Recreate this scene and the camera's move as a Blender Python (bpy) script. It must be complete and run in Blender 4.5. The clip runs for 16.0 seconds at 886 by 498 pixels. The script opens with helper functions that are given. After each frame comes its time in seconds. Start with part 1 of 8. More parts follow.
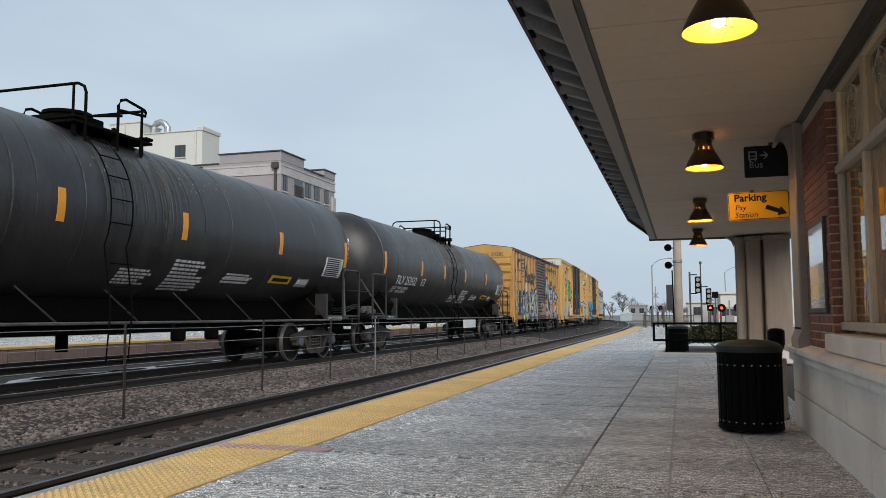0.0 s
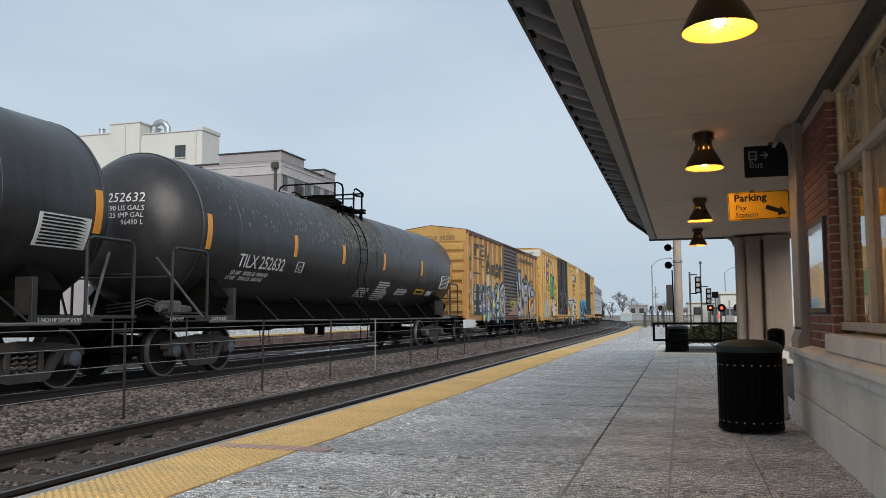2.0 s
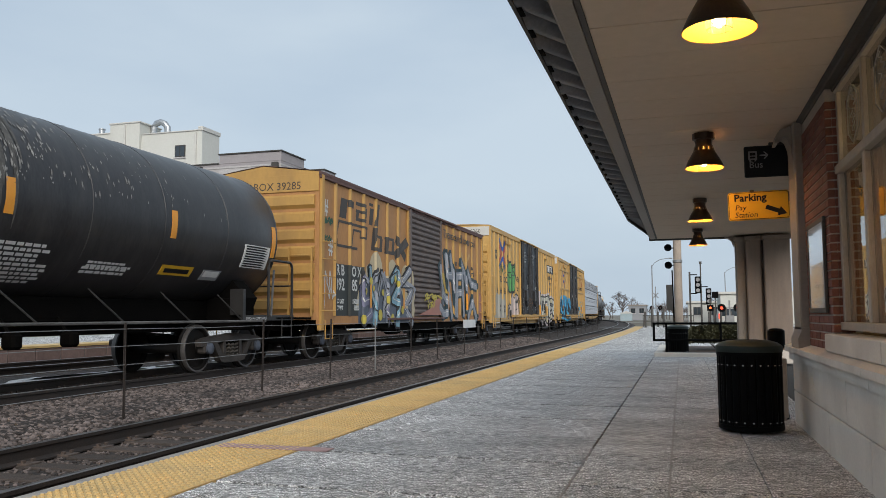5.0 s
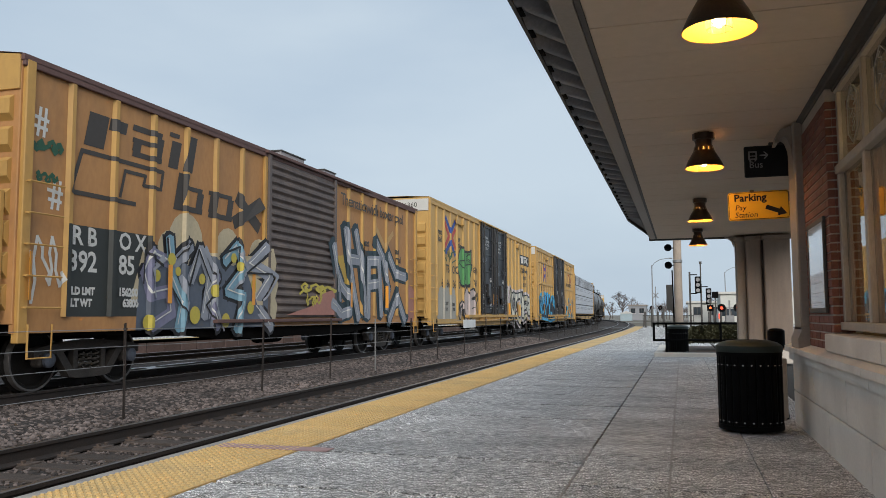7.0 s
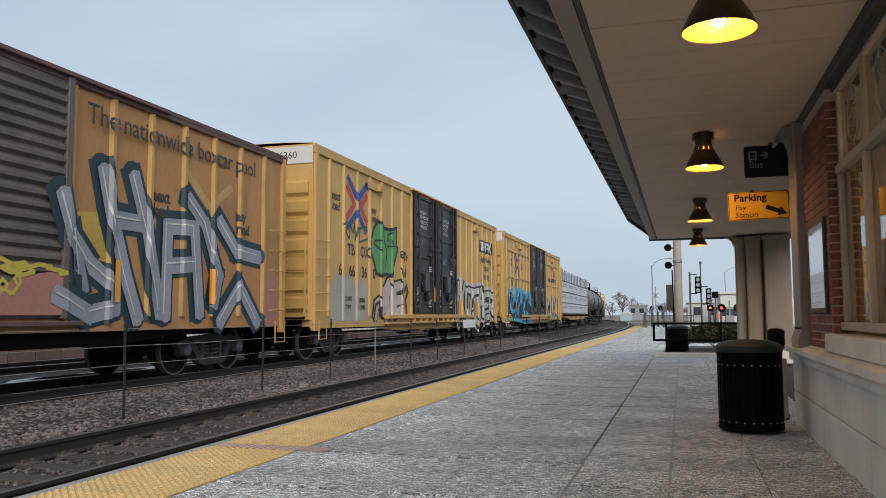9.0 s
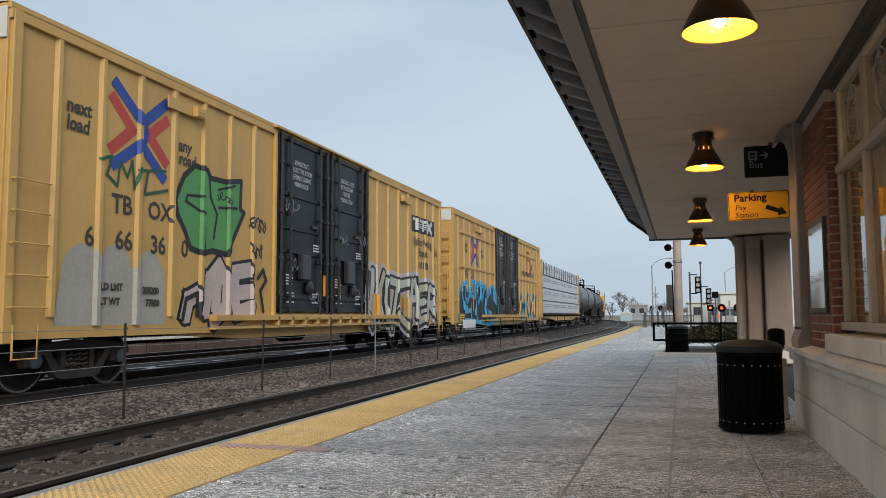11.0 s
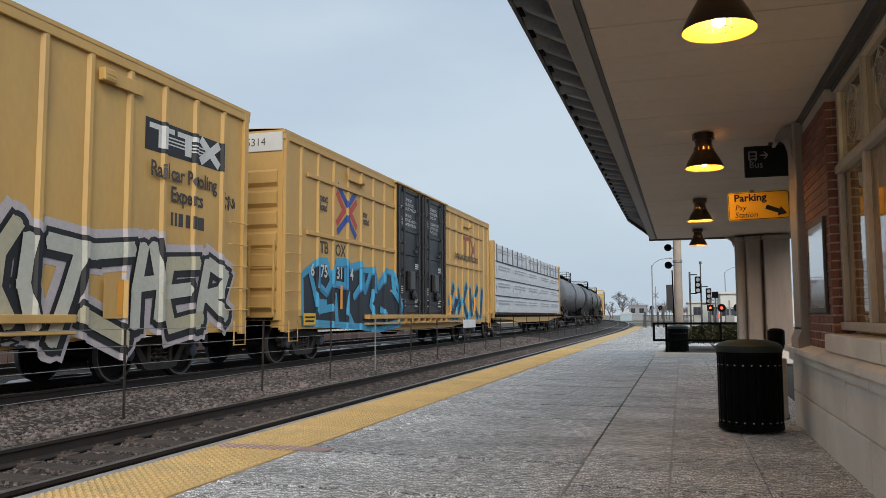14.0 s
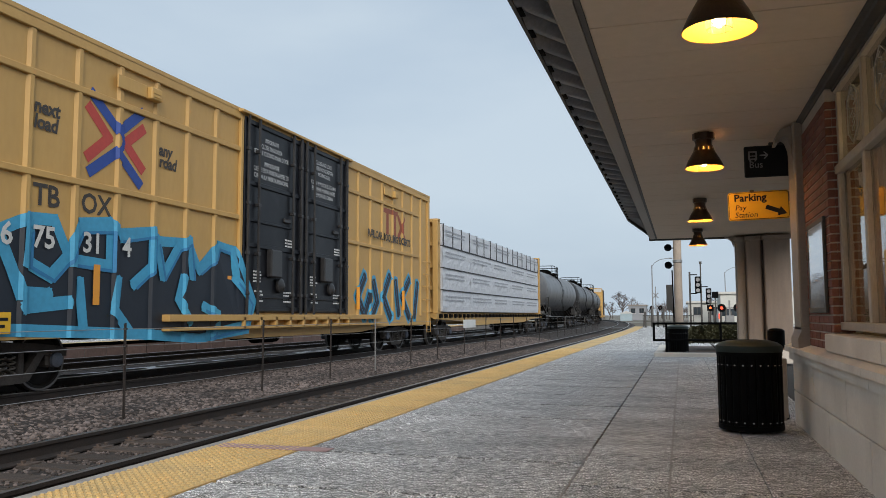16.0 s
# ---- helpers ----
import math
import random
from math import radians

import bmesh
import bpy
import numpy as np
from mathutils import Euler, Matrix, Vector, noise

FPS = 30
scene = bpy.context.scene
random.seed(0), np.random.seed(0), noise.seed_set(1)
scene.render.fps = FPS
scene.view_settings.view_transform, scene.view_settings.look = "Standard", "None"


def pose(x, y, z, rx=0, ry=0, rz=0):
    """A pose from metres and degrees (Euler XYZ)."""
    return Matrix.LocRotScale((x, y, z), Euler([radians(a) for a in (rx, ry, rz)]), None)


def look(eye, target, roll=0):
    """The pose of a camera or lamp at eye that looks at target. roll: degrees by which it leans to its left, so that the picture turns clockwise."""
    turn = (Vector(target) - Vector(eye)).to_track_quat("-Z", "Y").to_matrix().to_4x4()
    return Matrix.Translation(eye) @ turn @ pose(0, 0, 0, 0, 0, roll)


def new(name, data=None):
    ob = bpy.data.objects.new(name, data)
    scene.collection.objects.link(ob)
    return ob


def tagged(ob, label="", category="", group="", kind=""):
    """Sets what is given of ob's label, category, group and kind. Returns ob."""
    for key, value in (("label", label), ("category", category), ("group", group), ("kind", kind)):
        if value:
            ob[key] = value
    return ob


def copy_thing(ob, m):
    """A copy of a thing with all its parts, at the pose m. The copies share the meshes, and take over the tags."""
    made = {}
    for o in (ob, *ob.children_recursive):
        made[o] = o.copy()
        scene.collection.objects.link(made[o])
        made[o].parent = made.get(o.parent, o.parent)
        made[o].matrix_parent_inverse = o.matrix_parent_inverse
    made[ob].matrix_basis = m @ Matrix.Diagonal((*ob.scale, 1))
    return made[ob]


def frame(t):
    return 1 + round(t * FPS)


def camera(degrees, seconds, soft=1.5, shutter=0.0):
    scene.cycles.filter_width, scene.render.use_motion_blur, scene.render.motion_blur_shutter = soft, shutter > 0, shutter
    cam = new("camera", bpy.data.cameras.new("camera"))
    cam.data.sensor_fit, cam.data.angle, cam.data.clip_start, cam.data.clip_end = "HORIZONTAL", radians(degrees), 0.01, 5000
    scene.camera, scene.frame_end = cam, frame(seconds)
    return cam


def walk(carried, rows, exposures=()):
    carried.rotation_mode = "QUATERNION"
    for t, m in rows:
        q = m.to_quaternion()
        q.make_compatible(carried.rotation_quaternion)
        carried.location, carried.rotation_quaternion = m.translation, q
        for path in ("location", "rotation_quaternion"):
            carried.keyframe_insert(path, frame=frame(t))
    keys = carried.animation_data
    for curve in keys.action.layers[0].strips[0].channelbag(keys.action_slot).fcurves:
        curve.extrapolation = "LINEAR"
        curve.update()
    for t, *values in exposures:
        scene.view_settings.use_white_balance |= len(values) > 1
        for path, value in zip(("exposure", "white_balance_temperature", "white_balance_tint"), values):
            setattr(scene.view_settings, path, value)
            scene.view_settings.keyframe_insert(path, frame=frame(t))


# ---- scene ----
CAM = (0.0, 0.0, 1.07)
cam = camera(58.26, 16.0, soft=0.6)
YAW, PITCH, ROLL = 16.66, 4.80, -0.25
_d = Vector((-math.sin(radians(YAW)) * math.cos(radians(PITCH)), math.cos(radians(YAW)) * math.cos(radians(PITCH)), math.sin(radians(PITCH))))
_eye = look(CAM, Vector(CAM) + _d, ROLL)
walk(cam, [(0.0, _eye), (16.0, _eye)])
scene.view_settings.exposure = 0.38

# ---- light: overcast winter afternoon ----
world = bpy.data.worlds.new("overcast_sky")
scene.world = world
world.use_nodes = True
_n, _l = world.node_tree.nodes, world.node_tree.links
_n.clear()
_out, _bg = _n.new("ShaderNodeOutputWorld"), _n.new("ShaderNodeBackground")
_sky = _n.new("ShaderNodeTexSky")
_sky.sky_type, _sky.sun_disc = "NISHITA", False
_sky.sun_elevation, _sky.sun_rotation = radians(30), radians(157)
_sky.air_density, _sky.dust_density, _sky.ozone_density = 1.0, 4.0, 1.5
_tc, _mp, _cl = _n.new("ShaderNodeTexCoord"), _n.new("ShaderNodeMapping"), _n.new("ShaderNodeTexNoise")
_mp.inputs["Scale"].default_value = (1.0, 1.0, 3.2)
_cl.inputs["Scale"].default_value, _cl.inputs["Detail"].default_value = 1.7, 5.0
_rp = _n.new("ShaderNodeValToRGB")
_rp.color_ramp.elements[0].position, _rp.color_ramp.elements[0].color = 0.32, (4.6, 5.75, 7.05, 1)
_rp.color_ramp.elements[1].position, _rp.color_ramp.elements[1].color = 0.68, (6.0, 7.05, 8.0, 1)
_mx = _n.new("ShaderNodeMix")
_mx.data_type = "RGBA"
_mx.inputs[0].default_value = 0.88
_l.new(_tc.outputs["Generated"], _mp.inputs[0]); _l.new(_mp.outputs[0], _cl.inputs["Vector"])
_l.new(_cl.outputs["Fac"], _rp.inputs[0])
_l.new(_sky.outputs[0], _mx.inputs[6]); _l.new(_rp.outputs[0], _mx.inputs[7])
_l.new(_mx.outputs[2], _bg.inputs[0]); _l.new(_bg.outputs[0], _out.inputs[0])
_bg.inputs[1].default_value = 0.079

sun = new("sun", bpy.data.lights.new("sun", "SUN"))
sun.data.energy, sun.data.angle, sun.data.color = 1.85, radians(40), (1.0, 0.94, 0.86)
sun.matrix_world = look((13, -30, 19), (0, 0, 0))


# ---- materials ----
def mat(name, col, rough=0.7, metal=0.0, col2=None, scale=6.0, fine=60.0, bump=0.15, vary=0.0, spec=0.5, stretch=(1, 1, 1), dirt=None, dirt_scale=1.5, dirt_amt=0.5, coat=0.0, distance=0.01):
    """A surface with variation at two scales, fine relief, and optional stains."""
    m = bpy.data.materials.new(name)
    m.use_nodes = True
    n, l = m.node_tree.nodes, m.node_tree.links
    b = n["Principled BSDF"]
    tc, mp = n.new("ShaderNodeTexCoord"), n.new("ShaderNodeMapping")
    mp.inputs["Scale"].default_value = stretch
    l.new(tc.outputs["Object"], mp.inputs[0])
    if vary:
        rnd, mul = n.new("ShaderNodeObjectInfo"), n.new("ShaderNodeMath")
        mul.operation, mul.inputs[1].default_value = "MULTIPLY", 40.0
        l.new(rnd.outputs["Random"], mul.inputs[0]); l.new(mul.outputs[0], mp.inputs["Location"])
    big, small = n.new("ShaderNodeTexNoise"), n.new("ShaderNodeTexNoise")
    big.inputs["Scale"].default_value, big.inputs["Detail"].default_value = scale, 4
    small.inputs["Scale"].default_value, small.inputs["Detail"].default_value = fine, 3
    for t in (big, small):
        l.new(mp.outputs[0], t.inputs["Vector"])
    c2 = col2 or tuple(c * 0.72 for c in col)
    ramp = n.new("ShaderNodeValToRGB")
    ramp.color_ramp.elements[0].position, ramp.color_ramp.elements[0].color = 0.33, (*c2, 1)
    ramp.color_ramp.elements[1].position, ramp.color_ramp.elements[1].color = 0.66, (*col, 1)
    mixf = n.new("ShaderNodeMath"); mixf.operation = "MULTIPLY_ADD"
    mixf.inputs[1].default_value = 0.45
    half = n.new("ShaderNodeMath"); half.operation = "MULTIPLY"; half.inputs[1].default_value = 0.55
    l.new(big.outputs["Fac"], half.inputs[0])
    l.new(small.outputs["Fac"], mixf.inputs[0]); l.new(half.outputs[0], mixf.inputs[2])
    l.new(mixf.outputs[0], ramp.inputs[0])
    out = ramp.outputs[0]
    if dirt:
        dn = n.new("ShaderNodeTexNoise"); dn.inputs["Scale"].default_value, dn.inputs["Detail"].default_value = dirt_scale, 7
        l.new(mp.outputs[0], dn.inputs["Vector"])
        dr = n.new("ShaderNodeMapRange"); dr.inputs[1].default_value, dr.inputs[2].default_value = 0.48, 0.72
        dr.inputs[4].default_value = dirt_amt
        l.new(dn.outputs["Fac"], dr.inputs[0])
        mx = n.new("ShaderNodeMix"); mx.data_type = "RGBA"
        l.new(dr.outputs[0], mx.inputs[0]); l.new(out, mx.inputs[6]); mx.inputs[7].default_value = (*dirt, 1)
        out = mx.outputs[2]
    if vary:
        oi, hs = n.new("ShaderNodeObjectInfo"), n.new("ShaderNodeHueSaturation")
        mr = n.new("ShaderNodeMapRange"); mr.inputs[3].default_value, mr.inputs[4].default_value = 1 - vary, 1 + vary
        l.new(oi.outputs["Random"], mr.inputs[0]); l.new(mr.outputs[0], hs.inputs["Value"]); l.new(out, hs.inputs["Color"])
        out = hs.outputs[0]
    l.new(out, b.inputs["Base Color"])
    rr = n.new("ShaderNodeMapRange"); rr.inputs[3].default_value, rr.inputs[4].default_value = max(0.03, rough - 0.12), min(1, rough + 0.12)
    l.new(big.outputs["Fac"], rr.inputs[0]); l.new(rr.outputs[0], b.inputs["Roughness"])
    b.inputs["Metallic"].default_value = metal
    b.inputs["Specular IOR Level"].default_value = spec
    b.inputs["Coat Weight"].default_value = coat
    if bump:
        bp = n.new("ShaderNodeBump"); bp.inputs["Strength"].default_value, bp.inputs["Distance"].default_value = bump, distance
        l.new(small.outputs["Fac"], bp.inputs["Height"]); l.new(bp.outputs[0], b.inputs["Normal"])
    return m


def glow(name, col, strength):
    m = bpy.data.materials.new(name)
    m.use_nodes = True
    b = m.node_tree.nodes["Principled BSDF"]
    b.inputs["Base Color"].default_value = (*col, 1)
    b.inputs["Emission Color"].default_value = (*col, 1)
    b.inputs["Emission Strength"].default_value = strength
    return m


def glass(name, col=(0.9, 0.95, 0.95), rough=0.0):
    m = bpy.data.materials.new(name)
    m.use_nodes = True
    b = m.node_tree.nodes["Principled BSDF"]
    b.inputs["Base Color"].default_value = (*col, 1)
    b.inputs["Roughness"].default_value = rough
    b.inputs["Transmission Weight"].default_value = 1.0
    b.inputs["IOR"].default_value = 1.45
    return m


M_slab = mat("exposed_aggregate_concrete", (0.43, 0.425, 0.42), 0.78, col2=(0.265, 0.262, 0.258), scale=1.6, fine=70, bump=0.14, vary=0.1, dirt=(0.44, 0.43, 0.42), dirt_scale=2.2, dirt_amt=0.4)


def add_speckle(m, scale, dark, light, stretch):
    """Pebbles of an exposed aggregate: dark and pale grains over the base colour."""
    n, l = m.node_tree.nodes, m.node_tree.links
    b = n["Principled BSDF"]
    src = b.inputs["Base Color"].links[0].from_socket
    tc, mp, no, ra, mx = n.new("ShaderNodeTexCoord"), n.new("ShaderNodeMapping"), n.new("ShaderNodeTexNoise"), n.new("ShaderNodeValToRGB"), n.new("ShaderNodeMix")
    mp.inputs["Scale"].default_value = stretch
    no.inputs["Scale"].default_value, no.inputs["Detail"].default_value, no.inputs["Roughness"].default_value = scale, 3, .75
    e = ra.color_ramp.elements
    e[0].position, e[0].color = .41, (dark, dark, dark, 1)
    e[1].position, e[1].color = .60, (light, light, light, 1)
    mid = e.new(.5)
    mid.color = (1, 1, 1, 1)
    mx.data_type, mx.blend_type = "RGBA", "MULTIPLY"
    mx.inputs[0].default_value = 1
    l.new(tc.outputs["Object"], mp.inputs[0]); l.new(mp.outputs[0], no.inputs["Vector"]); l.new(no.outputs["Fac"], ra.inputs[0])
    l.new(src, mx.inputs[6]); l.new(ra.outputs[0], mx.inputs[7]); l.new(mx.outputs[2], b.inputs["Base Color"])


add_speckle(M_slab, 88, .12, 2.6, (.9, 1, 1))
add_speckle(M_slab, 24, .5, 1.6, (.55, 1.3, 1))
add_speckle(M_slab, 1.5, .86, 1.14, (1, 1.3, 1))
M_joint = mat("joint_sand", (0.035, 0.032, 0.03), 0.9)
M_curb = mat("platform_edge_stone", (0.42, 0.39, 0.37), 0.85, col2=(0.2, 0.19, 0.18), fine=80, bump=0.4)
M_tactile = mat("tactile_yellow", (0.66, 0.46, 0.2), 0.75, col2=(0.55, 0.37, 0.15), scale=2.0, fine=30, vary=0.06, dirt=(0.34, 0.26, 0.14), dirt_scale=2.0, dirt_amt=0.6)
# dome tops in a paler yellow than the tile
M_dome = mat("tactile_dome_pale", (0.74, 0.56, 0.27), 0.7, col2=(0.66, 0.47, 0.2), scale=3, fine=40, vary=0.05)
M_redpaint = mat("faded_red_paint", (0.42, 0.24, 0.24), 0.8, col2=(0.36, 0.26, 0.25), fine=90, dirt=(0.27, 0.24, 0.23), dirt_scale=6)
M_ballast = mat("ballast_bed", (0.066, 0.055, 0.051), 0.95, col2=(0.017, 0.0145, 0.013), scale=4, fine=26, bump=1.0, distance=0.06)
M_stone = mat("ballast_stone", (0.155, 0.127, 0.118), 0.9, col2=(0.055, 0.045, 0.042), scale=0.6, fine=9, bump=0.3)
M_rail = mat("rail_steel_rusty", (0.036, 0.026, 0.022), 0.75, col2=(0.014, 0.0115, 0.0105), scale=5, fine=50)
M_railtop = mat("rail_head_polished", (0.32, 0.3, 0.29), 0.32, metal=0.9, col2=(0.2, 0.18, 0.17), scale=2, fine=30)
M_tie = mat("creosoted_tie", (0.09, 0.07, 0.06), 0.9, col2=(0.028, 0.023, 0.02), scale=5, fine=40, stretch=(1, 8, 8), bump=0.5, vary=0.2)
M_plate = mat("tie_plate", (0.11, 0.08, 0.065), 0.7, col2=(0.05, 0.04, 0.035))
M_asphalt = mat("asphalt", (0.08, 0.08, 0.08), 0.9, col2=(0.045, 0.045, 0.045), fine=60)
M_ground = mat("winter_ground", (0.17, 0.15, 0.11), 0.95, col2=(0.09, 0.08, 0.06), scale=0.2, fine=3, dirt=(0.5, 0.5, 0.5), dirt_scale=0.08, dirt_amt=0.5)
M_snow = mat("old_snow", (0.72, 0.74, 0.77), 0.7, col2=(0.45, 0.45, 0.46), scale=2, fine=20, bump=0.6, dirt=(0.2, 0.18, 0.17), dirt_scale=3, dirt_amt=0.7, distance=0.05)
M_soffit = mat("painted_soffit", (0.62, 0.505, 0.395), 0.7, col2=(0.56, 0.455, 0.35), scale=0.8, fine=12, bump=0.04)
M_trim = mat("grey_trim_paint", (0.3, 0.26, 0.225), 0.55, col2=(0.24, 0.21, 0.18), scale=2, fine=30, bump=0.06)
M_darktrim = mat("dark_trim", (0.06, 0.055, 0.05), 0.6, scale=2, fine=30, bump=0.06)
M_steelgrey = mat("slate_grey_roof_tile", (0.3, 0.305, 0.325), 0.6, col2=(0.17, 0.175, 0.19), scale=3, fine=30, vary=0.25)
M_limestone = mat("limestone", (0.74, 0.69, 0.62), 0.85, col2=(0.64, 0.59, 0.53), scale=2.2, fine=60, bump=0.12, dirt=(0.42, 0.37, 0.32), dirt_scale=1.3, dirt_amt=0.5)
M_mortar = mat("mortar", (0.46, 0.41, 0.37), 0.95, fine=80)
M_brick = mat("red_brick", (0.22, 0.085, 0.06), 0.85, col2=(0.14, 0.052, 0.038), scale=14, fine=120, bump=0.3, vary=0.22)
M_wood = mat("varnished_wood_frame", (0.27, 0.15, 0.07), 0.5, col2=(0.18, 0.1, 0.05), scale=4, fine=40, stretch=(5, 5, 0.6))
M_winframe = mat("weathered_window_frame", (0.42, 0.365, 0.305), 0.55, col2=(0.3, 0.255, 0.21), scale=5, fine=40, stretch=(3, 3, 0.7))
M_glass = glass("window_glass", (0.85, 0.88, 0.88))
M_black = mat("black_enamel", (0.0035, 0.0038, 0.004), 0.55, col2=(0.002, 0.0022, 0.0024), scale=5, fine=50, bump=0.08, spec=0.06)
M_green = mat("dark_green_lid", (0.014, 0.026, 0.021), 0.55, col2=(0.009, 0.017, 0.014), scale=4, fine=50, bump=0.15)
M_signblack = mat("sign_black", (0.008, 0.0085, 0.011), 0.5, scale=3, spec=0.3)
M_signyellow = mat("sign_yellow", (0.72, 0.42, 0.02), 0.5, col2=(0.66, 0.38, 0.02), scale=3, fine=20, bump=0.03)
M_white = mat("white_paint", (0.75, 0.75, 0.74), 0.6, col2=(0.6, 0.6, 0.6), scale=3, fine=40, bump=0.05)
M_greypaint = mat("grey_sign_paint", (0.32, 0.33, 0.35), 0.6, bump=0.03)
M_lampshade = mat("bronze_shade", (0.055, 0.04, 0.03), 0.4, metal=0.5, col2=(0.04, 0.03, 0.024), scale=6, fine=60)
M_lampin = mat("shade_enamel_inside", (0.6, 0.31, 0.045), 0.4, col2=(0.5, 0.25, 0.035), scale=6, bump=0.02)
M_bulb = glow("lamp_bulb", (1.0, 0.53, 0.17), 360)
M_tank = mat("black_tank_paint", (0.034, 0.0325, 0.035), 0.36, col2=(0.015, 0.0145, 0.0162), scale=1.2, fine=14, bump=0.06, spec=0.42, dirt=(0.05, 0.048, 0.046), dirt_scale=2.6, dirt_amt=0.5, stretch=(1, 2.2, 0.7))
M_tanktop = mat("spattered_tank_streaks", (0.36, 0.35, 0.33), 0.85, col2=(0.12, 0.117, 0.113), scale=6, fine=30)
M_streak = mat("pale_grime_streak", (0.115, 0.111, 0.105), 0.85, col2=(0.042, 0.041, 0.039), scale=6, fine=30)
M_tanksilver = mat("grey_tank_paint", (0.13, 0.135, 0.145), 0.4, col2=(0.08, 0.084, 0.092), scale=1.2, fine=12, bump=0.05, dirt=(0.14, 0.14, 0.14), dirt_scale=1.5)
# grime set near black: the shade under the cars is in its colour
M_under = mat("underframe_grime_shade", (0.006, 0.0055, 0.005), 0.85, col2=(0.0025, 0.0023, 0.0021), scale=4, fine=30, bump=0.3, spec=0.05)
M_truck = mat("truck_cast_steel", (0.06, 0.051, 0.046), 0.75, col2=(0.022, 0.019, 0.017), scale=5, fine=40, bump=0.3)
M_wheel = mat("wheel_steel", (0.013, 0.0115, 0.0105), 0.6, col2=(0.006, 0.0053, 0.005), scale=5, fine=40, spec=0.2)
M_tread = mat("wheel_tread", (0.16, 0.15, 0.145), 0.5, metal=0.6)
M_bluecap = mat("axle_cap_blue", (0.1, 0.115, 0.15), 0.6, col2=(0.04, 0.045, 0.06))
M_spring = mat("spring_steel", (0.1, 0.09, 0.08), 0.6)
M_reflect = mat("reflector_orange", (0.75, 0.32, 0.03), 0.4, col2=(0.68, 0.27, 0.03), bump=0.02)
M_rbox = mat("boxcar_faded_orange", (0.46, 0.235, 0.088), 0.65, col2=(0.37, 0.18, 0.065), scale=0.9, fine=14, bump=0.08, dirt=(0.22, 0.12, 0.06), dirt_scale=1.6, dirt_amt=0.6, stretch=(1, 1, 0.5))
# yellow of the car end; on the side posts it paints their lit edges
M_rboxend = mat("boxcar_yellow_end_lit_posts", (0.5, 0.29, 0.08), 0.6, col2=(0.42, 0.24, 0.07), scale=0.9, fine=14, dirt=(0.24, 0.14, 0.06), dirt_scale=1.4, dirt_amt=0.55, stretch=(1, 1, 0.5))
M_rboxpink = mat("boxcar_brown_roofline", (0.14, 0.075, 0.065), 0.7, col2=(0.09, 0.05, 0.045), scale=3)
M_rdoor = mat("weathered_slat_door", (0.13, 0.1, 0.09), 0.6, col2=(0.075, 0.062, 0.058), scale=2, fine=20, dirt=(0.2, 0.15, 0.12), dirt_scale=2.2)
M_tbox = mat("boxcar_yellow", (0.56, 0.345, 0.11), 0.55, col2=(0.5, 0.3, 0.09), scale=0.7, fine=12, bump=0.05, dirt=(0.36, 0.22, 0.09), dirt_scale=1.2, dirt_amt=0.45, stretch=(1, 1, 0.4))
M_tboxnew = mat("boxcar_clean_yellow", (0.53, 0.325, 0.105), 0.55, col2=(0.47, 0.28, 0.088), scale=0.7, fine=12, bump=0.05, dirt=(0.4, 0.24, 0.09), dirt_scale=1.0, dirt_amt=0.35, stretch=(1, 1, 0.4))
M_blackdoor = mat("black_plug_door", (0.01, 0.0115, 0.0165), 0.42, col2=(0.004, 0.0045, 0.0065), scale=1.5, fine=20, bump=0.06, spec=0.28, dirt=(0.03, 0.03, 0.034), dirt_scale=2)
M_whitebody = mat("boxcar_white_panel", (0.6, 0.59, 0.55), 0.6, col2=(0.5, 0.49, 0.46), scale=2)
M_wrap = mat("lumber_wrap", (0.62, 0.64, 0.68), 0.45, col2=(0.5, 0.52, 0.56), scale=3, fine=9, bump=0.5, distance=0.05)
M_wrapmark = mat("wrap_print", (0.36, 0.38, 0.42), 0.5)
M_strap = mat("strap", (0.03, 0.03, 0.035), 0.6)


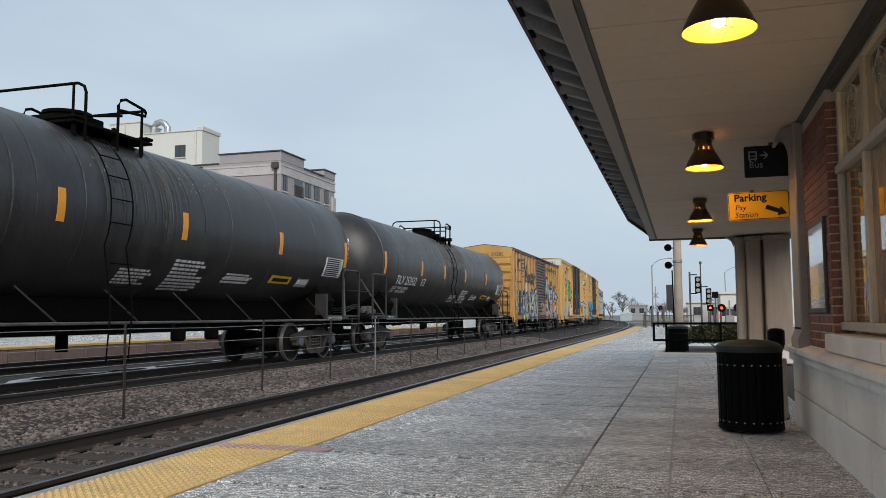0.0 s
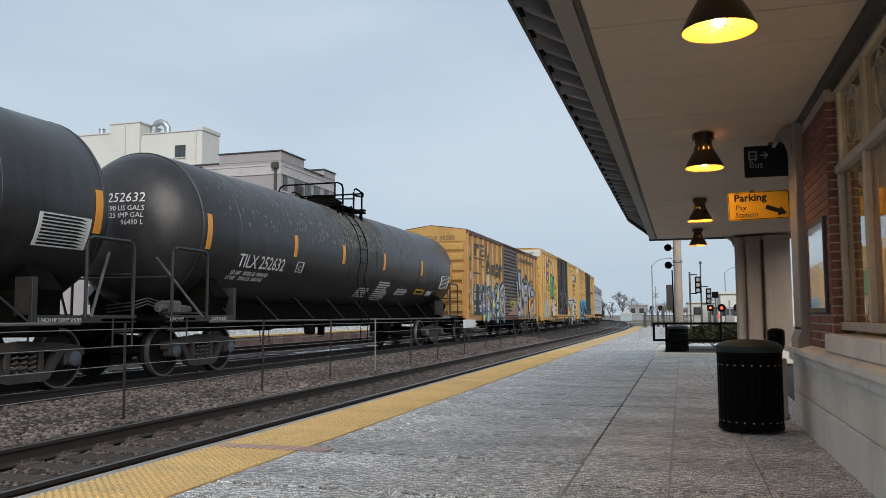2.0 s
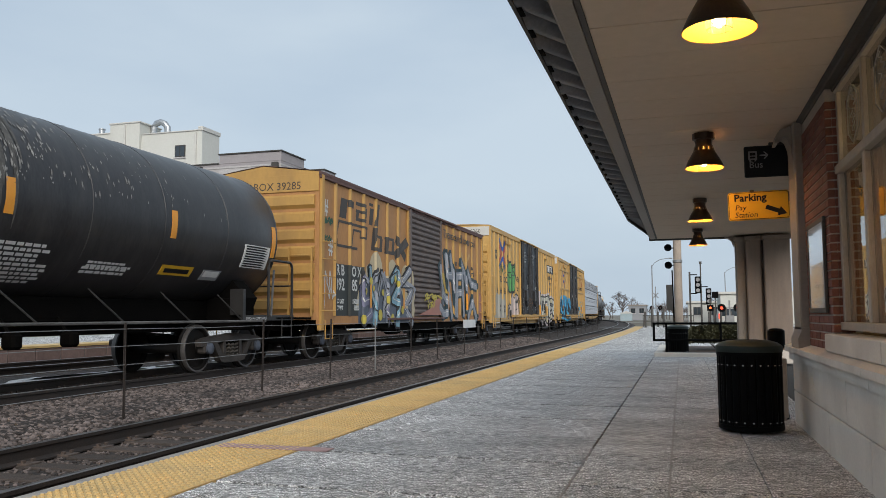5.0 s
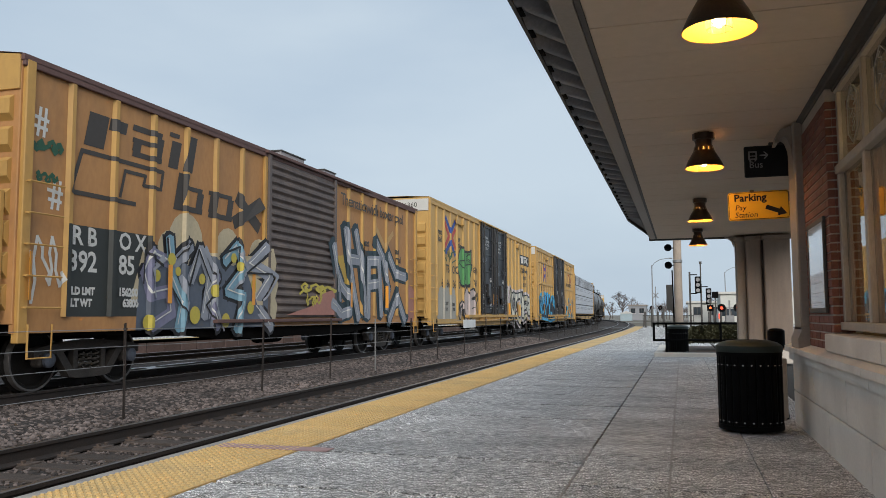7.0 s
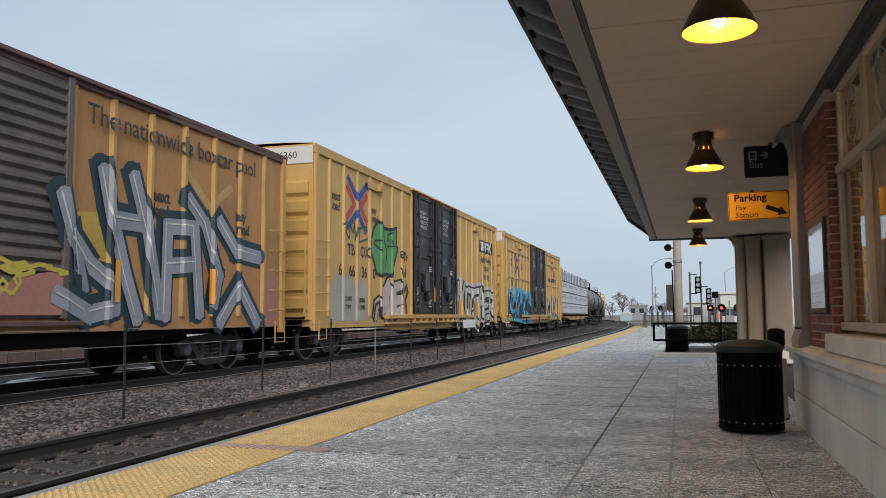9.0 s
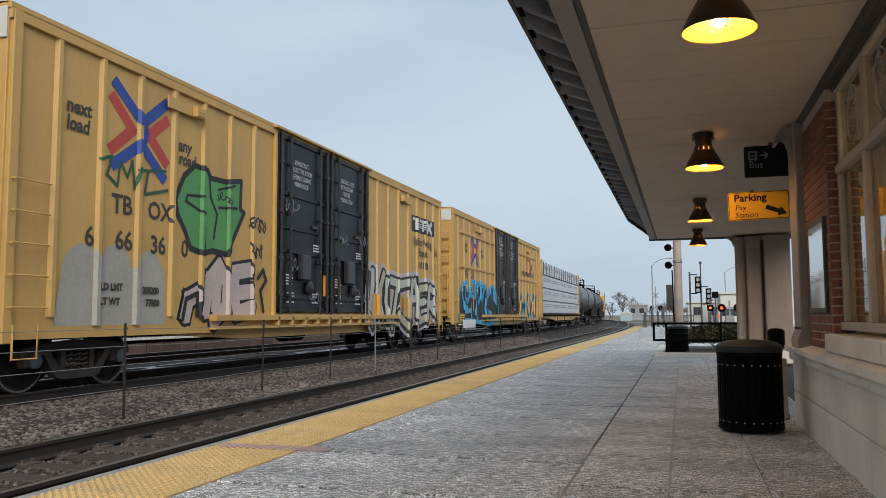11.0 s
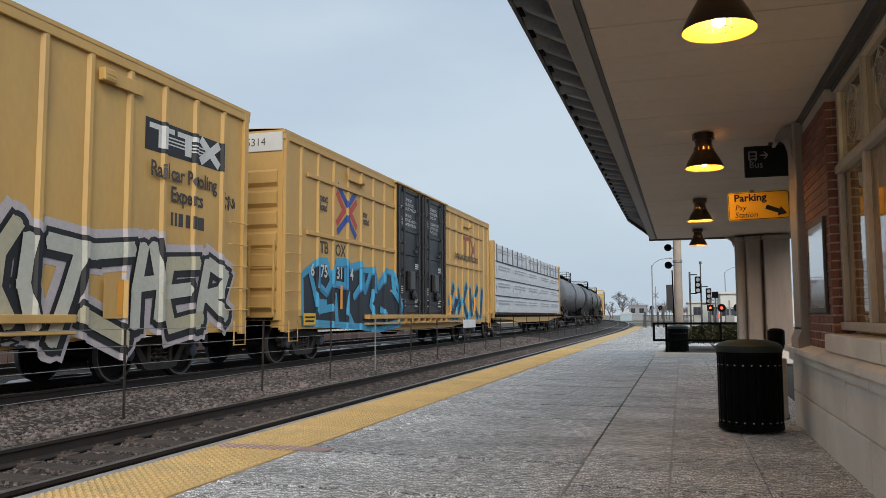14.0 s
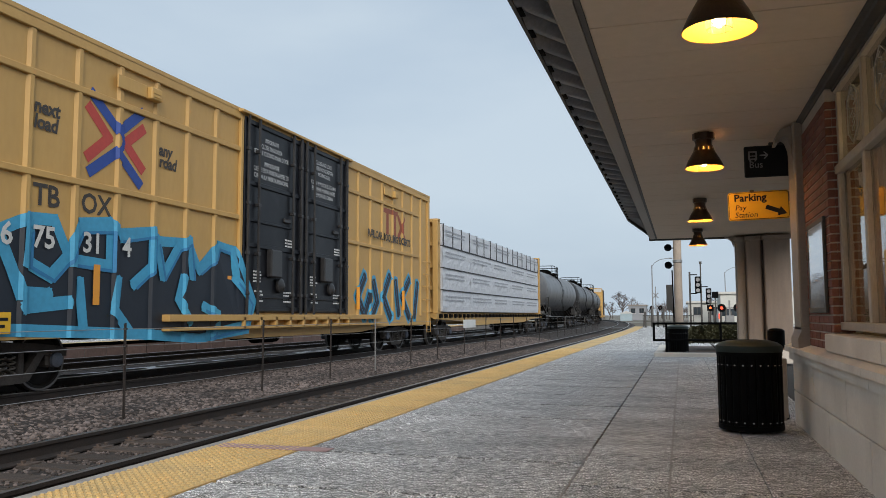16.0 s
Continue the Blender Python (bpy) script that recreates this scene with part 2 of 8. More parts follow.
# ---- mesh tools ----
class Mesh:
    """Collects plain solids into one mesh."""

    def __init__(self):
        self.v, self.f, self.solids = [], [], []

    def add(self, vs, fs):
        o = len(self.v)
        self.solids.append((vs, fs))
        self.v += [tuple(p) for p in vs]
        self.f += [tuple(i + o for i in f) for f in fs]
        return self

    def box(self, x0, x1, y0, y1, z0, z1, ch=0.0):
        if ch:
            c = min(ch, (x1 - x0) / 2.1, (y1 - y0) / 2.1, (z1 - z0) / 2.1)
            vs = []
            for sx in (0, 1):
                for sy in (0, 1):
                    for sz in (0, 1):
                        X, Y, Z = (x0, x1)[sx], (y0, y1)[sy], (z0, z1)[sz]
                        dx, dy, dz = (c, -c)[sx], (c, -c)[sy], (c, -c)[sz]
                        vs += [(X, Y + dy, Z + dz), (X + dx, Y, Z + dz), (X + dx, Y + dy, Z)]
            idx = lambda sx, sy, sz, a: (sx * 4 + sy * 2 + sz) * 3 + a
            fs = []
            for s in (0, 1):
                q = [idx(s, 0, 0, 0), idx(s, 1, 0, 0), idx(s, 1, 1, 0), idx(s, 0, 1, 0)]
                fs.append(q if s else q[::-1])
                q = [idx(0, s, 0, 1), idx(1, s, 0, 1), idx(1, s, 1, 1), idx(0, s, 1, 1)]
                fs.append(q[::-1] if s else q)
                q = [idx(0, 0, s, 2), idx(1, 0, s, 2), idx(1, 1, s, 2), idx(0, 1, s, 2)]
                fs.append(q if s else q[::-1])
            for a in (0, 1):
                for b in (0, 1):
                    fs.append([idx(a, b, 0, 0), idx(a, b, 1, 0), idx(a, b, 1, 1), idx(a, b, 0, 1)])
                    fs.append([idx(a, 0, b, 0), idx(a, 1, b, 0), idx(a, 1, b, 2), idx(a, 0, b, 2)])
                    fs.append([idx(0, a, b, 1), idx(1, a, b, 1), idx(1, a, b, 2), idx(0, a, b, 2)])
                    for d in (0, 1):
                        fs.append([idx(a, b, d, 0), idx(a, b, d, 1), idx(a, b, d, 2)])
            return self.add(vs, fs)
        vs = [(x, y, z) for x in (x0, x1) for y in (y0, y1) for z in (z0, z1)]
        return self.add(vs, [(0, 1, 3, 2), (4, 6, 7, 5), (0, 4, 5, 1), (2, 3, 7, 6), (0, 2, 6, 4), (1, 5, 7, 3)])

    def rings(self, rings, closed_ends=True, loop=True):
        n, o = len(rings[0]), 0
        vs = [p for r in rings for p in r]
        fs = []
        for i in range(len(rings) - 1):
            for j in range(n if loop else n - 1):
                k = (j + 1) % n
                fs.append((i * n + j, i * n + k, (i + 1) * n + k, (i + 1) * n + j))
        if closed_ends:
            fs.append(tuple(range(n))[::-1])
            fs.append(tuple(range((len(rings) - 1) * n, len(rings) * n)))
        return self.add(vs, fs)

    def tube(self, pts, r, seg=8):
        """A round bar along a line of points."""
        pts = [Vector(p) for p in pts]
        rs = []
        up = Vector((0.123, 0.31, 0.94))
        for i, p in enumerate(pts):
            d = (pts[min(i + 1, len(pts) - 1)] - pts[max(i - 1, 0)]).normalized()
            u = (up - d * up.dot(d))
            if u.length < 0.1:
                u = Vector((1, 0, 0)) - d * d.x
            u.normalize()
            w = d.cross(u)
            rad = r[i] if isinstance(r, (list, tuple)) else r
            rs.append([p + (u * math.cos(a) + w * math.sin(a)) * rad for a in (2 * math.pi * k / seg for k in range(seg))])
        return self.rings(rs)

    def lathe(self, prof, seg=24, axis="z", at=(0, 0, 0)):
        """Turns a profile of (radius, height) about an axis."""
        rs = []
        for r, z in prof:
            ring = []
            for k in range(seg):
                a = 2 * math.pi * k / seg
                c, s = r * math.cos(a), r * math.sin(a)
                p = {"z": (c, s, z), "x": (z, c, s), "y": (s, z, c)}[axis]
                ring.append((p[0] + at[0], p[1] + at[1], p[2] + at[2]))
            rs.append(ring)
        return self.rings(rs)

    def hoop(self, prof, seg=24, axis="z", at=(0, 0, 0)):
        """Turns a closed profile about an axis, into a ring with a hole."""
        k = len(self.v)
        self.lathe(list(prof) + [prof[0]], seg, axis, at)
        vs, fs = self.solids.pop()
        del self.f[-2:]
        self.solids.append((vs, fs[:-2]))
        return self

    def extrude(self, poly, axis, a, b):
        """A prism: a 2D outline carried along an axis from a to b."""
        f = {"x": lambda p, t: (t, p[0], p[1]), "y": lambda p, t: (p[0], t, p[1]), "z": lambda p, t: (p[0], p[1], t)}[axis]
        return self.rings([[f(p, a) for p in poly], [f(p, b) for p in poly]])

    def make(self, name, smooth=None):
        me = bpy.data.meshes.new(name)
        me.from_pydata(self.v, [], self.f)
        bm = bmesh.new()
        bm.from_mesh(me)
        bmesh.ops.recalc_face_normals(bm, faces=bm.faces)
        bm.to_mesh(me)
        bm.free()
        if smooth:
            me.polygons.foreach_set("use_smooth", [True] * len(me.polygons))
            me.set_sharp_from_angle(angle=radians(smooth))
        return me


def part(name, m, material, parent=None, label="", smooth=35, at=None):
    me = m.make(name, smooth) if isinstance(m, Mesh) else m
    if material is not None and not me.materials:
        me.materials.append(material)
    ob = new(name, me)
    if parent is not None:
        ob.parent = parent
    if at is not None:
        ob.matrix_basis = at if isinstance(at, Matrix) else Matrix.Translation(at)
    if label:
        ob["label"] = label
    return ob


def split(name, m, material, parent, label="", smooth=35):
    """Each solid of m becomes a part of its own."""
    for vs, fs in m.solids:
        part(name, Mesh().add(vs, fs), material, parent, label, smooth)


def thing(name, label, category, group="", at=(0, 0, 0), kind=""):
    ob = new(name)
    ob.empty_display_size = 0.2
    ob.matrix_basis = at if isinstance(at, Matrix) else Matrix.Translation(at)
    return tagged(ob, label, category, group, kind)


def structure(name, m, material, label, category, smooth=35, at=None):
    return tagged(part(name, m, material, None, "", smooth, at), label, category, kind="structure")


def letters(text, size, align="LEFT", extrude=0.002, shear=0.0, width=1.0, bold=0.0):
    """A mesh of the built-in font, in the xy plane."""
    cu = bpy.data.curves.new("letters", "FONT")
    cu.body, cu.size, cu.align_x, cu.extrude, cu.shear = text, size, align, extrude, shear
    cu.resolution_u, cu.offset = 2, bold
    ob = bpy.data.objects.new("letters", cu)
    scene.collection.objects.link(ob)
    me = bpy.data.meshes.new_from_object(ob.evaluated_get(bpy.context.evaluated_depsgraph_get()))
    bpy.data.objects.remove(ob)
    if width != 1.0:
        for v in me.vertices:
            v.co.x *= width
    return me


# turns the xy plane so that it faces +x, with text running along +y
FACE_X = Matrix(((0, 0, 1, 0), (1, 0, 0, 0), (0, 1, 0, 0), (0, 0, 0, 1)))
# faces -y, text running along +x
FACE_Y = Matrix(((1, 0, 0, 0), (0, 0, -1, 0), (0, 1, 0, 0), (0, 0, 0, 1)))


def on_x(x, y, z):
    return Matrix.Translation((x, y, z)) @ FACE_X


def on_y(x, y, z):
    return Matrix.Translation((x, y, z)) @ FACE_Y


# ---- the line of the tracks: straight, then a long left curve ----
BEND, RADIUS = 45.0, 1000.0


def shift(y):
    return 0.0 if y < BEND else -(y - BEND) ** 2 / (2 * RADIUS)


def heading(y):
    return 0.0 if y < BEND else (y - BEND) / RADIUS


def stations(a, b, near=8.0, far=4.0):
    ys, y = [a], a
    while y < b:
        y += near if y < BEND else far
        ys.append(min(y, b))
    return ys


def ribbon(prof, ys, follow=True):
    """A profile of (x, z) swept along the line of the tracks."""
    m = Mesh()
    m.rings([[(x + (shift(y) if follow else 0), y, z) for x, z in prof] for y in ys])
    return m


NEAR_C, TRAIN_C, FAR_C = -5.50, -9.83, -14.62
NEAR_Z, TRAIN_Z, FAR_Z = -0.18, 0.0, 0.0
WALL_X, CEIL_Z = 1.058, 2.85

# ---- ground, tracks and platforms ----
def build_ground():
    m = Mesh()
    ys = [-60, 0, 45] + list(range(65, 400, 25)) + [500, 800, 3000]
    xs = [-3000, -300, -60, -17.5, -3.9, 8, 60, 300, 3000]
    vs, fs = [], []
    for y in ys:
        for x in xs:
            vs.append((x + (max(-60, shift(y)) if -20 < x < 10 else 0), y, -0.5 if -17.6 < x < -3.8 else -0.32))
    n = len(xs)
    for i in range(len(ys) - 1):
        for j in range(n - 1):
            fs.append((i * n + j, i * n + j + 1, (i + 1) * n + j + 1, (i + 1) * n + j))
    m.add(vs, fs)
    structure("ground", m, M_ground, "brown winter ground with old snow patches", "ground", smooth=None)
    # one bed of ballast, higher under the middle track
    prof = [(-16.3, -0.5), (-16.3, -0.2), (-13.2, -0.17), (-12.2, -0.24), (-11.4, -0.17), (-8.4, -0.17), (-7.6, -0.22), (-6.9, -0.38), (-3.9, -0.38), (-3.9, -0.5)]
    structure("ballast_bed", ribbon(prof, stations(-12, 330)), M_ballast, "bed of grey brown crushed stone under the tracks", "ballast", smooth=None)


def build_track(name, c, z, label, y0, y1, ties_to):
    tr = thing(name, label, "railway track", "tracks", (0, 0, 0), "structure")
    for s in (-1, 1):
        x = c + s * 0.755
        prof = [(x - .07, z - .18), (x + .07, z - .18), (x + .07, z - .165), (x + .012, z - .14), (x + .012, z - .05), (x + .036, z - .04), (x + .036, z - .008), (x - .036, z - .008), (x - .036, z - .04), (x - .012, z - .05), (x - .012, z - .14), (x - .07, z - .165)]
        part("rail", ribbon(prof, stations(y0, y1)), M_rail, tr, "rust brown steel rail")
        prof = [(x - .034, z - .008), (x + .034, z - .008), (x + .034, z - .004), (x + .028, z), (x - .028, z), (x - .034, z - .004)]
        part("rail_head", ribbon(prof, stations(y0, y1)), M_railtop, tr, "worn shiny running surface")
    tie = Mesh().box(-1.3, 1.3, -.115, .115, -.36, -.172, .012).make("tie")
    tie.materials.append(M_tie)
    plate = Mesh()
    for s in (-1, 1):
        plate.box(s * .755 - .19, s * .755 + .19, -.09, .09, -.18, -.156, .004)
        for dx in (-.11, .11):
            for dy in (-.06, .06):
                plate.box(s * .755 + dx - .016, s * .755 + dx + .016, dy - .016, dy + .016, -.156, -.128)
    plate = plate.make("tie_plate")
    plate.materials.append(M_plate)
    y = y0
    k = 0
    while y < ties_to:
        a = pose(c + shift(y) + random.uniform(-.03, .03), y, z, 0, 0, random.uniform(-1, 1) + math.degrees(heading(y)))
        part("tie", tie, None, tr, at=a)
        if y < 32:
            part("tie_plate", plate, None, tr, at=pose(c + shift(y), y, z, 0, 0, math.degrees(heading(y))))
        y += .52


def build_ballast_stones():
    """Loose stones, thick where the camera stands near."""
    rng = random.Random(5)
    base = []
    for k in range(6):
        bm = bmesh.new()
        bmesh.ops.create_icosphere(bm, subdivisions=1, radius=1)
        vs = [(v.co * rng.uniform(.7, 1.15)) for v in bm.verts]
        base.append(([(v.x, v.y, v.z * .7) for v in vs], [tuple(v.index for v in f.verts) for f in bm.faces]))
        bm.free()
    tops = [(-16.2, -.2), (-13.2, -.17), (-12.2, -.24), (-11.4, -.17), (-8.4, -.17), (-7.6, -.24), (-6.9, -.36), (-6.2, -.374), (-3.9, -.378)]
    V, F, n = [], [], 0

    def scatter(x0, x1, y0, y1, count, size):
        nonlocal n
        for _ in range(count):
            x, y = rng.uniform(x0, x1), rng.uniform(y0, y1)
            z = float(np.interp(x, [t[0] for t in tops], [t[1] for t in tops]))
            vs, fs = base[rng.randrange(6)]
            s = size * rng.uniform(.6, 1.3)
            a, b = rng.uniform(0, 6.3), rng.uniform(.7, 1.3)
            ca, sa = math.cos(a) * s, math.sin(a) * s
            for vx, vy, vz in vs:
                V.append((x + shift(y) + ca * vx - sa * vy * b, y + sa * vx + ca * vy * b, z + vz * s + s * .15))
            for f in fs:
                F.append((f[0] + n, f[1] + n, f[2] + n))
            n += len(vs)

    scatter(-8.9, -6.4, 5.5, 20, 17000, .034)
    scatter(-8.9, -6.4, 20, 45, 9000, .04)
    scatter(-6.2, -4.8, 3.6, 16, 5200, .02)
    scatter(-6.2, -4.8, 16, 40, 4000, .03)
    scatter(-4.6, -3.95, 3, 14, 700, .032)
    scatter(-11.5, -8.9, 8, 24, 1200, .036)
    me = bpy.data.meshes.new("ballast_stones")
    me.from_pydata(V, [], F)
    n_ = M_stone.node_tree
    g = n_.nodes.new("ShaderNodeNewGeometry")
    hs = n_.nodes.new("ShaderNodeHueSaturation")
    mr = n_.nodes.new("ShaderNodeMapRange")
    mr.inputs[3].default_value, mr.inputs[4].default_value = .28, 1.9
    b = n_.nodes["Principled BSDF"]
    src = b.inputs["Base Color"].links[0].from_socket
    n_.links.new(g.outputs["Random Per Island"], mr.inputs[0]); n_.links.new(mr.outputs[0], hs.inputs["Value"])
    n_.links.new(src, hs.inputs["Color"]); n_.links.new(hs.outputs[0], b.inputs["Base Color"])
    tagged(part("ballast_stones", me, M_stone), "loose grey and brown crushed ballast stones", "ballast", kind="stuff")


def build_platform():
    base = structure("platform", ribbon([(-3.76, -.45), (6.0, -.45), (6.0, -.035), (-3.76, -.035)], stations(-6, 78)), M_joint, "raised concrete station platform with paving slabs", "platform", smooth=None)
    part("edge_stone", ribbon([(-3.86, -.45), (-3.755, -.45), (-3.755, .0), (-3.85, .0), (-3.86, -.012)], stations(-6, 78)), M_curb, base, "pale stone platform edge")
    return base


def build_slabs(base):
    """Paving slabs, each with its own edges, last in the file."""
    cache = {}

    def slab(x0, x1, y0, y1):
        key = (round(x1 - x0, 3), round(y1 - y0, 3))
        if key not in cache:
            w, d = key
            cache[key] = Mesh().box(-w / 2, w / 2, -d / 2, d / 2, -.06, 0, .003).make("paving_slab")
            cache[key].materials.append(M_slab)
        y = (y0 + y1) / 2
        part("paving_slab", cache[key], None, base, at=pose((x0 + x1) / 2 + shift(y), y, random.uniform(-.0015, .0015), random.uniform(-.08, .08), random.uniform(-.08, .08), math.degrees(heading(y))))

    g = .0035
    y, k = -5.36, 0
    while y < 76:
        step = 1.25 if y < 40 else 2.5
        slab(-2.96 + g, -.72 - .008, y + .024, y + step - .024)
        if y >= 40:
            slab(-.72 + g, 1.3, y + g, y + step - g)
        y += step
    y = -5.01
    while y < 40:
        slab(-.72 + .008, -.105 - .007, y + .018, y + 1.13 - .018)
        slab(-.105 + .007, .48 - .004, y + .01, y + 1.13 - .01)
        slab(.48 + .004, 1.3, y + .01, y + 1.13 - .01)
        y += 1.13
    part("joint_mortar", Mesh().box(-.112, -.098, -5, 40, -.03, .0005), M_curb, base, "pale mortar joint between slabs")
    part("joint_mortar", Mesh().box(-.727, -.713, -5, 6.6, -.03, .001), M_curb, base, "pale mortar joint between slabs")
    # tactile tiles with truncated domes
    for far in (0, 1):
        m = Mesh().box(-.385, .385, -.3025, .3025, -.03, .002, .003)
        nx, ny = (13, 10) if not far else (0, 0)
        for i in range(nx):
            for j in range(ny):
                cx, cy = -.385 + (i + .5) * .77 / nx, -.3025 + (j + .5) * .605 / ny
                r = [[(cx + q * math.cos(a), cy + q * math.sin(a), z) for a in (math.pi / 3 * k for k in range(6))] for q, z in ((.018, .002), (.012, .013))]
                o = len(m.v)
                m.v += r[0] + r[1]
                m.f += [(o + k, o + (k + 1) % 6, o + 6 + (k + 1) % 6, o + 6 + k) for k in range(6)] + [tuple(o + 6 + k for k in range(6))]
        me = m.make("tactile_tile")
        me.materials.append(M_tactile)
        me.materials.append(M_dome)
        for p in me.polygons:
            if p.center.z > .0115:
                p.material_index = 1
        y = -5.84 if not far else 26.225
        while y < (26 if not far else 76):
            part("tactile_tile", me, None, base, at=pose(-3.365 + shift(y), y, 0, 0, 0, math.degrees(heading(y))))
            y += .605 if not far else .605
    part("painted_strip", Mesh().box(-3.7, -2.72, 5.84, 6.0, .004, .011, .002), M_redpaint, base, "faded red painted strip across the edge")


def build_far_platform():
    p = structure("far_platform", ribbon([(-24, -.45), (-16.2, -.45), (-16.2, .27), (-24, .27)], stations(-6, 110)), M_curb, "low concrete platform across the tracks", "platform", smooth=None)
    part("coping", ribbon([(-17.2, .272), (-16.15, .272), (-16.15, .33), (-17.2, .33)], stations(-6, 110)), M_tactile, p, "yellow warning strip along the edge")
    face = Mesh().box(-.02, .02, -.43, .43, -.28, .265, .01).make("face_panel")
    face.materials.append(mat("face_panel_red", (0.25, 0.17, 0.15), 0.85, vary=.25, col2=(0.17, 0.12, 0.11), fine=20))
    y = 12.0
    while y < 60:
        part("face_panel", face, None, p, at=pose(-16.185 + shift(y), y, 0, 0, 0, math.degrees(heading(y))))
        y += .9
    m = ribbon([(-23.9, .275), (-17.3, .275), (-17.3, .32), (-23.9, .32)], stations(-6, 110))
    part("paving", m, M_slab, p, "grey concrete paving")
    # old snow lying between the rails and tracks
    m = Mesh()
    rng = random.Random(3)
    for x0, w, n in ((-12.35, .45, 60), (-14.6, .4, 50), (-10.0, .3, 22)):
        for k in range(n):
            y = rng.uniform(10, 62)
            a, b = w * rng.uniform(.4, 1), rng.uniform(.5, 2.2)
            ring = [(x0 + rng.uniform(-.1, .1) + shift(y) + a * math.cos(t) * rng.uniform(.7, 1.1), y + b * math.sin(t) * rng.uniform(.7, 1.1)) for t in (2 * math.pi * i / 12 for i in range(12))]
            m.rings([[(x, yy, -.21) for x, yy in ring], [(x * .9 + (x0 + shift(y)) * .1, yy * .9 + y * .1, -.15) for x, yy in ring]])
    tagged(part("snow_patches", m, M_snow), "dirty strips of old snow between the rails", "snow", kind="stuff")


build_ground()
PLATFORM = build_platform()
build_track("track_near", NEAR_C, NEAR_Z, "rusty railway track on creosoted ties beside the platform", -4, 300, 60)
build_track("track_middle", TRAIN_C, TRAIN_Z, "railway track on which the freight train rolls", -30, 330, 45)
build_track("track_far", FAR_C, FAR_Z, "railway track beside the far platform", -10, 300, 40)
build_far_platform()
build_ballast_stones()

# ---- freight cars; each stands at its own middle, on the rail tops, its platform side to +x ----
M_galv0 = mat("worn_handrail", (0.16, 0.155, 0.15), 0.5, col2=(0.04, 0.038, 0.036), scale=3)


def wheelset_mesh():
    w, tread = Mesh(), Mesh()
    w.lathe([(.085, -1.12), (.085, -.95), (.1, -.95), (.1, .95), (.085, .95), (.085, 1.12)], 12, "x")
    for s in (-1, 1):
        x = s * .755
        prof = [(.1, x + s * .06), (.2, x + s * .05), (.36, x + s * .015), (.385, x + s * .06), (.452, x + s * .06), (.455, x - s * .03), (.482, x - s * .045), (.482, x - s * .075), (.4, x - s * .07), (.36, x - s * .03), (.2, x - s * .06), (.1, x - s * .07)]
        w.lathe(prof, 28, "x")
        tread.hoop([(.42, x + s * .05), (.42, x + s * .064), (.452, x + s * .066), (.457, x + s * .058), (.457, x - s * .02), (.452, x - s * .02)], 28, "x")
        for k in range(3):
            a = 2 * math.pi * k / 3
            w.box(x + s * .06, x + s * .09, .2 * math.cos(a) - .02, .2 * math.cos(a) + .02, .2 * math.sin(a) - .02, .2 * math.sin(a) + .02)
    return w, tread


WS, WT_ALL = wheelset_mesh()
WS = WS.make("wheelset", 40)
WS.materials.append(M_wheel)
WT = [Mesh().add(*q).make("wheel_tread", 40) for q in WT_ALL.solids]
for q in WT:
    q.materials.append(M_tread)


def truck_meshes():
    """Side frame of a three-piece truck, with a window for the springs."""
    frames = []
    for s in (-1, 1):
        f = Mesh()
        frames.append(f)
        x0, x1 = s * .98 - .07, s * .98 + .07
        top = [(-1.13, .50), (-1.13, .62), (-.95, .66), (-.6, .70), (0, .74), (.6, .70), (.95, .66), (1.13, .62), (1.13, .50), (.72, .54), (.45, .58), (-.45, .58), (-.72, .54)]
        f.extrude(top, "x", x0, x1)
        bot = [(-.72, .56), (-.58, .58), (-.36, .30), (.36, .30), (.58, .58), (.72, .56), (.44, .19), (.3, .16), (-.3, .16), (-.44, .19)]
        f.extrude(bot, "x", x0, x1)
        for q in (-1, 1):
            f.box(x0 + .01, x1 - .01, q * .3 - .05, q * .3 + .05, .28, .6, .01)
            f.box(x0 - .02, x1 + .02, q * .89 - .16, q * .89 + .16, .36, .56, .03)
    bol = Mesh().box(-1.0, 1.0, -.2, .2, .5, .68, .03)
    sp = Mesh()
    for s in (-1, 1):
        for dy in (-.16, 0, .16):
            pts = [(s * .98 + .062 * math.cos(a), dy + .062 * math.sin(a), .30 + .0115 * a / 1.0) for a in (k * math.pi / 4 for k in range(33))]
            sp.tube(pts, .016, 5)
    cap = Mesh()
    for s in (-1, 1):
        for q in (-1, 1):
            cap.lathe([(.11, s * 1.05), (.11, s * 1.11), (.08, s * 1.13), (.03, s * 1.135)], 14, "x", (0, q * .89, .457))
    out = [(q, [Mesh().add(*o).make(q, 35) for o in mm.solids]) for mm, q in ((sp, "coil_spring"), (cap, "axle_cap"))]
    for (q, ms), ma in zip(out, (M_spring, M_bluecap)):
        for me in ms:
            me.materials.append(ma)
    singles = out
    out = []
    for mm, name, ma in ((bol, "bolster", M_under), (sp, "springs", M_spring), (cap, "axle_cap", M_bluecap), (frames[0], "side_frame", M_truck), (frames[1], "side_frame", M_truck)):
        me = mm.make(name, 35)
        me.materials.append(ma)
        out.append((name, me))
    return out, singles[0][1], singles[1][1]


TRUCK, SPRINGS, CAPS = truck_meshes()
WHEELS = []


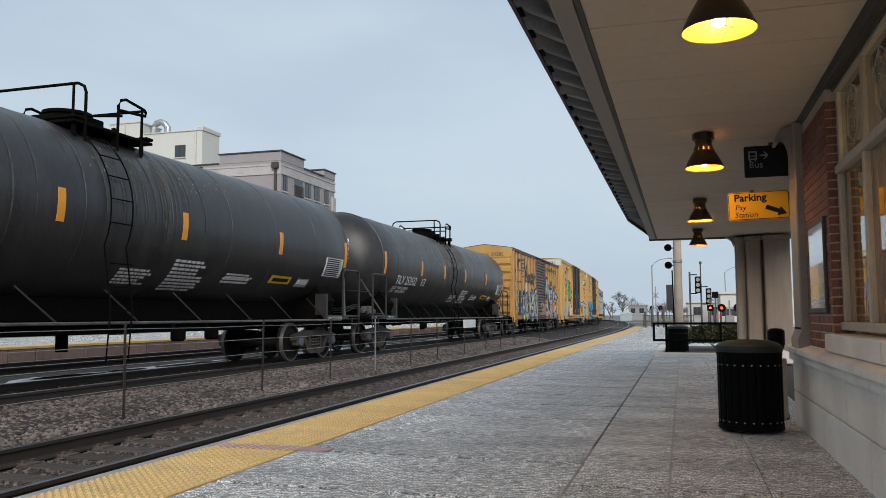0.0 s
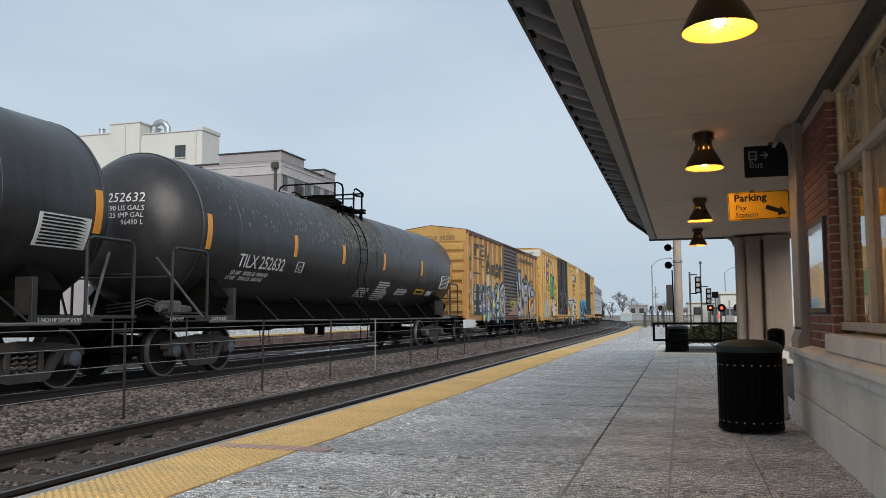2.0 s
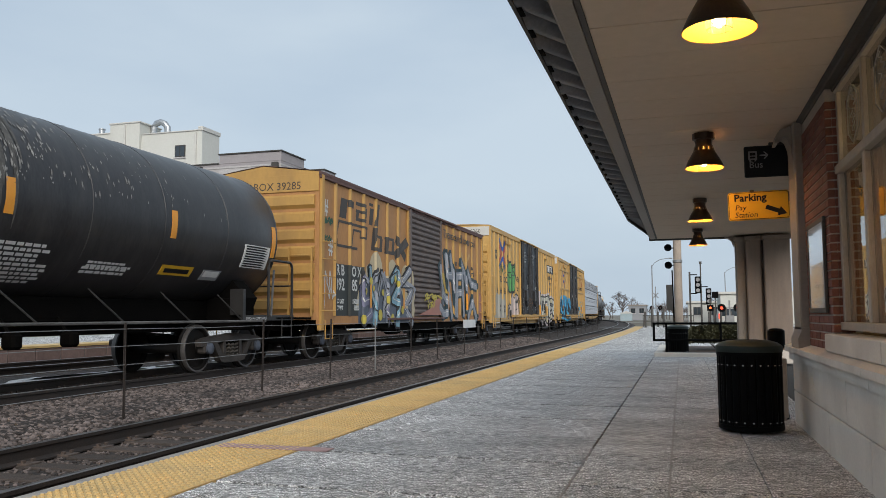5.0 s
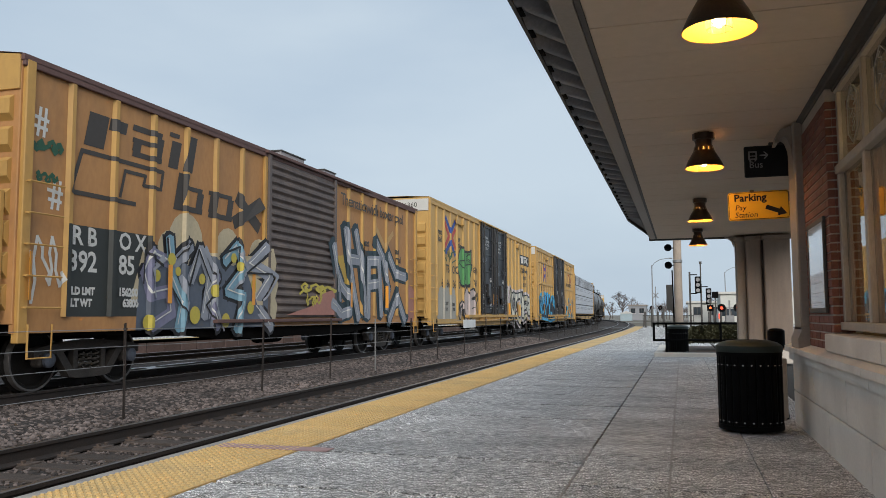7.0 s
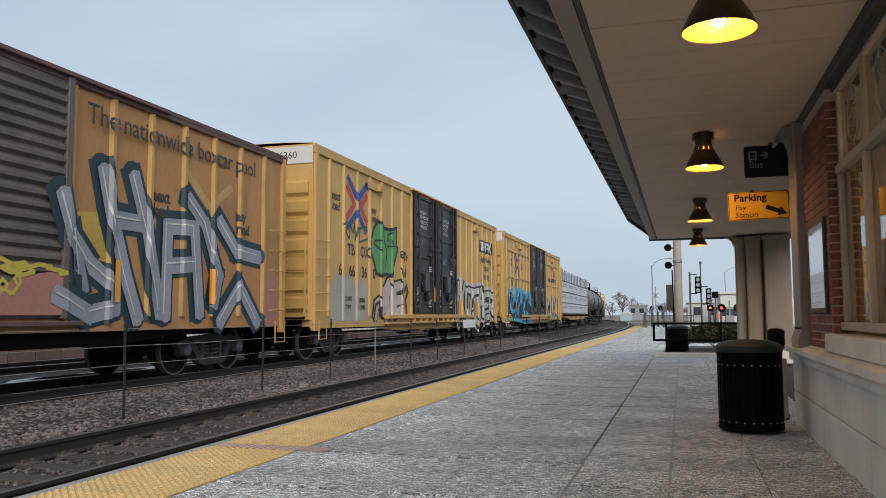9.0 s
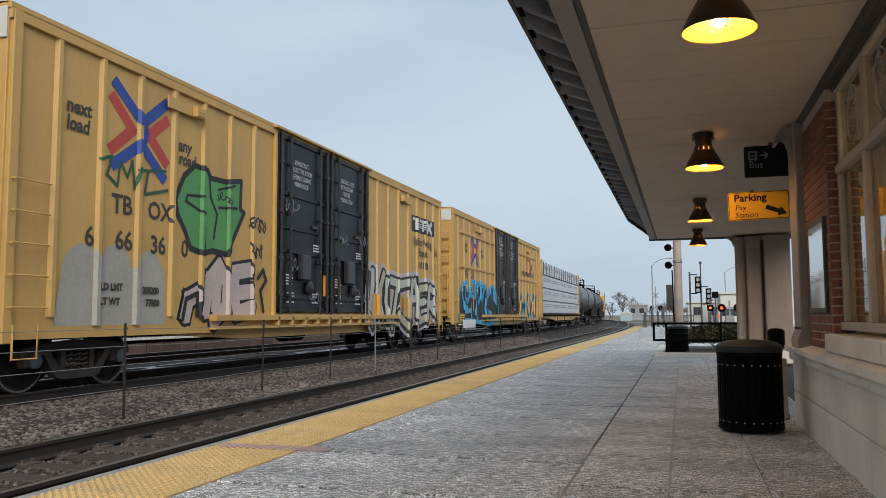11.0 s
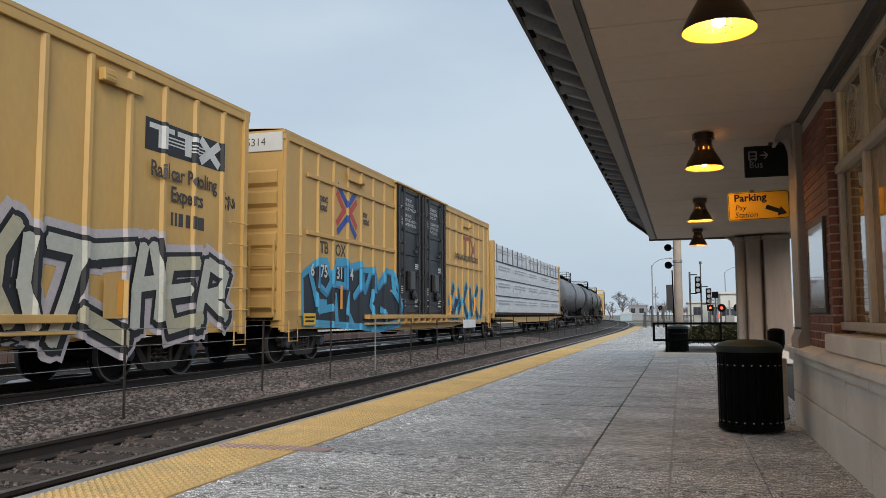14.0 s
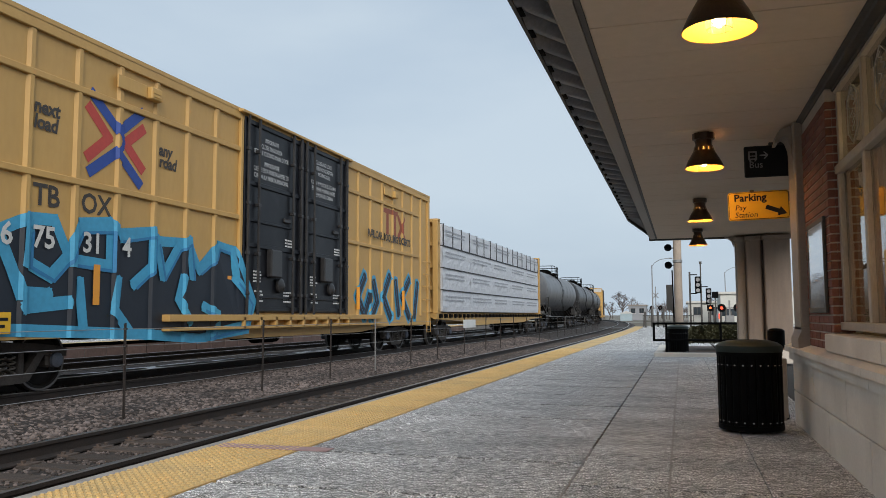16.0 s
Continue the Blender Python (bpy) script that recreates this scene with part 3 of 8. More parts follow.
def add_trucks(car, half, turning=True, caps=True):
    for s in (-1, 1):
        tk = part("truck", TRUCK[0][1], None, car, "cast steel truck with coil springs", at=(0, s * half, 0))
        for me in SPRINGS:
            part("coil_spring", me, None, tk, "steel coil spring")
        for q in (3, 4):
            part("side_frame", TRUCK[q][1], None, tk, "cast steel side frame")
        if caps:
            for me in CAPS:
                part("axle_cap", me, None, tk, "grey blue bearing cap")
        for q in (-1, 1):
            w = part("wheelset", WS, None, tk, "dark steel wheels with bright treads", at=(0, q * .89, .457))
            for wt in WT:
                part("wheel_tread", wt, None, tk, "bright steel tread", at=(0, q * .89, .457))
            if turning:
                WHEELS.append((w, q * .89))


def coupler(car, y, s):
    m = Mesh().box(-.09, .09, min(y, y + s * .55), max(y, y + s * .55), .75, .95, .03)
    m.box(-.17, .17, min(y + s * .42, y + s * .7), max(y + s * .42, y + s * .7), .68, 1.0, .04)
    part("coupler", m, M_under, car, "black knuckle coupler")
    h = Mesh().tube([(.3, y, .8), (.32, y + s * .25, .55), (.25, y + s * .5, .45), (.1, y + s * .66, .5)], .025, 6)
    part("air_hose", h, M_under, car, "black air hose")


def strip_bars(rows, w, h, gap, rng, size):
    """Rows of plain bars in the yz plane for writing too small to read."""
    m = Mesh()
    for r in range(rows):
        y = 0
        end = w * rng.uniform(.7, 1)
        while y < end:
            d = rng.uniform(1.2, 3.2) * size
            m.box(0, .003, y, min(y + d, end + .01), -r * (size + gap) - size, -r * (size + gap))
            y += d + size * .45
    return m


M_blackrail = mat("worn_black_tube", (0.03, 0.0285, 0.028), 0.5, col2=(0.014, 0.0135, 0.0135), scale=5, fine=40, bump=0.1)


# black rod steel, lightened so its colour carries the highlights
M_lockrod = mat("black_lock_rod_highlight", (0.035, 0.033, 0.034), 0.4, col2=(0.012, 0.0115, 0.012), scale=6, fine=40, bump=0.2)


def tank_car(name, label, body_mat, detailed=True, turning=True, streaks=False):
    car = thing(name, label, "tank car", "freight train cars")
    R, zc, hl, hf = 1.46, 2.73, 8.05, 8.4
    prof = [(.02, -hl - .72), (.5, -hl - .68), (.95, -hl - .54), (1.23, -hl - .36), (1.39, -hl - .16), (R, -hl)]
    prof2 = prof + [(R, -hl + k * (hl + hf) / 12) for k in range(1, 12)] + [(r, -y + hf - hl) for r, y in reversed(prof)]
    part("tank", Mesh().lathe(prof2, 48, "y", (0, 0, zc)), body_mat, car, "", 40)
    seam = Mesh()
    for y in (-hl, -6.75, -3.4, -1.2, .9, 2.8, 4.55, 6.5, hf):
        seam.lathe([(R - .01, y - .03), (R + .006, y - .02), (R + .006, y + .02), (R - .01, y + .03)], 48, "y", (0, 0, zc))
    split("weld_seam", seam, body_mat, car, "", 40)
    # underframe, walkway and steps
    # the wide second box is an added dark filler for shade below the tank
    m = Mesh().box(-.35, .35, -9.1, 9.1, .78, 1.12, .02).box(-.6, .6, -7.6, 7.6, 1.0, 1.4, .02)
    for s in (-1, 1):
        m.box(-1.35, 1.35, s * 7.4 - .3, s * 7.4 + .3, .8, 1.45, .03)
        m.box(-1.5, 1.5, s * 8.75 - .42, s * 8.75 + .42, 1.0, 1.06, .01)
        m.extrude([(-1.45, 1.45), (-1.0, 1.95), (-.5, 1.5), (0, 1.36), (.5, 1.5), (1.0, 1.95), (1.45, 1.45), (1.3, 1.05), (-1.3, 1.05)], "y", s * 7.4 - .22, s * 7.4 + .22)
    split("underframe_member", m, M_under, car, "grimy underframe, near black with shade in its colour")
    r, dk = Mesh(), Mesh()
    for sx in (-1, 1):
        x = sx * 1.5
        r.tube([(x, -7.9, .98), (x, 7.9, .98)], .024, 6)
        for k in range(-4, 5):
            dk.tube([(x, k * 1.75, .98), (sx * 1.22, k * 1.75 - .5, 1.5)], .015, 5)
        for s in (-1, 1):
            y = s * 8.0
            dk.tube([(x, y, 1.05), (x, y, 2.14), (x, y + s * .04, 2.22), (x, y + s * .12, 2.26), (x, y + s * .93, 2.26), (x, y + s * 1.01, 2.22), (x, y + s * 1.05, 2.14), (x, y + s * 1.05, 1.05)], .028, 8)
            r.tube([(x, y + s * .12, 1.07), (sx * 1.1, y + s * .95, 2.1)], .024, 6)
            for z in (.62, .85):
                dk.tube([(x, s * 9.1 - .05, z), (x, s * 9.1 - s * .5, z)], .016, 5)
            dk.tube([(x, s * 9.05, .6), (x, s * 9.05, 1.05)], .016, 5)
            dk.tube([(x, s * 8.6, .6), (x, s * 8.6, 1.05)], .016, 5)
    for s in (-1, 1):
        dk.tube([(-1.45, s * 9.12, 1.75), (1.45, s * 9.12, 1.75)], .02, 6)
    sill = Mesh()
    for sx in (-1, 1):
        for s in (-1, 1):
            sill.box(sx * 1.47 - .03, sx * 1.47 + .03, min(s * 7.0, s * 9.15), max(s * 7.0, s * 9.15), .985, 1.1, .006)
            sill.box(sx * 1.35 - .15, sx * 1.35 + .15, min(s * 7.0, s * 7.1), max(s * 7.0, s * 7.1), 1.1, 1.62, .006)
    split("side_sill", sill, M_blackrail, car, "black side sill of the end platform")
    # brake valve and pipes on the near end platform
    v = Mesh().box(1.0, 1.3, -8.75, -8.45, 1.08, 1.36, .04).box(1.05, 1.25, -8.42, -8.2, 1.12, 1.28, .03)
    v.lathe([(.01, -8.2), (.07, -8.18), (.07, -8.05), (.03, -8.0)], 10, "y", (1.15, 0, 1.2))
    v.lathe([(.01, -8.95), (.09, -8.93), (.09, -8.78), (.03, -8.74)], 12, "y", (1.15, 0, 1.24))
    split("brake_valve", v, M_galv0, car, "pale grey cast brake valve")
    pp = Mesh()
    for k in range(3):
        pp.tube([(1.1, -8.6, 1.15 + k * .07), (.9, -8.9, 1.3 + k * .05), (.7, -9.05, 1.2 + k * .06), (.2, -9.08, 1.15 + k * .06)], .014, 6)
    pp.tube([(1.3, -9.0, 1.14), (1.3, -7.1, 1.14)], .02, 6)
    split("brake_pipe", pp, M_blackrail, car, "dark brake pipe")
    for txt, y, sz in (("2 INCH HF", -9.1, .085), ("COMP SHOES", -7.85, .085), ("2 INCH HF COMP SHOES", 7.1, .075)):
        me = letters(txt, sz, "LEFT", 0)
        for q in me.vertices:
            q.co = (1.504, y + q.co.x, 1.01 + q.co.y)
        tagged(part("sill_print", me, M_white, car, "white stencilled print"), kind="stuff")
    split("handrail", r, M_galv0, car, "worn tube handrail")
    split("brace", dk, M_blackrail, car, "black tube brace")
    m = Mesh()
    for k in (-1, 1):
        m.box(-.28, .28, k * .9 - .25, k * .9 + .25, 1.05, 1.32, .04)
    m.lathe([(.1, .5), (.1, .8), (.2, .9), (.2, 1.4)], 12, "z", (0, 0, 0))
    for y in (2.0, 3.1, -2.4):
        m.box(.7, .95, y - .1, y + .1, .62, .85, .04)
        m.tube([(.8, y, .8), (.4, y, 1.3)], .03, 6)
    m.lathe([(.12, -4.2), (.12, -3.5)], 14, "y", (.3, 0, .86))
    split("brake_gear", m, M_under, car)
    # ladder over the side
    m = Mesh()
    for y in (-.75, -.25):
        pts = [(1.5, y, .35), (1.56, y, 1.2)] + [((R + .06) * math.cos(a), y, zc + (R + .06) * math.sin(a)) for a in (radians(d) for d in range(-22, 84, 7))]
        m.tube(pts, .013, 5)
        m.tube([(-p[0], p[1], p[2]) for p in pts], .013, 5)
    for d in [-70, -58, -46, -34, -22, -8, 6, 20, 34, 48, 62, 76]:
        for sx in (-1, 1):
            if d < -20:
                x, z = 1.53, .45 + (d + 70) / 50 * 1.5
            else:
                a = radians(d); x, z = (R + .06) * math.cos(a), zc + (R + .06) * math.sin(a)
            m.tube([(sx * x, -.75, z), (sx * x, -.25, z)], .011, 5)
    part("ladder", m, M_under, car, "steel ladder up to the top platform")
    # top platform, manway and rails
    top = zc + R
    m = Mesh()
    for x in (-.75, .75):
        m.box(x - .24, x + .24, -1.0, .9, top - .12, top - .07, .008)
    for y in (-1.0, .7):
        m.box(-1, 1, y, y + .2, top - .05, top + .0, .008)
    for y in (-.9, 0, .7):
        for x in (-.9, .9):
            m.box(x - .03, x + .03, y - .03, y + .03, top - .5, top, .005)
    split("top_walkway", m, M_under, car, "black grating walkway")
    m = Mesh().lathe([(.36, top - .12), (.36, top + .24), (.4, top + .25), (.4, top + .3), (.1, top + .34), (.02, top + .34)], 20, "z", (0, -.05, 0))
    m.box(.3, .5, -.05, .25, top, top + .2, .02)
    m.box(-.2, .2, -.62, -.42, top - .05, top + .16, .02)
    m.lathe([(.08, top - .05), (.08, top + .18), (.02, top + .2)], 10, "z", (-.55, -.5, 0))
    m.lathe([(.1, top - .05), (.1, top + .12), (.02, top + .14)], 10, "z", (.55, -.5, 0))
    split("manway_fitting", m, M_under, car, "black manway with hinged lid")
    m = Mesh()
    m.tube([(-.98, -.75, top - .4), (-.98, -.75, top + .4), (-.94, -.75, top + .5), (-.82, -.75, top + .56), (.82, -.75, top + .56), (.94, -.75, top + .5), (.98, -.75, top + .4), (.98, -.75, top - .4)], .026, 6)
    m.tube([(.74, -.75, top + .55), (.74, -.75, top - .2)], .024, 6)
    m.tube([(-.62, -.3, top - .15), (-.62, -.3, top + .14), (-.55, -.3, top + .22), (-.45, -.3, top + .24), (.3, -.2, top + .2), (.98, .1, top + .22)], .022, 6)
    for x in (-.98, .98):
        m.tube([(x, 0, top - .4), (x, 0, top + .38), (x, .06, top + .48), (x, .18, top + .52), (x, .66, top + .46), (x, .7, top + .42), (x, .69, top + .36), (x, 0, top + .3)], .026, 6)
        m.tube([(x, .6, top + .46), (x, .6, top - .4)], .026, 6)
    m.tube([(-.98, .68, top + .45), (.98, .68, top + .45)], .026, 6)
    split("safety_rail", m, M_under, car, "black tube safety rail")
    for s in (-1, 1):
        coupler(car, s * 9.1, s)
    add_trucks(car, 7.4, turning)
    if detailed:
        # orange reflectors and plain bars for small print, curved to the tank
        def curved(y0, y1, a0, a1, ma, name, label="", lift=.006):
            mm = Mesh()
            n = max(2, int((a1 - a0) / 4))
            for r0 in (R + lift,):
                ring = [[((r0 + q) * math.cos(radians(a0 + (a1 - a0) * k / n)), y, zc + (r0 + q) * math.sin(radians(a0 + (a1 - a0) * k / n))) for k in range(n + 1)] for y, q in ((y0, -.008), (y0, 0), (y1, 0), (y1, -.008))]
                mm.rings(ring, closed_ends=False, loop=False)
            return part(name, mm, ma, car, label)
        for y in (-7.87, -4.4, -1.7, 1.25, 4.78, 8.28):
            curved(y - .075, y + .075, -16 if abs(y) > 7 else -12, 10 if abs(y) > 7 else 7, M_reflect, "reflector_strip", "orange reflective strip")
        rng = random.Random(11)

        def small_print(y, a, rows, w, size, ma=M_white):
            mm = Mesh()
            for r_ in range(rows):
                aa = a - math.degrees(r_ * size * 1.6 / R)
                yy, end = y, y + w * rng.uniform(.75, 1)
                while yy < end:
                    d = rng.uniform(1.2, 3.5) * size
                    p = lambda ang, rr=R + .008: ((rr) * math.cos(radians(ang)), zc + rr * math.sin(radians(ang)))
                    (xa, za), (xb, zb) = p(aa), p(aa - math.degrees(size / R))
                    mm.add([(xa, yy, za), (xa, yy + d, za), (xb, yy + d, zb), (xb, yy, zb)], [(0, 1, 2, 3)])
                    yy += d + size * .5
            tagged(part("small_print", mm, ma, car, "small white stencilled lines"), kind="stuff")
        small_print(1.2, -26, 9, 1.0, .05)
        small_print(2.98, -33, 2, 1.0, .04)
        small_print(2.92, -37, 2, 1.15, .05)
        small_print(-.1, -36, 5, .8, .045)
        curved(4.76, 5.68, -39, -31, M_signyellow, "emergency_placard", "yellow placard with a line of small print")
        curved(4.86, 5.58, -37, -33.5, M_signblack, "placard_print", "", .009)
        curved(6.02, 6.6, -41, -32, M_greypaint, "grey_placard", "grey placard")
        curved(6.07, 6.55, -38, -33, M_white, "placard_print", "", .009)
        curved(7.14, 8.14, -27, -8, M_white, "test_table", "white stencilled test table")
        mm = Mesh()
        for k in range(9):
            aa = -26 + k * 2.0
            rr = R + .01
            mm.add([(rr * math.cos(radians(aa)), 7.2, zc + rr * math.sin(radians(aa))), (rr * math.cos(radians(aa)), 8.08, zc + rr * math.sin(radians(aa))), (rr * math.cos(radians(aa + 1.2)), 7.9, zc + rr * math.sin(radians(aa + 1.2))), (rr * math.cos(radians(aa + 1.2)), 7.2, zc + rr * math.sin(radians(aa + 1.2)))], [(0, 1, 2, 3)])
        part("table_print", mm, M_signblack, car)

        def wrap_text(text, size, y, a, name="reporting_mark"):
            me = letters(text, size, extrude=0, width=.9, bold=.004)
            for v in me.vertices:
                ang = radians(a) + v.co.y / R
                v.co = ((R + .008) * math.cos(ang), y + v.co.x, zc + (R + .008) * math.sin(ang))
            part(name, me, M_white, car, "white stencilled reporting mark")
        if streaks:
            wrap_text("TILX 252632", .4, -6.7, -26.5)
            wrap_text("LD LMT  189200 LB  85800 KG", .125, -6.8, -33.5)
            wrap_text("LT WT    73800 LB  33500 KG", .125, -6.88, -38.5)
            for y0, y1 in ((-4.2, -4.18), (-3.9, -3.88)):
                curved(y0, y1, -26, -16, M_white, "class_box")
            curved(-4.2, -3.88, -16.6, -16, M_white, "class_box"); curved(-4.2, -3.88, -26, -25.4, M_white, "class_box")
            wrap_text("C", .17, -4.1, -24.5, "class_mark")
            mm = Mesh()
            for k in range(2600):
                y, a = rng.gauss(-1.8, 3.0), rng.uniform(8, 95)
                if k % 4 == 0:
                    y = rng.gauss(-.2, .9)
                d, w = rng.uniform(.8, 6), rng.uniform(.005, .022)
                if abs(y) > 7.8:
                    continue
                rr = R + .006
                q = [(rr * math.cos(radians(b)), zc + rr * math.sin(radians(b))) for b in (a, a - d / 2, a - d)]
                mm.add([(q[0][0], y, q[0][1]), (q[1][0], y - w, q[1][1]), (q[2][0], y, q[2][1]), (q[1][0], y + w, q[1][1])], [(0, 1, 2, 3)])
            st = Mesh()
            for k in range(260):
                y, a = rng.choice((-.9, -.9, .95, .1)) + rng.gauss(0, .35), rng.uniform(40, 85)
                d, w = rng.uniform(20, 80), rng.uniform(.006, .04)
                rr = R + .005
                n_ = 10
                vs_ = []
                for q in range(n_ + 1):
                    b_ = radians(a - d * q / n_)
                    e_ = w * math.sin(math.pi * (q + .5) / (n_ + 1)) + .002
                    vs_ += [(rr * math.cos(b_), y - e_, zc + rr * math.sin(b_)), (rr * math.cos(b_), y + e_, zc + rr * math.sin(b_))]
                st.add(vs_, [(2 * q, 2 * q + 1, 2 * q + 3, 2 * q + 2) for q in range(n_)])
            tagged(part("grime_streak", st, M_streak, car), kind="stuff")
            tagged(part("spatter", mm, M_tanktop, car, "grey spatter streaks down the tank"), kind="stuff")
            # number on the near head
            for txt, z, sz in (("TILX 252632", 3.15, .25), ("25490 US GALS", 2.99, .135), ("21225 IMP GAL", 2.86, .135), ("96490 L", 2.73, .135)):
                me = letters(txt, sz, "RIGHT", 0)
                for v in me.vertices:
                    x, z_ = v.co.x + .62, z + v.co.y
                    rad = math.hypot(x, z_ - zc)
                    v.co = (x, -hl - float(np.interp(rad, [0, .5, .95, 1.23, 1.39, 1.46], [.72, .68, .54, .36, .16, 0])) - .012, z_)
                part("reporting_mark", me, M_white, car)
        else:
            mm = Mesh()
            for k in range(160):
                y, a = rng.gauss(1.5, 1.8), rng.uniform(25, 75)
                d, w = rng.uniform(.8, 3), rng.uniform(.006, .025)
                rr = R + .006
                q = [(rr * math.cos(radians(b)), zc + rr * math.sin(radians(b))) for b in (a, a - d / 2, a - d)]
                mm.add([(q[0][0], y, q[0][1]), (q[1][0], y - w, q[1][1]), (q[2][0], y, q[2][1]), (q[1][0], y + w, q[1][1])], [(0, 1, 2, 3)])
            st = Mesh()
            for k in range(40):
                y, a = rng.gauss(.3, 1.0), rng.uniform(30, 70)
                d, w = rng.uniform(25, 70), rng.uniform(.006, .02)
                rr = R + .005
                vs_ = []
                for q in range(9):
                    b_ = radians(a - d * q / 8)
                    e_ = w * math.sin(math.pi * (q + .5) / 9) + .002
                    vs_ += [(rr * math.cos(b_), y - e_, zc + rr * math.sin(b_)), (rr * math.cos(b_), y + e_, zc + rr * math.sin(b_))]
                st.add(vs_, [(2 * q, 2 * q + 1, 2 * q + 3, 2 * q + 2) for q in range(8)])
            tagged(part("grime_streak", st, M_streak, car), kind="stuff")
            tagged(part("spatter", mm, M_tanktop, car, "grey spatter streaks down the tank"), kind="stuff")
    return car


SIDES = {}


def boxcar(name, label, L, H, body, end_mat, trim, kind, turning=True, detailed=True):
    """kind: rib (ribbed sides, slatted sliding door), plug (ribs and two plug doors), panel (plug doors and two side rails)."""
    car = thing(name, label, "boxcar", "freight train cars")
    W, h, zb = 1.5, L / 2, .98
    side_x = W
    door = {"rib": (-1.72, 1.72), "plug": (-2.55, 2.55), "panel": (-2.55, 2.55)}[kind]
    dz0, dz1 = 1.05, H - .14
    m = Mesh().box(-W, W, -h, h, zb, H - .1, .01)
    part("body", m, body, car)
    m = Mesh()
    pk = .17 if kind == "rib" else .02
    roof = [(-W - .06, H - .12), (W + .06, H - .12), (W + .06, H - .04), (W * .5, H + pk * .45), (0, H + pk), (-W * .5, H + pk * .45), (-W - .06, H - .04)]
    m.extrude(roof, "y", -h - .012, h + .012)
    n = int(L / 1.15)
    for k in range(n + 1):
        y = -h + k * L / n
        m.extrude([(a * .97, b + .012) for a, b in roof[2:]] + [(-W, H - .05), (W, H - .05)], "y", max(-h - .012, y - .05), min(h + .012, y + .05))
    part("roof", m, trim, car)
    m = Mesh()
    for sx in (-1, 1):
        a, b = sorted((sx * W, sx * (W + .06)))
        m.box(a, b, -h, h, H - (.2 if kind == "rib" else .26), H - .1, .01)
    split("side_plate", m, body if kind != "rib" else trim, car)
    m = Mesh()
    for sx in (-1, 1):
        m.box(*sorted((sx * (W - .06), sx * (W + .003))), -h + .02, h - .02, zb - (.12 if kind == "rib" else .2), zb + .1)
    split("side_sill", m, body, car)
    m = Mesh()
    for sx in (-1, 1):
        a, b = sorted((sx * (W - .3), sx * (W - .07)))
        m.extrude([(-h + .1, zb), (h - .1, zb), (h - .1, zb - .15), (h - 3.6, zb - .2), (door[1] + 1.2, zb - .34), (door[0] - 1.2, zb - .34), (-h + 3.6, zb - .2), (-h + .1, zb - .15)], "x", a, b)
    split("side_girder", m, body if kind == "plug" else (M_tboxnew if kind == "panel" else M_under), car)
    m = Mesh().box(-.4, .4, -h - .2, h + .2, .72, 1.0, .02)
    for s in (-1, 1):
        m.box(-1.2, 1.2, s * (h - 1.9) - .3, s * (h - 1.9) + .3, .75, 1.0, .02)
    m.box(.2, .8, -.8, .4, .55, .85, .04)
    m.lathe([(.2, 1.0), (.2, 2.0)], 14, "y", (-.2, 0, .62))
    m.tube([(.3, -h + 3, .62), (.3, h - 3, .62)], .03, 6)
    split("underframe_member", m, M_under, car, "grimy underframe, near black with shade in its colour")
    # ribs
    ribs, posts = Mesh(), []
    spacing = .93 if kind == "rib" else .89
    for s in (-1, 1):
        y = (h - .04) * s
        edge = door[0] if s < 0 else door[1]
        cnt = int(round((h - abs(edge)) / spacing))
        for k in range(1, cnt):
            yy = s * (abs(edge) + (h - abs(edge)) * k / cnt)
            posts.append(yy)
            for sx in (-1, 1):
                d = .055 if kind != "panel" else .045
                ribs.extrude([(sx * W, yy - .075), (sx * (W + d), yy - .035), (sx * (W + d), yy + .035), (sx * W, yy + .075)], "z", zb + .1, H - (.2 if kind == "rib" else .26))
        for sx in (-1, 1):
            a, b = sorted((sx * (W - .05), sx * (W + .065)))
            ribs.box(a, b, min(y, y - s * .16), max(y, y - s * .16), zb - .25, H - .1, .012)
            a, b = sorted((sx * W, sx * (W + .07)))
            ribs.box(a, b, min(edge, edge + s * .1), max(edge, edge + s * .1), zb, H - .2, .01)
    # on the ribbed car the yellower end paint puts light on the posts
    split("side_post", ribs, end_mat, car, "pressed vertical side post")
    SIDES[car.name] = (W, posts, .055 if kind != "panel" else .045, door, h, .1 if kind == "rib" else .09)
    if kind == "panel":
        m = Mesh()
        for z in (3.02, 4.38):
            for s in (-1, 1):
                a, b = sorted((s * 2.65, s * (h - 1.15)))
                for sx in (-1, 1):
                    xa, xb = sorted((sx * W, sx * (W + .055)))
                    m.box(xa, xb, a, b, z - .05, z + .05, .012)
        split("side_rail", m, body, car, "horizontal side stiffener")
    # corrugated ends
    m = Mesh()
    for s in (-1, 1):
        y = s * h
        zz, k = zb + .15, 0
        pitch = .46 if kind != "rib" else .42
        while zz + pitch < H - (.62 if kind != "rib" else .55):
            m.extrude([(y, zz + .03), (y + s * .075, zz + .12), (y + s * .075, zz + pitch - .1), (y, zz + pitch - .04)], "x", -W + .1, W - .1)
            zz += pitch
    split("end_corrugation", m, end_mat, car)
    m = Mesh()
    for s in (-1, 1):
        a, b = sorted((s * h, s * (h + .03)))
        m.box(-W, W, a, b, H - .52, H - .1, .008)
    split("end_top_panel", m, M_whitebody if kind != "rib" else M_rboxend, car)
    if kind == "rib":
        for s in (-1, 1):
            part("gable", Mesh().extrude([(-W, H - .11), (W, H - .11), (W, H - .05), (0, H + .15), (-W, H - .05)], "y", *sorted((s * h, s * (h + .028)))), M_rboxend, car)
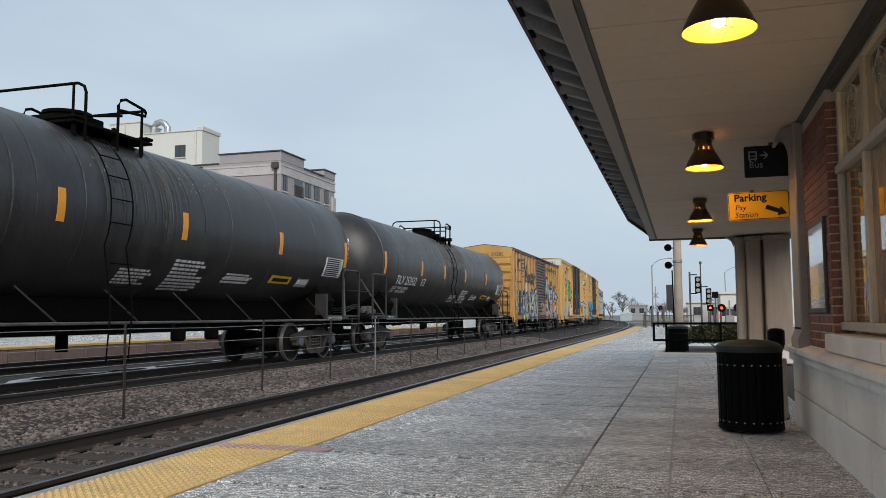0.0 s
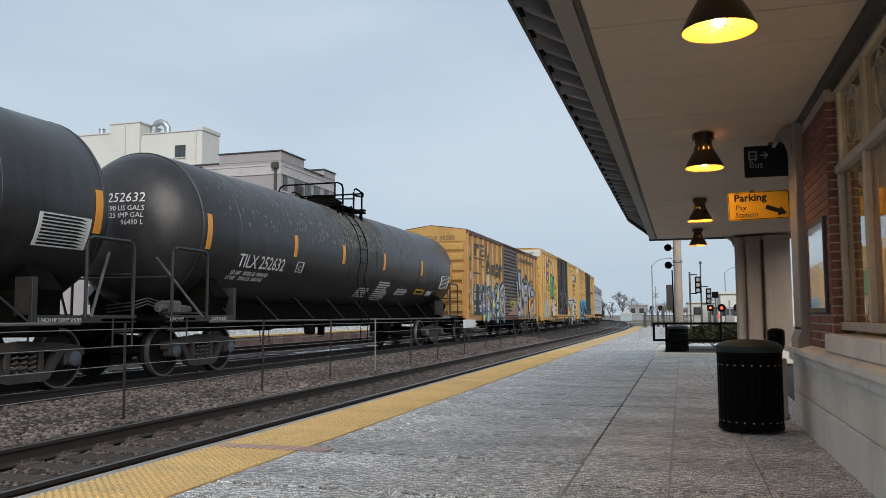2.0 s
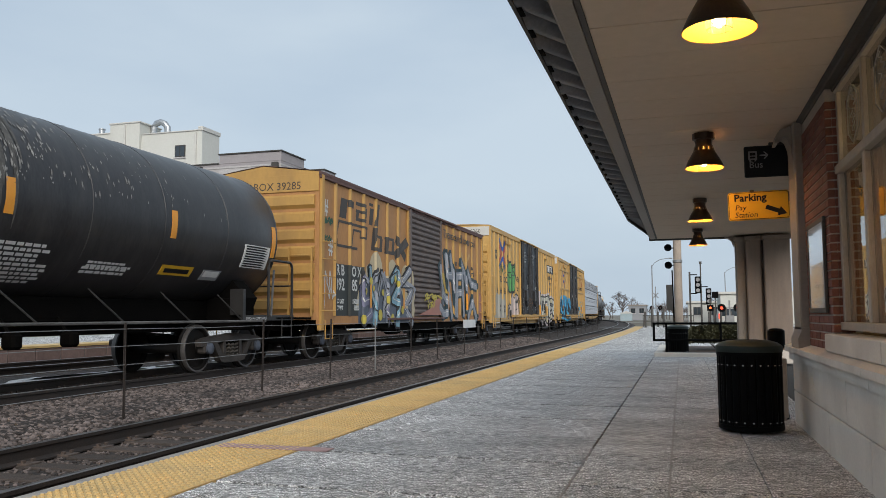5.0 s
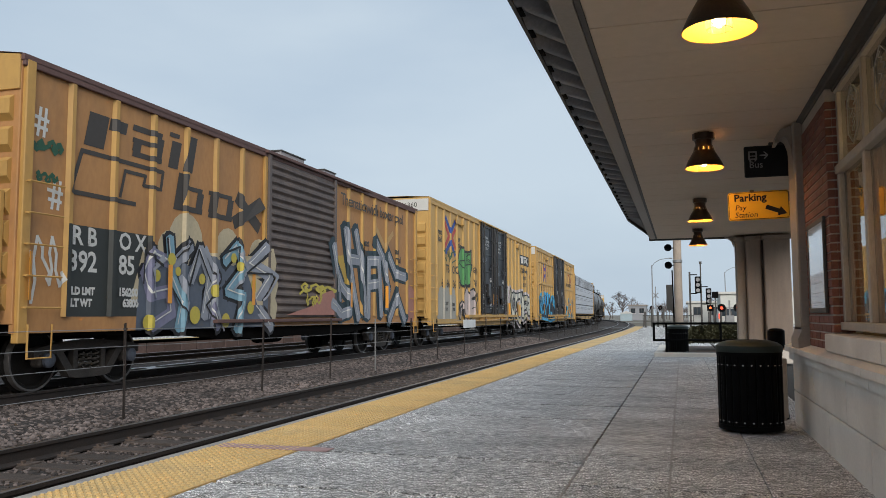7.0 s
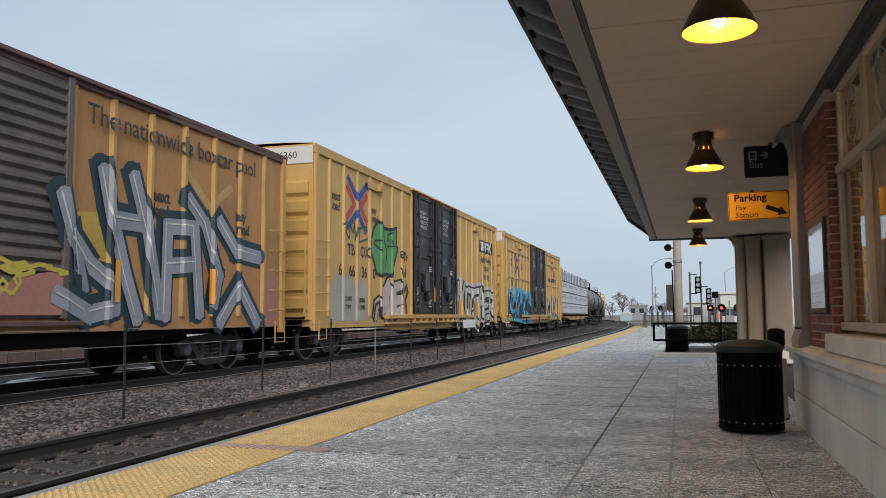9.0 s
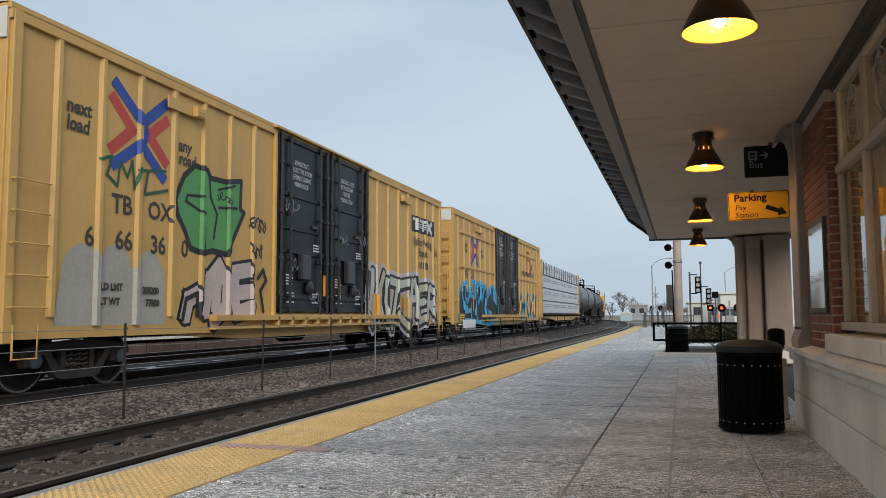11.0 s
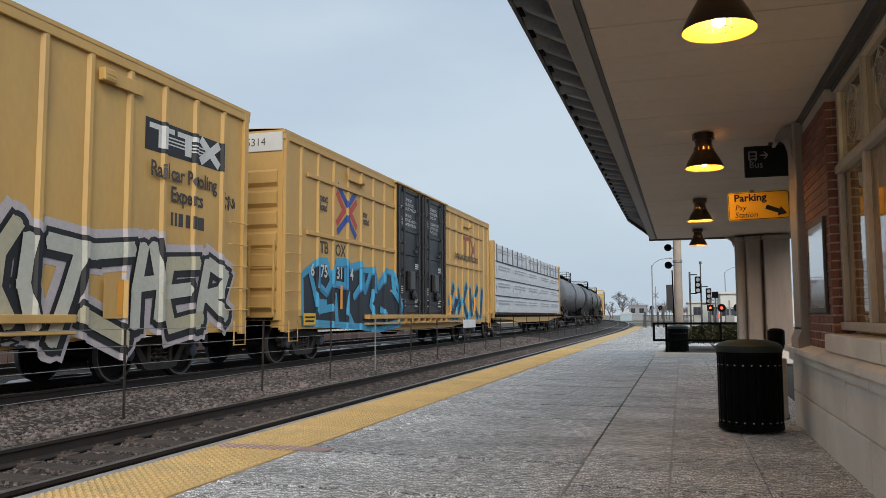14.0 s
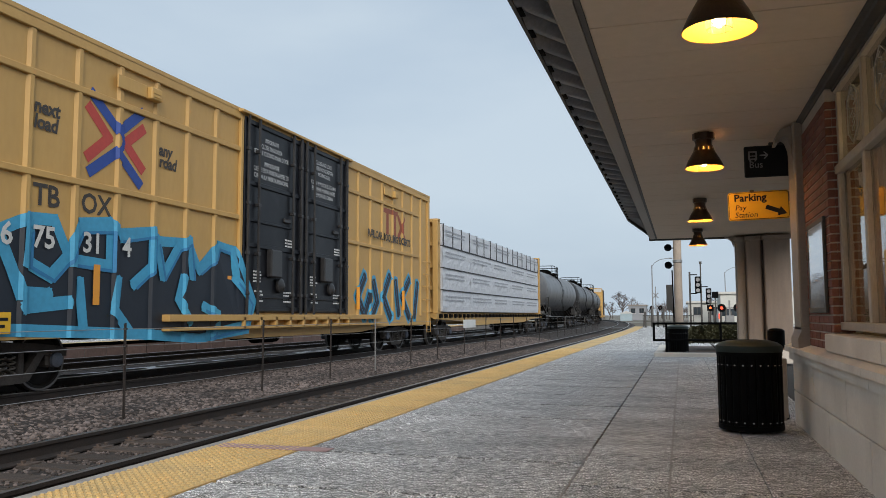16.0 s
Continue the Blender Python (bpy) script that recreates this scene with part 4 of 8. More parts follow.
    # doors
    if kind == "rib":
        for sx in (-1, 1):
            d = Mesh()
            a, b = sorted((sx * (W + .005), sx * (W + .045)))
            d.box(a, b, door[0], door[1], dz0, dz1, .008)
            sl = Mesh()
            zz = dz0 + .08
            while zz < dz1 - .18:
                sl.extrude([(sx * (W + .045), zz), (sx * (W + .095), zz + .05), (sx * (W + .095), zz + .1), (sx * (W + .045), zz + .15)], "y", door[0] + .12, door[1] - .12)
                zz += .172
            for y in (door[0], door[1] - .12):
                a, b = sorted((sx * (W + .04), sx * (W + .11)))
                d.box(a, b, y, y + .12, dz0, dz1, .01)
            dd = part("sliding_door", d, M_rdoor, car, "weathered grey brown slatted sliding door")
            split("door_slat", sl, M_rdoor, dd)
            t = Mesh()
            a, b = sorted((sx * (W + .03), sx * (W + .13)))
            t.box(a, b, door[0] - 1.9, door[1] + .3, dz0 - .1, dz0 - .03, .01)
            t.box(a, b, door[0] - .1, door[1] + 2.2, dz1 + .01, dz1 + .08, .01)
            split("door_track", t, trim, car)
    else:
        for sx in (-1, 1):
            for y0, y1 in ((door[0], -.02), (.02, door[1])):
                d = Mesh()
                a, b = sorted((sx * (W + .005), sx * (W + .05)))
                d.box(a, b, y0, y1, dz0 + .1, dz1, .01)
                fr = Mesh()
                a, b = sorted((sx * (W + .04), sx * (W + .085)))
                for z in (dz0 + .12, 2.46, 3.72, dz1 - .14):
                    fr.box(a, b, y0 + .04, y1 - .04, z, z + .1, .012)
                fr.box(a, b, y0 + .12, y1 - .5, 2.98, 3.03, .012)
                fr.box(a, b, y0 + .12, y1 - .12, 1.44, 1.49, .012)
                for y in (y0 + .02, y1 - .12):
                    fr.box(a, b, y, y + .1, dz0 + .12, dz1 - .02, .012)
                dd = part("plug_door", d, M_blackdoor, car, "black plug door with lock rods")
                split("door_rail", fr, M_blackdoor, dd)
                rod = Mesh()
                for y in (y0 + .12, y0 + .54, y1 - .48, y1 - .1):
                    rod.tube([(sx * (W + .12), y, dz0 + .05), (sx * (W + .12), y, dz1)], .032, 6)
                    for z in (1.5, 2.3, 3.3, 4.4):
                        a, b = sorted((sx * (W + .05), sx * (W + .15)))
                        rod.box(a, b, y - .05, y + .05, z, z + .07, .008)
                rod.box(*sorted((sx * (W + .06), sx * (W + .2))), y0 + .95, y0 + 1.42, 1.88, 2.47, .03)
                rod.lathe([(.05, W + .06), (.16, W + .08), (.16, W + .13), (.05, W + .2)], 14, "x", (0, y0 + 1.5, 1.72)) if sx > 0 else None
                rod.box(*sorted((sx * (W + .04), sx * (W + .1))), y1 - .85, y1 - .55, 3.1, 3.2, .02)
                split("lock_rod", rod, M_lockrod, dd)
                if sx > 0:
                    for yy in ((y0 + .14, y0 + 2.35) if y0 < -1 and kind == "plug" else ((y0 + .62,) if kind == "plug" else ())):
                        part("reflector", Mesh().box(W + .05, W + .09, yy, yy + .09, 1.55, 2.05, .004), M_reflect, dd, "yellow reflector strip")
                if sx > 0 and detailed:
                    rng = random.Random(int(abs(y0) * 10) + 3)
                    words = (("-IMPORTANT-", "CLOSE THIS DOOR", "BEFORE CLOSING", "MAIN DOOR") if y0 < -1 else ("CLOSE AND LOCK", "BOTH DOORS", "BEFORE", "MOVING CAR"))
                    size, top = .155, 4.48
                    if kind == "panel":
                        words = (("IMPORTANT", "CLOSE THIS DOOR", "BEFORE CLOSING MAIN DOOR", "IMPORTANTE", "CIERRE ESTA PUERTA ANTES DE", "CERRAR LA PUERTA PRINCIPAL") if y0 < -1 else ("CLOSE AND LOCK", "BOTH DOORS BEFORE", "MOVING CAR", "CIERRE Y PONGA EL SEGURO", "EN AMBAS PUERTAS ANTES", "DE MOVER EL CARRO"))
                        size, top = .135, 4.7
                    for q, wd in enumerate(words):
                        part("door_notice", letters(wd, size, "CENTER", 0, width=.78), M_white, dd, "white stencilled notice", at=on_x(W + .054, (y0 + y1) / 2 - .1, top - q * size * 1.04 - (.08 if kind == "panel" and q > 2 else 0)))
                    for yy, zz in ((y0 + .45, 2.0), (y1 - .75, 2.75), (y0 + .5, 1.6), (y1 - .8, 1.6)):
                        part("door_print", strip_bars(4, .38, .02, .03, rng, .035), M_white, dd, at=(W + .055, yy, zz))
        t = Mesh()
        for sx in (-1, 1):
            a, b = sorted((sx * (W + .0), sx * (W + .16)))
            t.box(a, b, door[0] - 2.4, door[1] + 2.4, dz0 - .06, dz0 + .06, .01)
            t.box(a, b, door[0] - 2.4, door[1] + 2.4, dz0 - .22, dz0 - .16, .01)
            for k in range(9):
                y = door[0] + k * (door[1] - door[0]) / 8
                t.box(a, b, y - .04, y + .04, dz0 - .22, dz0 + .02, .008)
            t.box(a, b, door[0] - .2, door[1] + .2, dz1 + .01, dz1 + .07, .01)
        split("door_track", t, body, car)
    # ladders and hand holds
    m = Mesh()
    for sx in (-1, 1):
        for s in (-1, 1):
            x = sx * (W + .12)
            y0, y1 = s * (h - .1), s * (h - .72)
            top = 3 if kind == "rib" else 2.6
            for k in range(5):
                z = zb + .22 + k * .42
                m.tube([(sx * (W + .05), y0, z), (x, y0, z), (x, y1, z), (sx * (W + .05), y1, z)], .014, 5)
            m.tube([(x, y0 - s * .05, zb), (x, y0 - s * .05, zb - .45), (x, y1 + s * .15, zb - .45), (x, y1 + s * .15, zb)], .016, 5)
            for k in range(4):
                z = zb + .3 + k * .42
                m.tube([(sx * (W - .15), s * (h + .14), z), (sx * (W - .7), s * (h + .14), z)], .014, 5)
            for xx in (W - .12, W - .72):
                m.box(*sorted((sx * xx - .02, sx * xx + .02)), *sorted((s * (h + .1), s * (h + .15))), zb + .1, zb + 1.75)
    split("grab_iron", m, end_mat, car, "steel grab iron")
    m = Mesh()
    for s in (-1, 1):
        m.box(-1.35, 1.35, *sorted((s * (h + .05), s * (h + .3))), zb + .02, zb + .07, .01)
    split("end_step", m, M_under, car)
    for s in (-1, 1):
        coupler(car, s * (h + .1), s)
    add_trucks(car, h - 2.0, turning)
    return car


def centerbeam():
    car = thing("centerbeam_flatcar", "yellow centerbeam flatcar with white wrapped lumber bundles", "flatcar", "freight train cars")
    h = 11.1
    m = Mesh().box(-1.45, 1.45, -h, h, 1.0, 1.15, .01)
    m.box(-.3, .3, -h, h, .7, 1.0)
    for sx in (-1, 1):
        m.extrude([(-h, 1.15), (h, 1.15), (h, .95), (h - 4, .85), (h - 6, .7), (-h + 6, .7), (-h + 4, .85), (-h, .95)], "x", *sorted((sx * 1.35, sx * 1.48)))
    part("deck", m, M_tboxnew, car)
    m = Mesh()
    for k in range(34):
        y = -h + .4 + k * (2 * h - .8) / 33
        m.extrude([(1.4, .98), (1.58, 1.0), (1.58, 1.12), (1.4, 1.16)], "y", y - .12, y + .12)
    split("winch", m, M_under, car, "dark strap winch")
    m = Mesh()
    for s in (-1, 1):
        y = s * (h - .55)
        for x in (-1.35, -.45, .45, 1.35):
            m.box(x - .1, x + .1, *sorted((y, y + s * .3)), 1.15, 4.55, .015)
        m.box(-1.45, 1.45, *sorted((y - s * .04, y + s * .04)), 1.15, 4.6, .01)
        for z in (1.2, 2.0, 2.8, 3.6, 4.45):
            m.box(-1.45, 1.45, *sorted((y, y + s * .26)), z, z + .14, .01)
    split("bulkhead_member", m, M_tboxnew, car)
    part("center_beam", Mesh().box(-.12, .12, -h + .5, h - .5, 1.15, 4.5, .02), M_tboxnew, car)
    rng = random.Random(8)
    rows, z0 = 4, 1.2
    bundle_h = .82
    for r in range(rows):
        for k in range(5):
            y0 = -h + .95 + k * (2 * h - 1.9) / 5
            y1 = y0 + (2 * h - 1.9) / 5
            z = z0 + r * bundle_h
            mm = Mesh()
            nx, nz = 14, 4
            vs, fs = [], []
            for i in range(nx + 1):
                for j in range(nz + 1):
                    e = 0 if j in (0, nz) else 1
                    vs.append((1.42 + e * rng.uniform(0, .03), y0 + (y1 - y0) * i / nx, z + .02 + (bundle_h - .04) * j / nz))
            for i in range(nx):
                for j in range(nz):
                    a = i * (nz + 1) + j
                    fs.append((a, a + nz + 1, a + nz + 2, a + 1))
            mm.add(vs, fs)
            mm.box(.14, 1.415, y0, y1, z + .02, z + bundle_h - .02, .01)
            part("wrapped_pack", Mesh().box(-1.42, -.14, y0, y1, z + .02, z + bundle_h - .02, .01), M_wrap, car, "lumber pack in white plastic wrap")
            b = part("wrapped_pack", mm, M_wrap, car, "lumber pack in white plastic wrap", None)
            tagged(part("wrap_print", strip_bars(2, 3.6, .08, .08, rng, .06), M_wrapmark, b, at=(1.455, y0 + .3, z + .62)), kind="stuff")
    m = Mesh()
    for k in range(17):
        y = -h + 1.0 + k * (2 * h - 2) / 16
        m.box(1.44, 1.465, y - .02, y + .02, 1.2 + 3 * bundle_h, 1.2 + 4 * bundle_h + .01)
        m.box(-1.46, 1.46, y - .02, y + .02, 1.2 + 4 * bundle_h, 1.2 + 4 * bundle_h + .012)
    split("strap", m, M_strap, car, "dark tie-down strap")
    for r in range(1, rows):
        part("dunnage", Mesh().box(1.1, 1.47, -h + .95, h - .95, z0 + r * bundle_h - .018, z0 + r * bundle_h + .018), M_strap, car)
    for s in (-1, 1):
        coupler(car, s * h, s)
    add_trucks(car, h - 2.2, False)
    return car


# each car and the place of its middle along the line at the start
TRAIN = []
TRAIN.append((tank_car("tank_car", "black tank car with orange reflectors and white stencils", M_tank), 10.85, 7.4))
TRAIN.append((tank_car("tank_car", "black tank car with grey spatter streaks down its sides", M_tank, streaks=True), 29.95, 7.4))
RBOX = boxcar("boxcar", "faded orange ribbed boxcar with painted graffiti and slatted door", 16.4, 4.62, M_rbox, M_rboxend, M_rboxpink, "rib")
TRAIN.append((RBOX, 48.55, 6.2))
TBOX_A = boxcar("boxcar", "yellow high boxcar with black plug doors and pale graffiti", 19.4, 5.24, M_tbox, M_tbox, M_tbox, "plug")
TRAIN.append((TBOX_A, 67.85, 7.7))
TBOX_B = boxcar("boxcar", "yellow high boxcar with black plug doors and blue graffiti", 19.4, 5.24, M_tboxnew, M_tboxnew, M_tboxnew, "panel")
TRAIN.append((TBOX_B, 88.75, 7.7))
TRAIN.append((centerbeam(), 110.55, 8.9))
TRAIN.append((tank_car("tank_car", "grey tank car with black underframe", M_tanksilver, False, False), 132.3, 7.4))
TRAIN.append((tank_car("tank_car", "dark grey tank car further down the train", M_tank, False, False), 151.4, 7.4))
TRAIN.append((tank_car("tank_car", "dark tank car further down the train", M_tank, False, False), 170.5, 7.4))
TRAIN.append((boxcar("boxcar", "yellow boxcar far down the train", 16.4, 4.7, M_tbox, M_tbox, M_tbox, "plug", False, False), 189.6, 6.2))
TRAIN.append((tank_car("tank_car", "dark tank car at the bend", M_tank, False, False), 208.7, 7.4))
TRAIN.append((tank_car("tank_car", "dark tank car beyond the bend", M_tank, False, False), 227.8, 7.4))

# ---- station building and canopy ----
M_mould = mat("dark_moulding_paint", (0.06, 0.052, 0.046), 0.65, col2=(0.042, 0.037, 0.033), scale=2, fine=30)


def build_canopy():
    m = Mesh()
    # soffit boards with open joints between them
    m.box(-.55, 2.9, .6, 19.35, CEIL_Z + .03, CEIL_Z + .1)
    rng = random.Random(2)
    y = .63
    while y < 19.3:
        w = .61
        y1 = min(y + w, 19.35)
        m.box(-.55, 1.1 if y1 < 8.7 else 2.85, y + .005, y1 - .005, CEIL_Z + rng.uniform(0, .004), CEIL_Z + .032, .003)
        y += w
    structure("ceiling", m, M_soffit, "beige painted board soffit under the canopy", "ceiling", smooth=None)
    fascia = structure("fascia", Mesh().extrude([(-.665, CEIL_Z - .015), (-.545, CEIL_Z - .015), (-.545, CEIL_Z + .3), (-.69, CEIL_Z + .3), (-.69, CEIL_Z + .02)], "y", .6, 19.2), M_trim, "grey painted fascia beam of the canopy", "fascia")
    part("end_fascia", Mesh().box(-.70, 2.9, 19.35, 19.5, CEIL_Z - .03, CEIL_Z + .3, .01), M_darktrim, fascia)
    # dark strip laid in as the shadow line between fascia and soffit
    part("shadow_strip", Mesh().box(-.545, -.505, .6, 19.35, CEIL_Z - .006, CEIL_Z + .02, .003), M_darktrim, fascia, "dark strip for the shade beside the soffit")
    structure("wall_beam", Mesh().extrude([(1.058, CEIL_Z - .004), (1.24, CEIL_Z - .004), (1.24, CEIL_Z - .06), (1.16, CEIL_Z - .06), (1.155, CEIL_Z - .04), (1.1, CEIL_Z - .036), (1.09, CEIL_Z - .022), (1.062, CEIL_Z - .016)], "y", -6, 7.86), M_mould, "dark grey painted moulding between wall and soffit", "trim")
    # clay tile roof, seen from under its overhanging edge
    roof = thing("canopy_roof", "dark clay tile roof overhanging the fascia", "roof", kind="structure")
    part("roof_deck", Mesh().extrude([(-.80, CEIL_Z + .31), (-.72, CEIL_Z + .22), (3.2, CEIL_Z + 1.5), (3.2, CEIL_Z + 1.6)], "y", .6, 18.2), M_darktrim, roof)
    hz = (CEIL_Z + .092, CEIL_Z + .165)
    part("drip_edge", Mesh().rings([[(x, y, hz[0]), (x + .024, y, hz[0]), (x + .024, y, hz[1]), (x, y, hz[1])] for x, y in ((-.93, .85), (-.992, 16.2))]), M_darktrim, roof)
    part("drip_edge", Mesh().rings([[(-.992, 16.2, hz[0]), (-.968, 16.2, hz[0]), (-.968, 16.2, hz[1]), (-.992, 16.2, hz[1])], [(-.725, 19.3, hz[0]), (-.70, 19.3, hz[0]), (-.70, 19.3, hz[1]), (-.725, 19.3, hz[1])]]), M_darktrim, roof)
    part("hip_board", Mesh().rings([[(-.97, 16.2, CEIL_Z + .15), (-.70, 16.2, CEIL_Z + .28), (-.70, 16.2, CEIL_Z + .3), (-.97, 16.2, CEIL_Z + .17)], [(-.71, 19.3, CEIL_Z + .15), (-.70, 19.3, CEIL_Z + .16), (-.70, 19.3, CEIL_Z + .18), (-.71, 19.3, CEIL_Z + .17)]]), M_steelgrey, roof)
    tile = Mesh()
    n, pitch, rr = 14, .4, []
    for x, z, skew in ((-.972, CEIL_Z + .158, 0), (-.62, CEIL_Z + .235, .9)):
        wave = [(-pitch / 2 + pitch * k / n, -.06 * math.sin(math.pi * k / n) ** .75) for k in range(n + 1)]
        rr.append([(x, u + skew, z + v + .012) for u, v in wave] + [(x, u + skew, z + v) for u, v in reversed(wave)])
    tile.rings(rr)
    me = tile.make("roof_tile", 60)
    me.materials.append(M_steelgrey)
    y = .2
    # solid dark blocks in place of the shade in gaps under the tiles
    gap = Mesh().box(-.012, .012, -.03, .03, -.045, .02, .01).make("eave_gap")
    gap.materials.append(M_under)
    hook = Mesh().box(-.004, .03, -.075, .06, -.006, .004).box(.022, .03, -.075, -.06, -.02, .004).make("tile_clip")
    hook.materials.append(M_under)
    while y < 16.2:
        part("eave_gap", gap, None, roof, at=pose(-.715, y + .43, CEIL_Z + .185))
        part("tile_clip", hook, None, roof, at=pose(-.966 + (16.2 - y) * .004, y + .15, CEIL_Z + .10))
        part("roof_tile", me, None, roof, at=pose((16.2 - y) * .004, y, random.uniform(-.004, .004), 0, 0, random.uniform(-.5, .5)))
        y += .4


def build_wall():
    w = structure("wall_station", Mesh().box(WALL_X + .03, 1.5, -6, 8.7, -.05, .70), M_mortar, "station wall of limestone base and red brick", "wall", smooth=None)
    # limestone base blocks
    for r, (z0, z1) in enumerate(((-.02, .31), (.318, .64))):
        y = -6 + (.7 if r else 0)
        while y < 8.75:
            y1 = min(y + 1.42, 8.75)
            part("stone_block", Mesh().box(WALL_X + random.uniform(-.002, .002), 1.4, y + .004, y1 - .004, z0, z1, .006), M_limestone, w)
            y += 1.42
    y = -6
    while y < 8.8:
        y1 = min(y + 1.6, 8.8)
        part("ledge_stone", Mesh().extrude([(1.03, .625), (1.3, .625), (1.3, .80), (1.1, .79), (.99, .755), (.99, .705), (1.03, .69)], "y", y + .003, y1 - .003), M_limestone, w)
        y += 1.6
    # backing of the brick pier and the wall over the window
    part("pier_backing", Mesh().box(1.11, 1.5, 6.664, 8.2, .76, CEIL_Z - .01), M_mortar, w)
    part("spandrel", Mesh().box(1.245, 1.5, -6, 6.7, 2.842, CEIL_Z + .3), M_darktrim, w)
    part("return_wall", Mesh().box(1.3, 3.2, 8.3, 8.72, -.05, CEIL_Z + .2), M_mortar, w)
    # corner post with flared foot and bracket
    p = thing("corner_post", "brown painted timber corner post with curved bracket", "post")
    part("shaft", Mesh().box(1.03, 1.3, 7.86, 8.3, .92, CEIL_Z - .004, .012), M_trim, p)
    part("foot", Mesh().extrude([(1.0, .762), (1.3, .762), (1.3, .95), (1.03, .95), (1.03, .92), (1.0, .85)], "y", 7.84, 8.32), M_trim, p, "flared stone foot")
    br = [(1.03, 2.5), (1.03, CEIL_Z - .02), (.93, CEIL_Z - .05), (.9, CEIL_Z - .09), (.88, CEIL_Z - .17), (.91, CEIL_Z - .17), (.93, CEIL_Z - .13), (.96, CEIL_Z - .115), (.99, CEIL_Z - .14), (1.015, CEIL_Z - .22)]
    part("bracket", Mesh().extrude(br, "y", 7.96, 8.2), M_trim, p)
    # notice case on the brick
    c = thing("notice_case", "glazed notice case with pale poster on brick wall", "notice board")
    part("frame", Mesh().box(1.075, 1.098, 6.80, 7.62, 1.08, 1.12, .004).box(1.075, 1.098, 6.80, 7.62, 1.80, 1.84, .004).box(1.075, 1.098, 6.80, 6.84, 1.12, 1.80, .004).box(1.075, 1.098, 7.58, 7.62, 1.12, 1.80, .004), M_darktrim, c, "dark metal frame")
    part("poster", Mesh().box(1.088, 1.096, 6.84, 7.58, 1.12, 1.80), M_greypaint, c, "grey printed sheet")
    part("pane", Mesh().box(1.078, 1.083, 6.84, 7.58, 1.12, 1.80), M_skypane, c, "glossy opaque pane, pale sky reflection in its colour")
    return w


# opaque pane, its pale base colour stands for the reflected sky
M_skypane = mat("glossy_pane_sky_tone", (0.5, 0.52, 0.54), 0.06, col2=(0.45, 0.47, 0.5), scale=1, fine=4, bump=0.01, spec=1.0, coat=1.0)


def build_bricks(w):
    """The bricks of the pier beside the window, each its own piece."""
    L, H, g = .203, .057, .012
    full = Mesh().box(-.05, .0, -L / 2, L / 2, -H / 2, H / 2, .003).make("brick")
    half = Mesh().box(-.05, .0, -.098 / 2, .098 / 2, -H / 2, H / 2, .003).make("brick")
    head = Mesh().box(-.049, .049, -.03, .03, -H / 2, H / 2, .003).make("brick")
    for me in (full, half, head):
        me.materials.append(M_brick)
    z, row = .78 + H / 2 + g, 0
    while z < CEIL_Z - .1:
        y = 6.652 + (L / 2 if row % 2 else .098 / 2)
        first = True
        while y < 8.2:
            me = full if (row % 2 or not first) else half
            y_mid = y
            if y_mid + (L / 2) < 8.24:
                part("brick", me, None, w, at=(1.15 + random.uniform(-.0015, .0015), y_mid, z))
            y += (L / 2 + L / 2 + g) if not (row % 2 == 0 and first) else (.098 / 2 + g + L / 2)
            first = False
        # the return towards the window
        part("brick", head, None, w, at=(1.201, 6.682, z))
        z += H + g
        row += 1


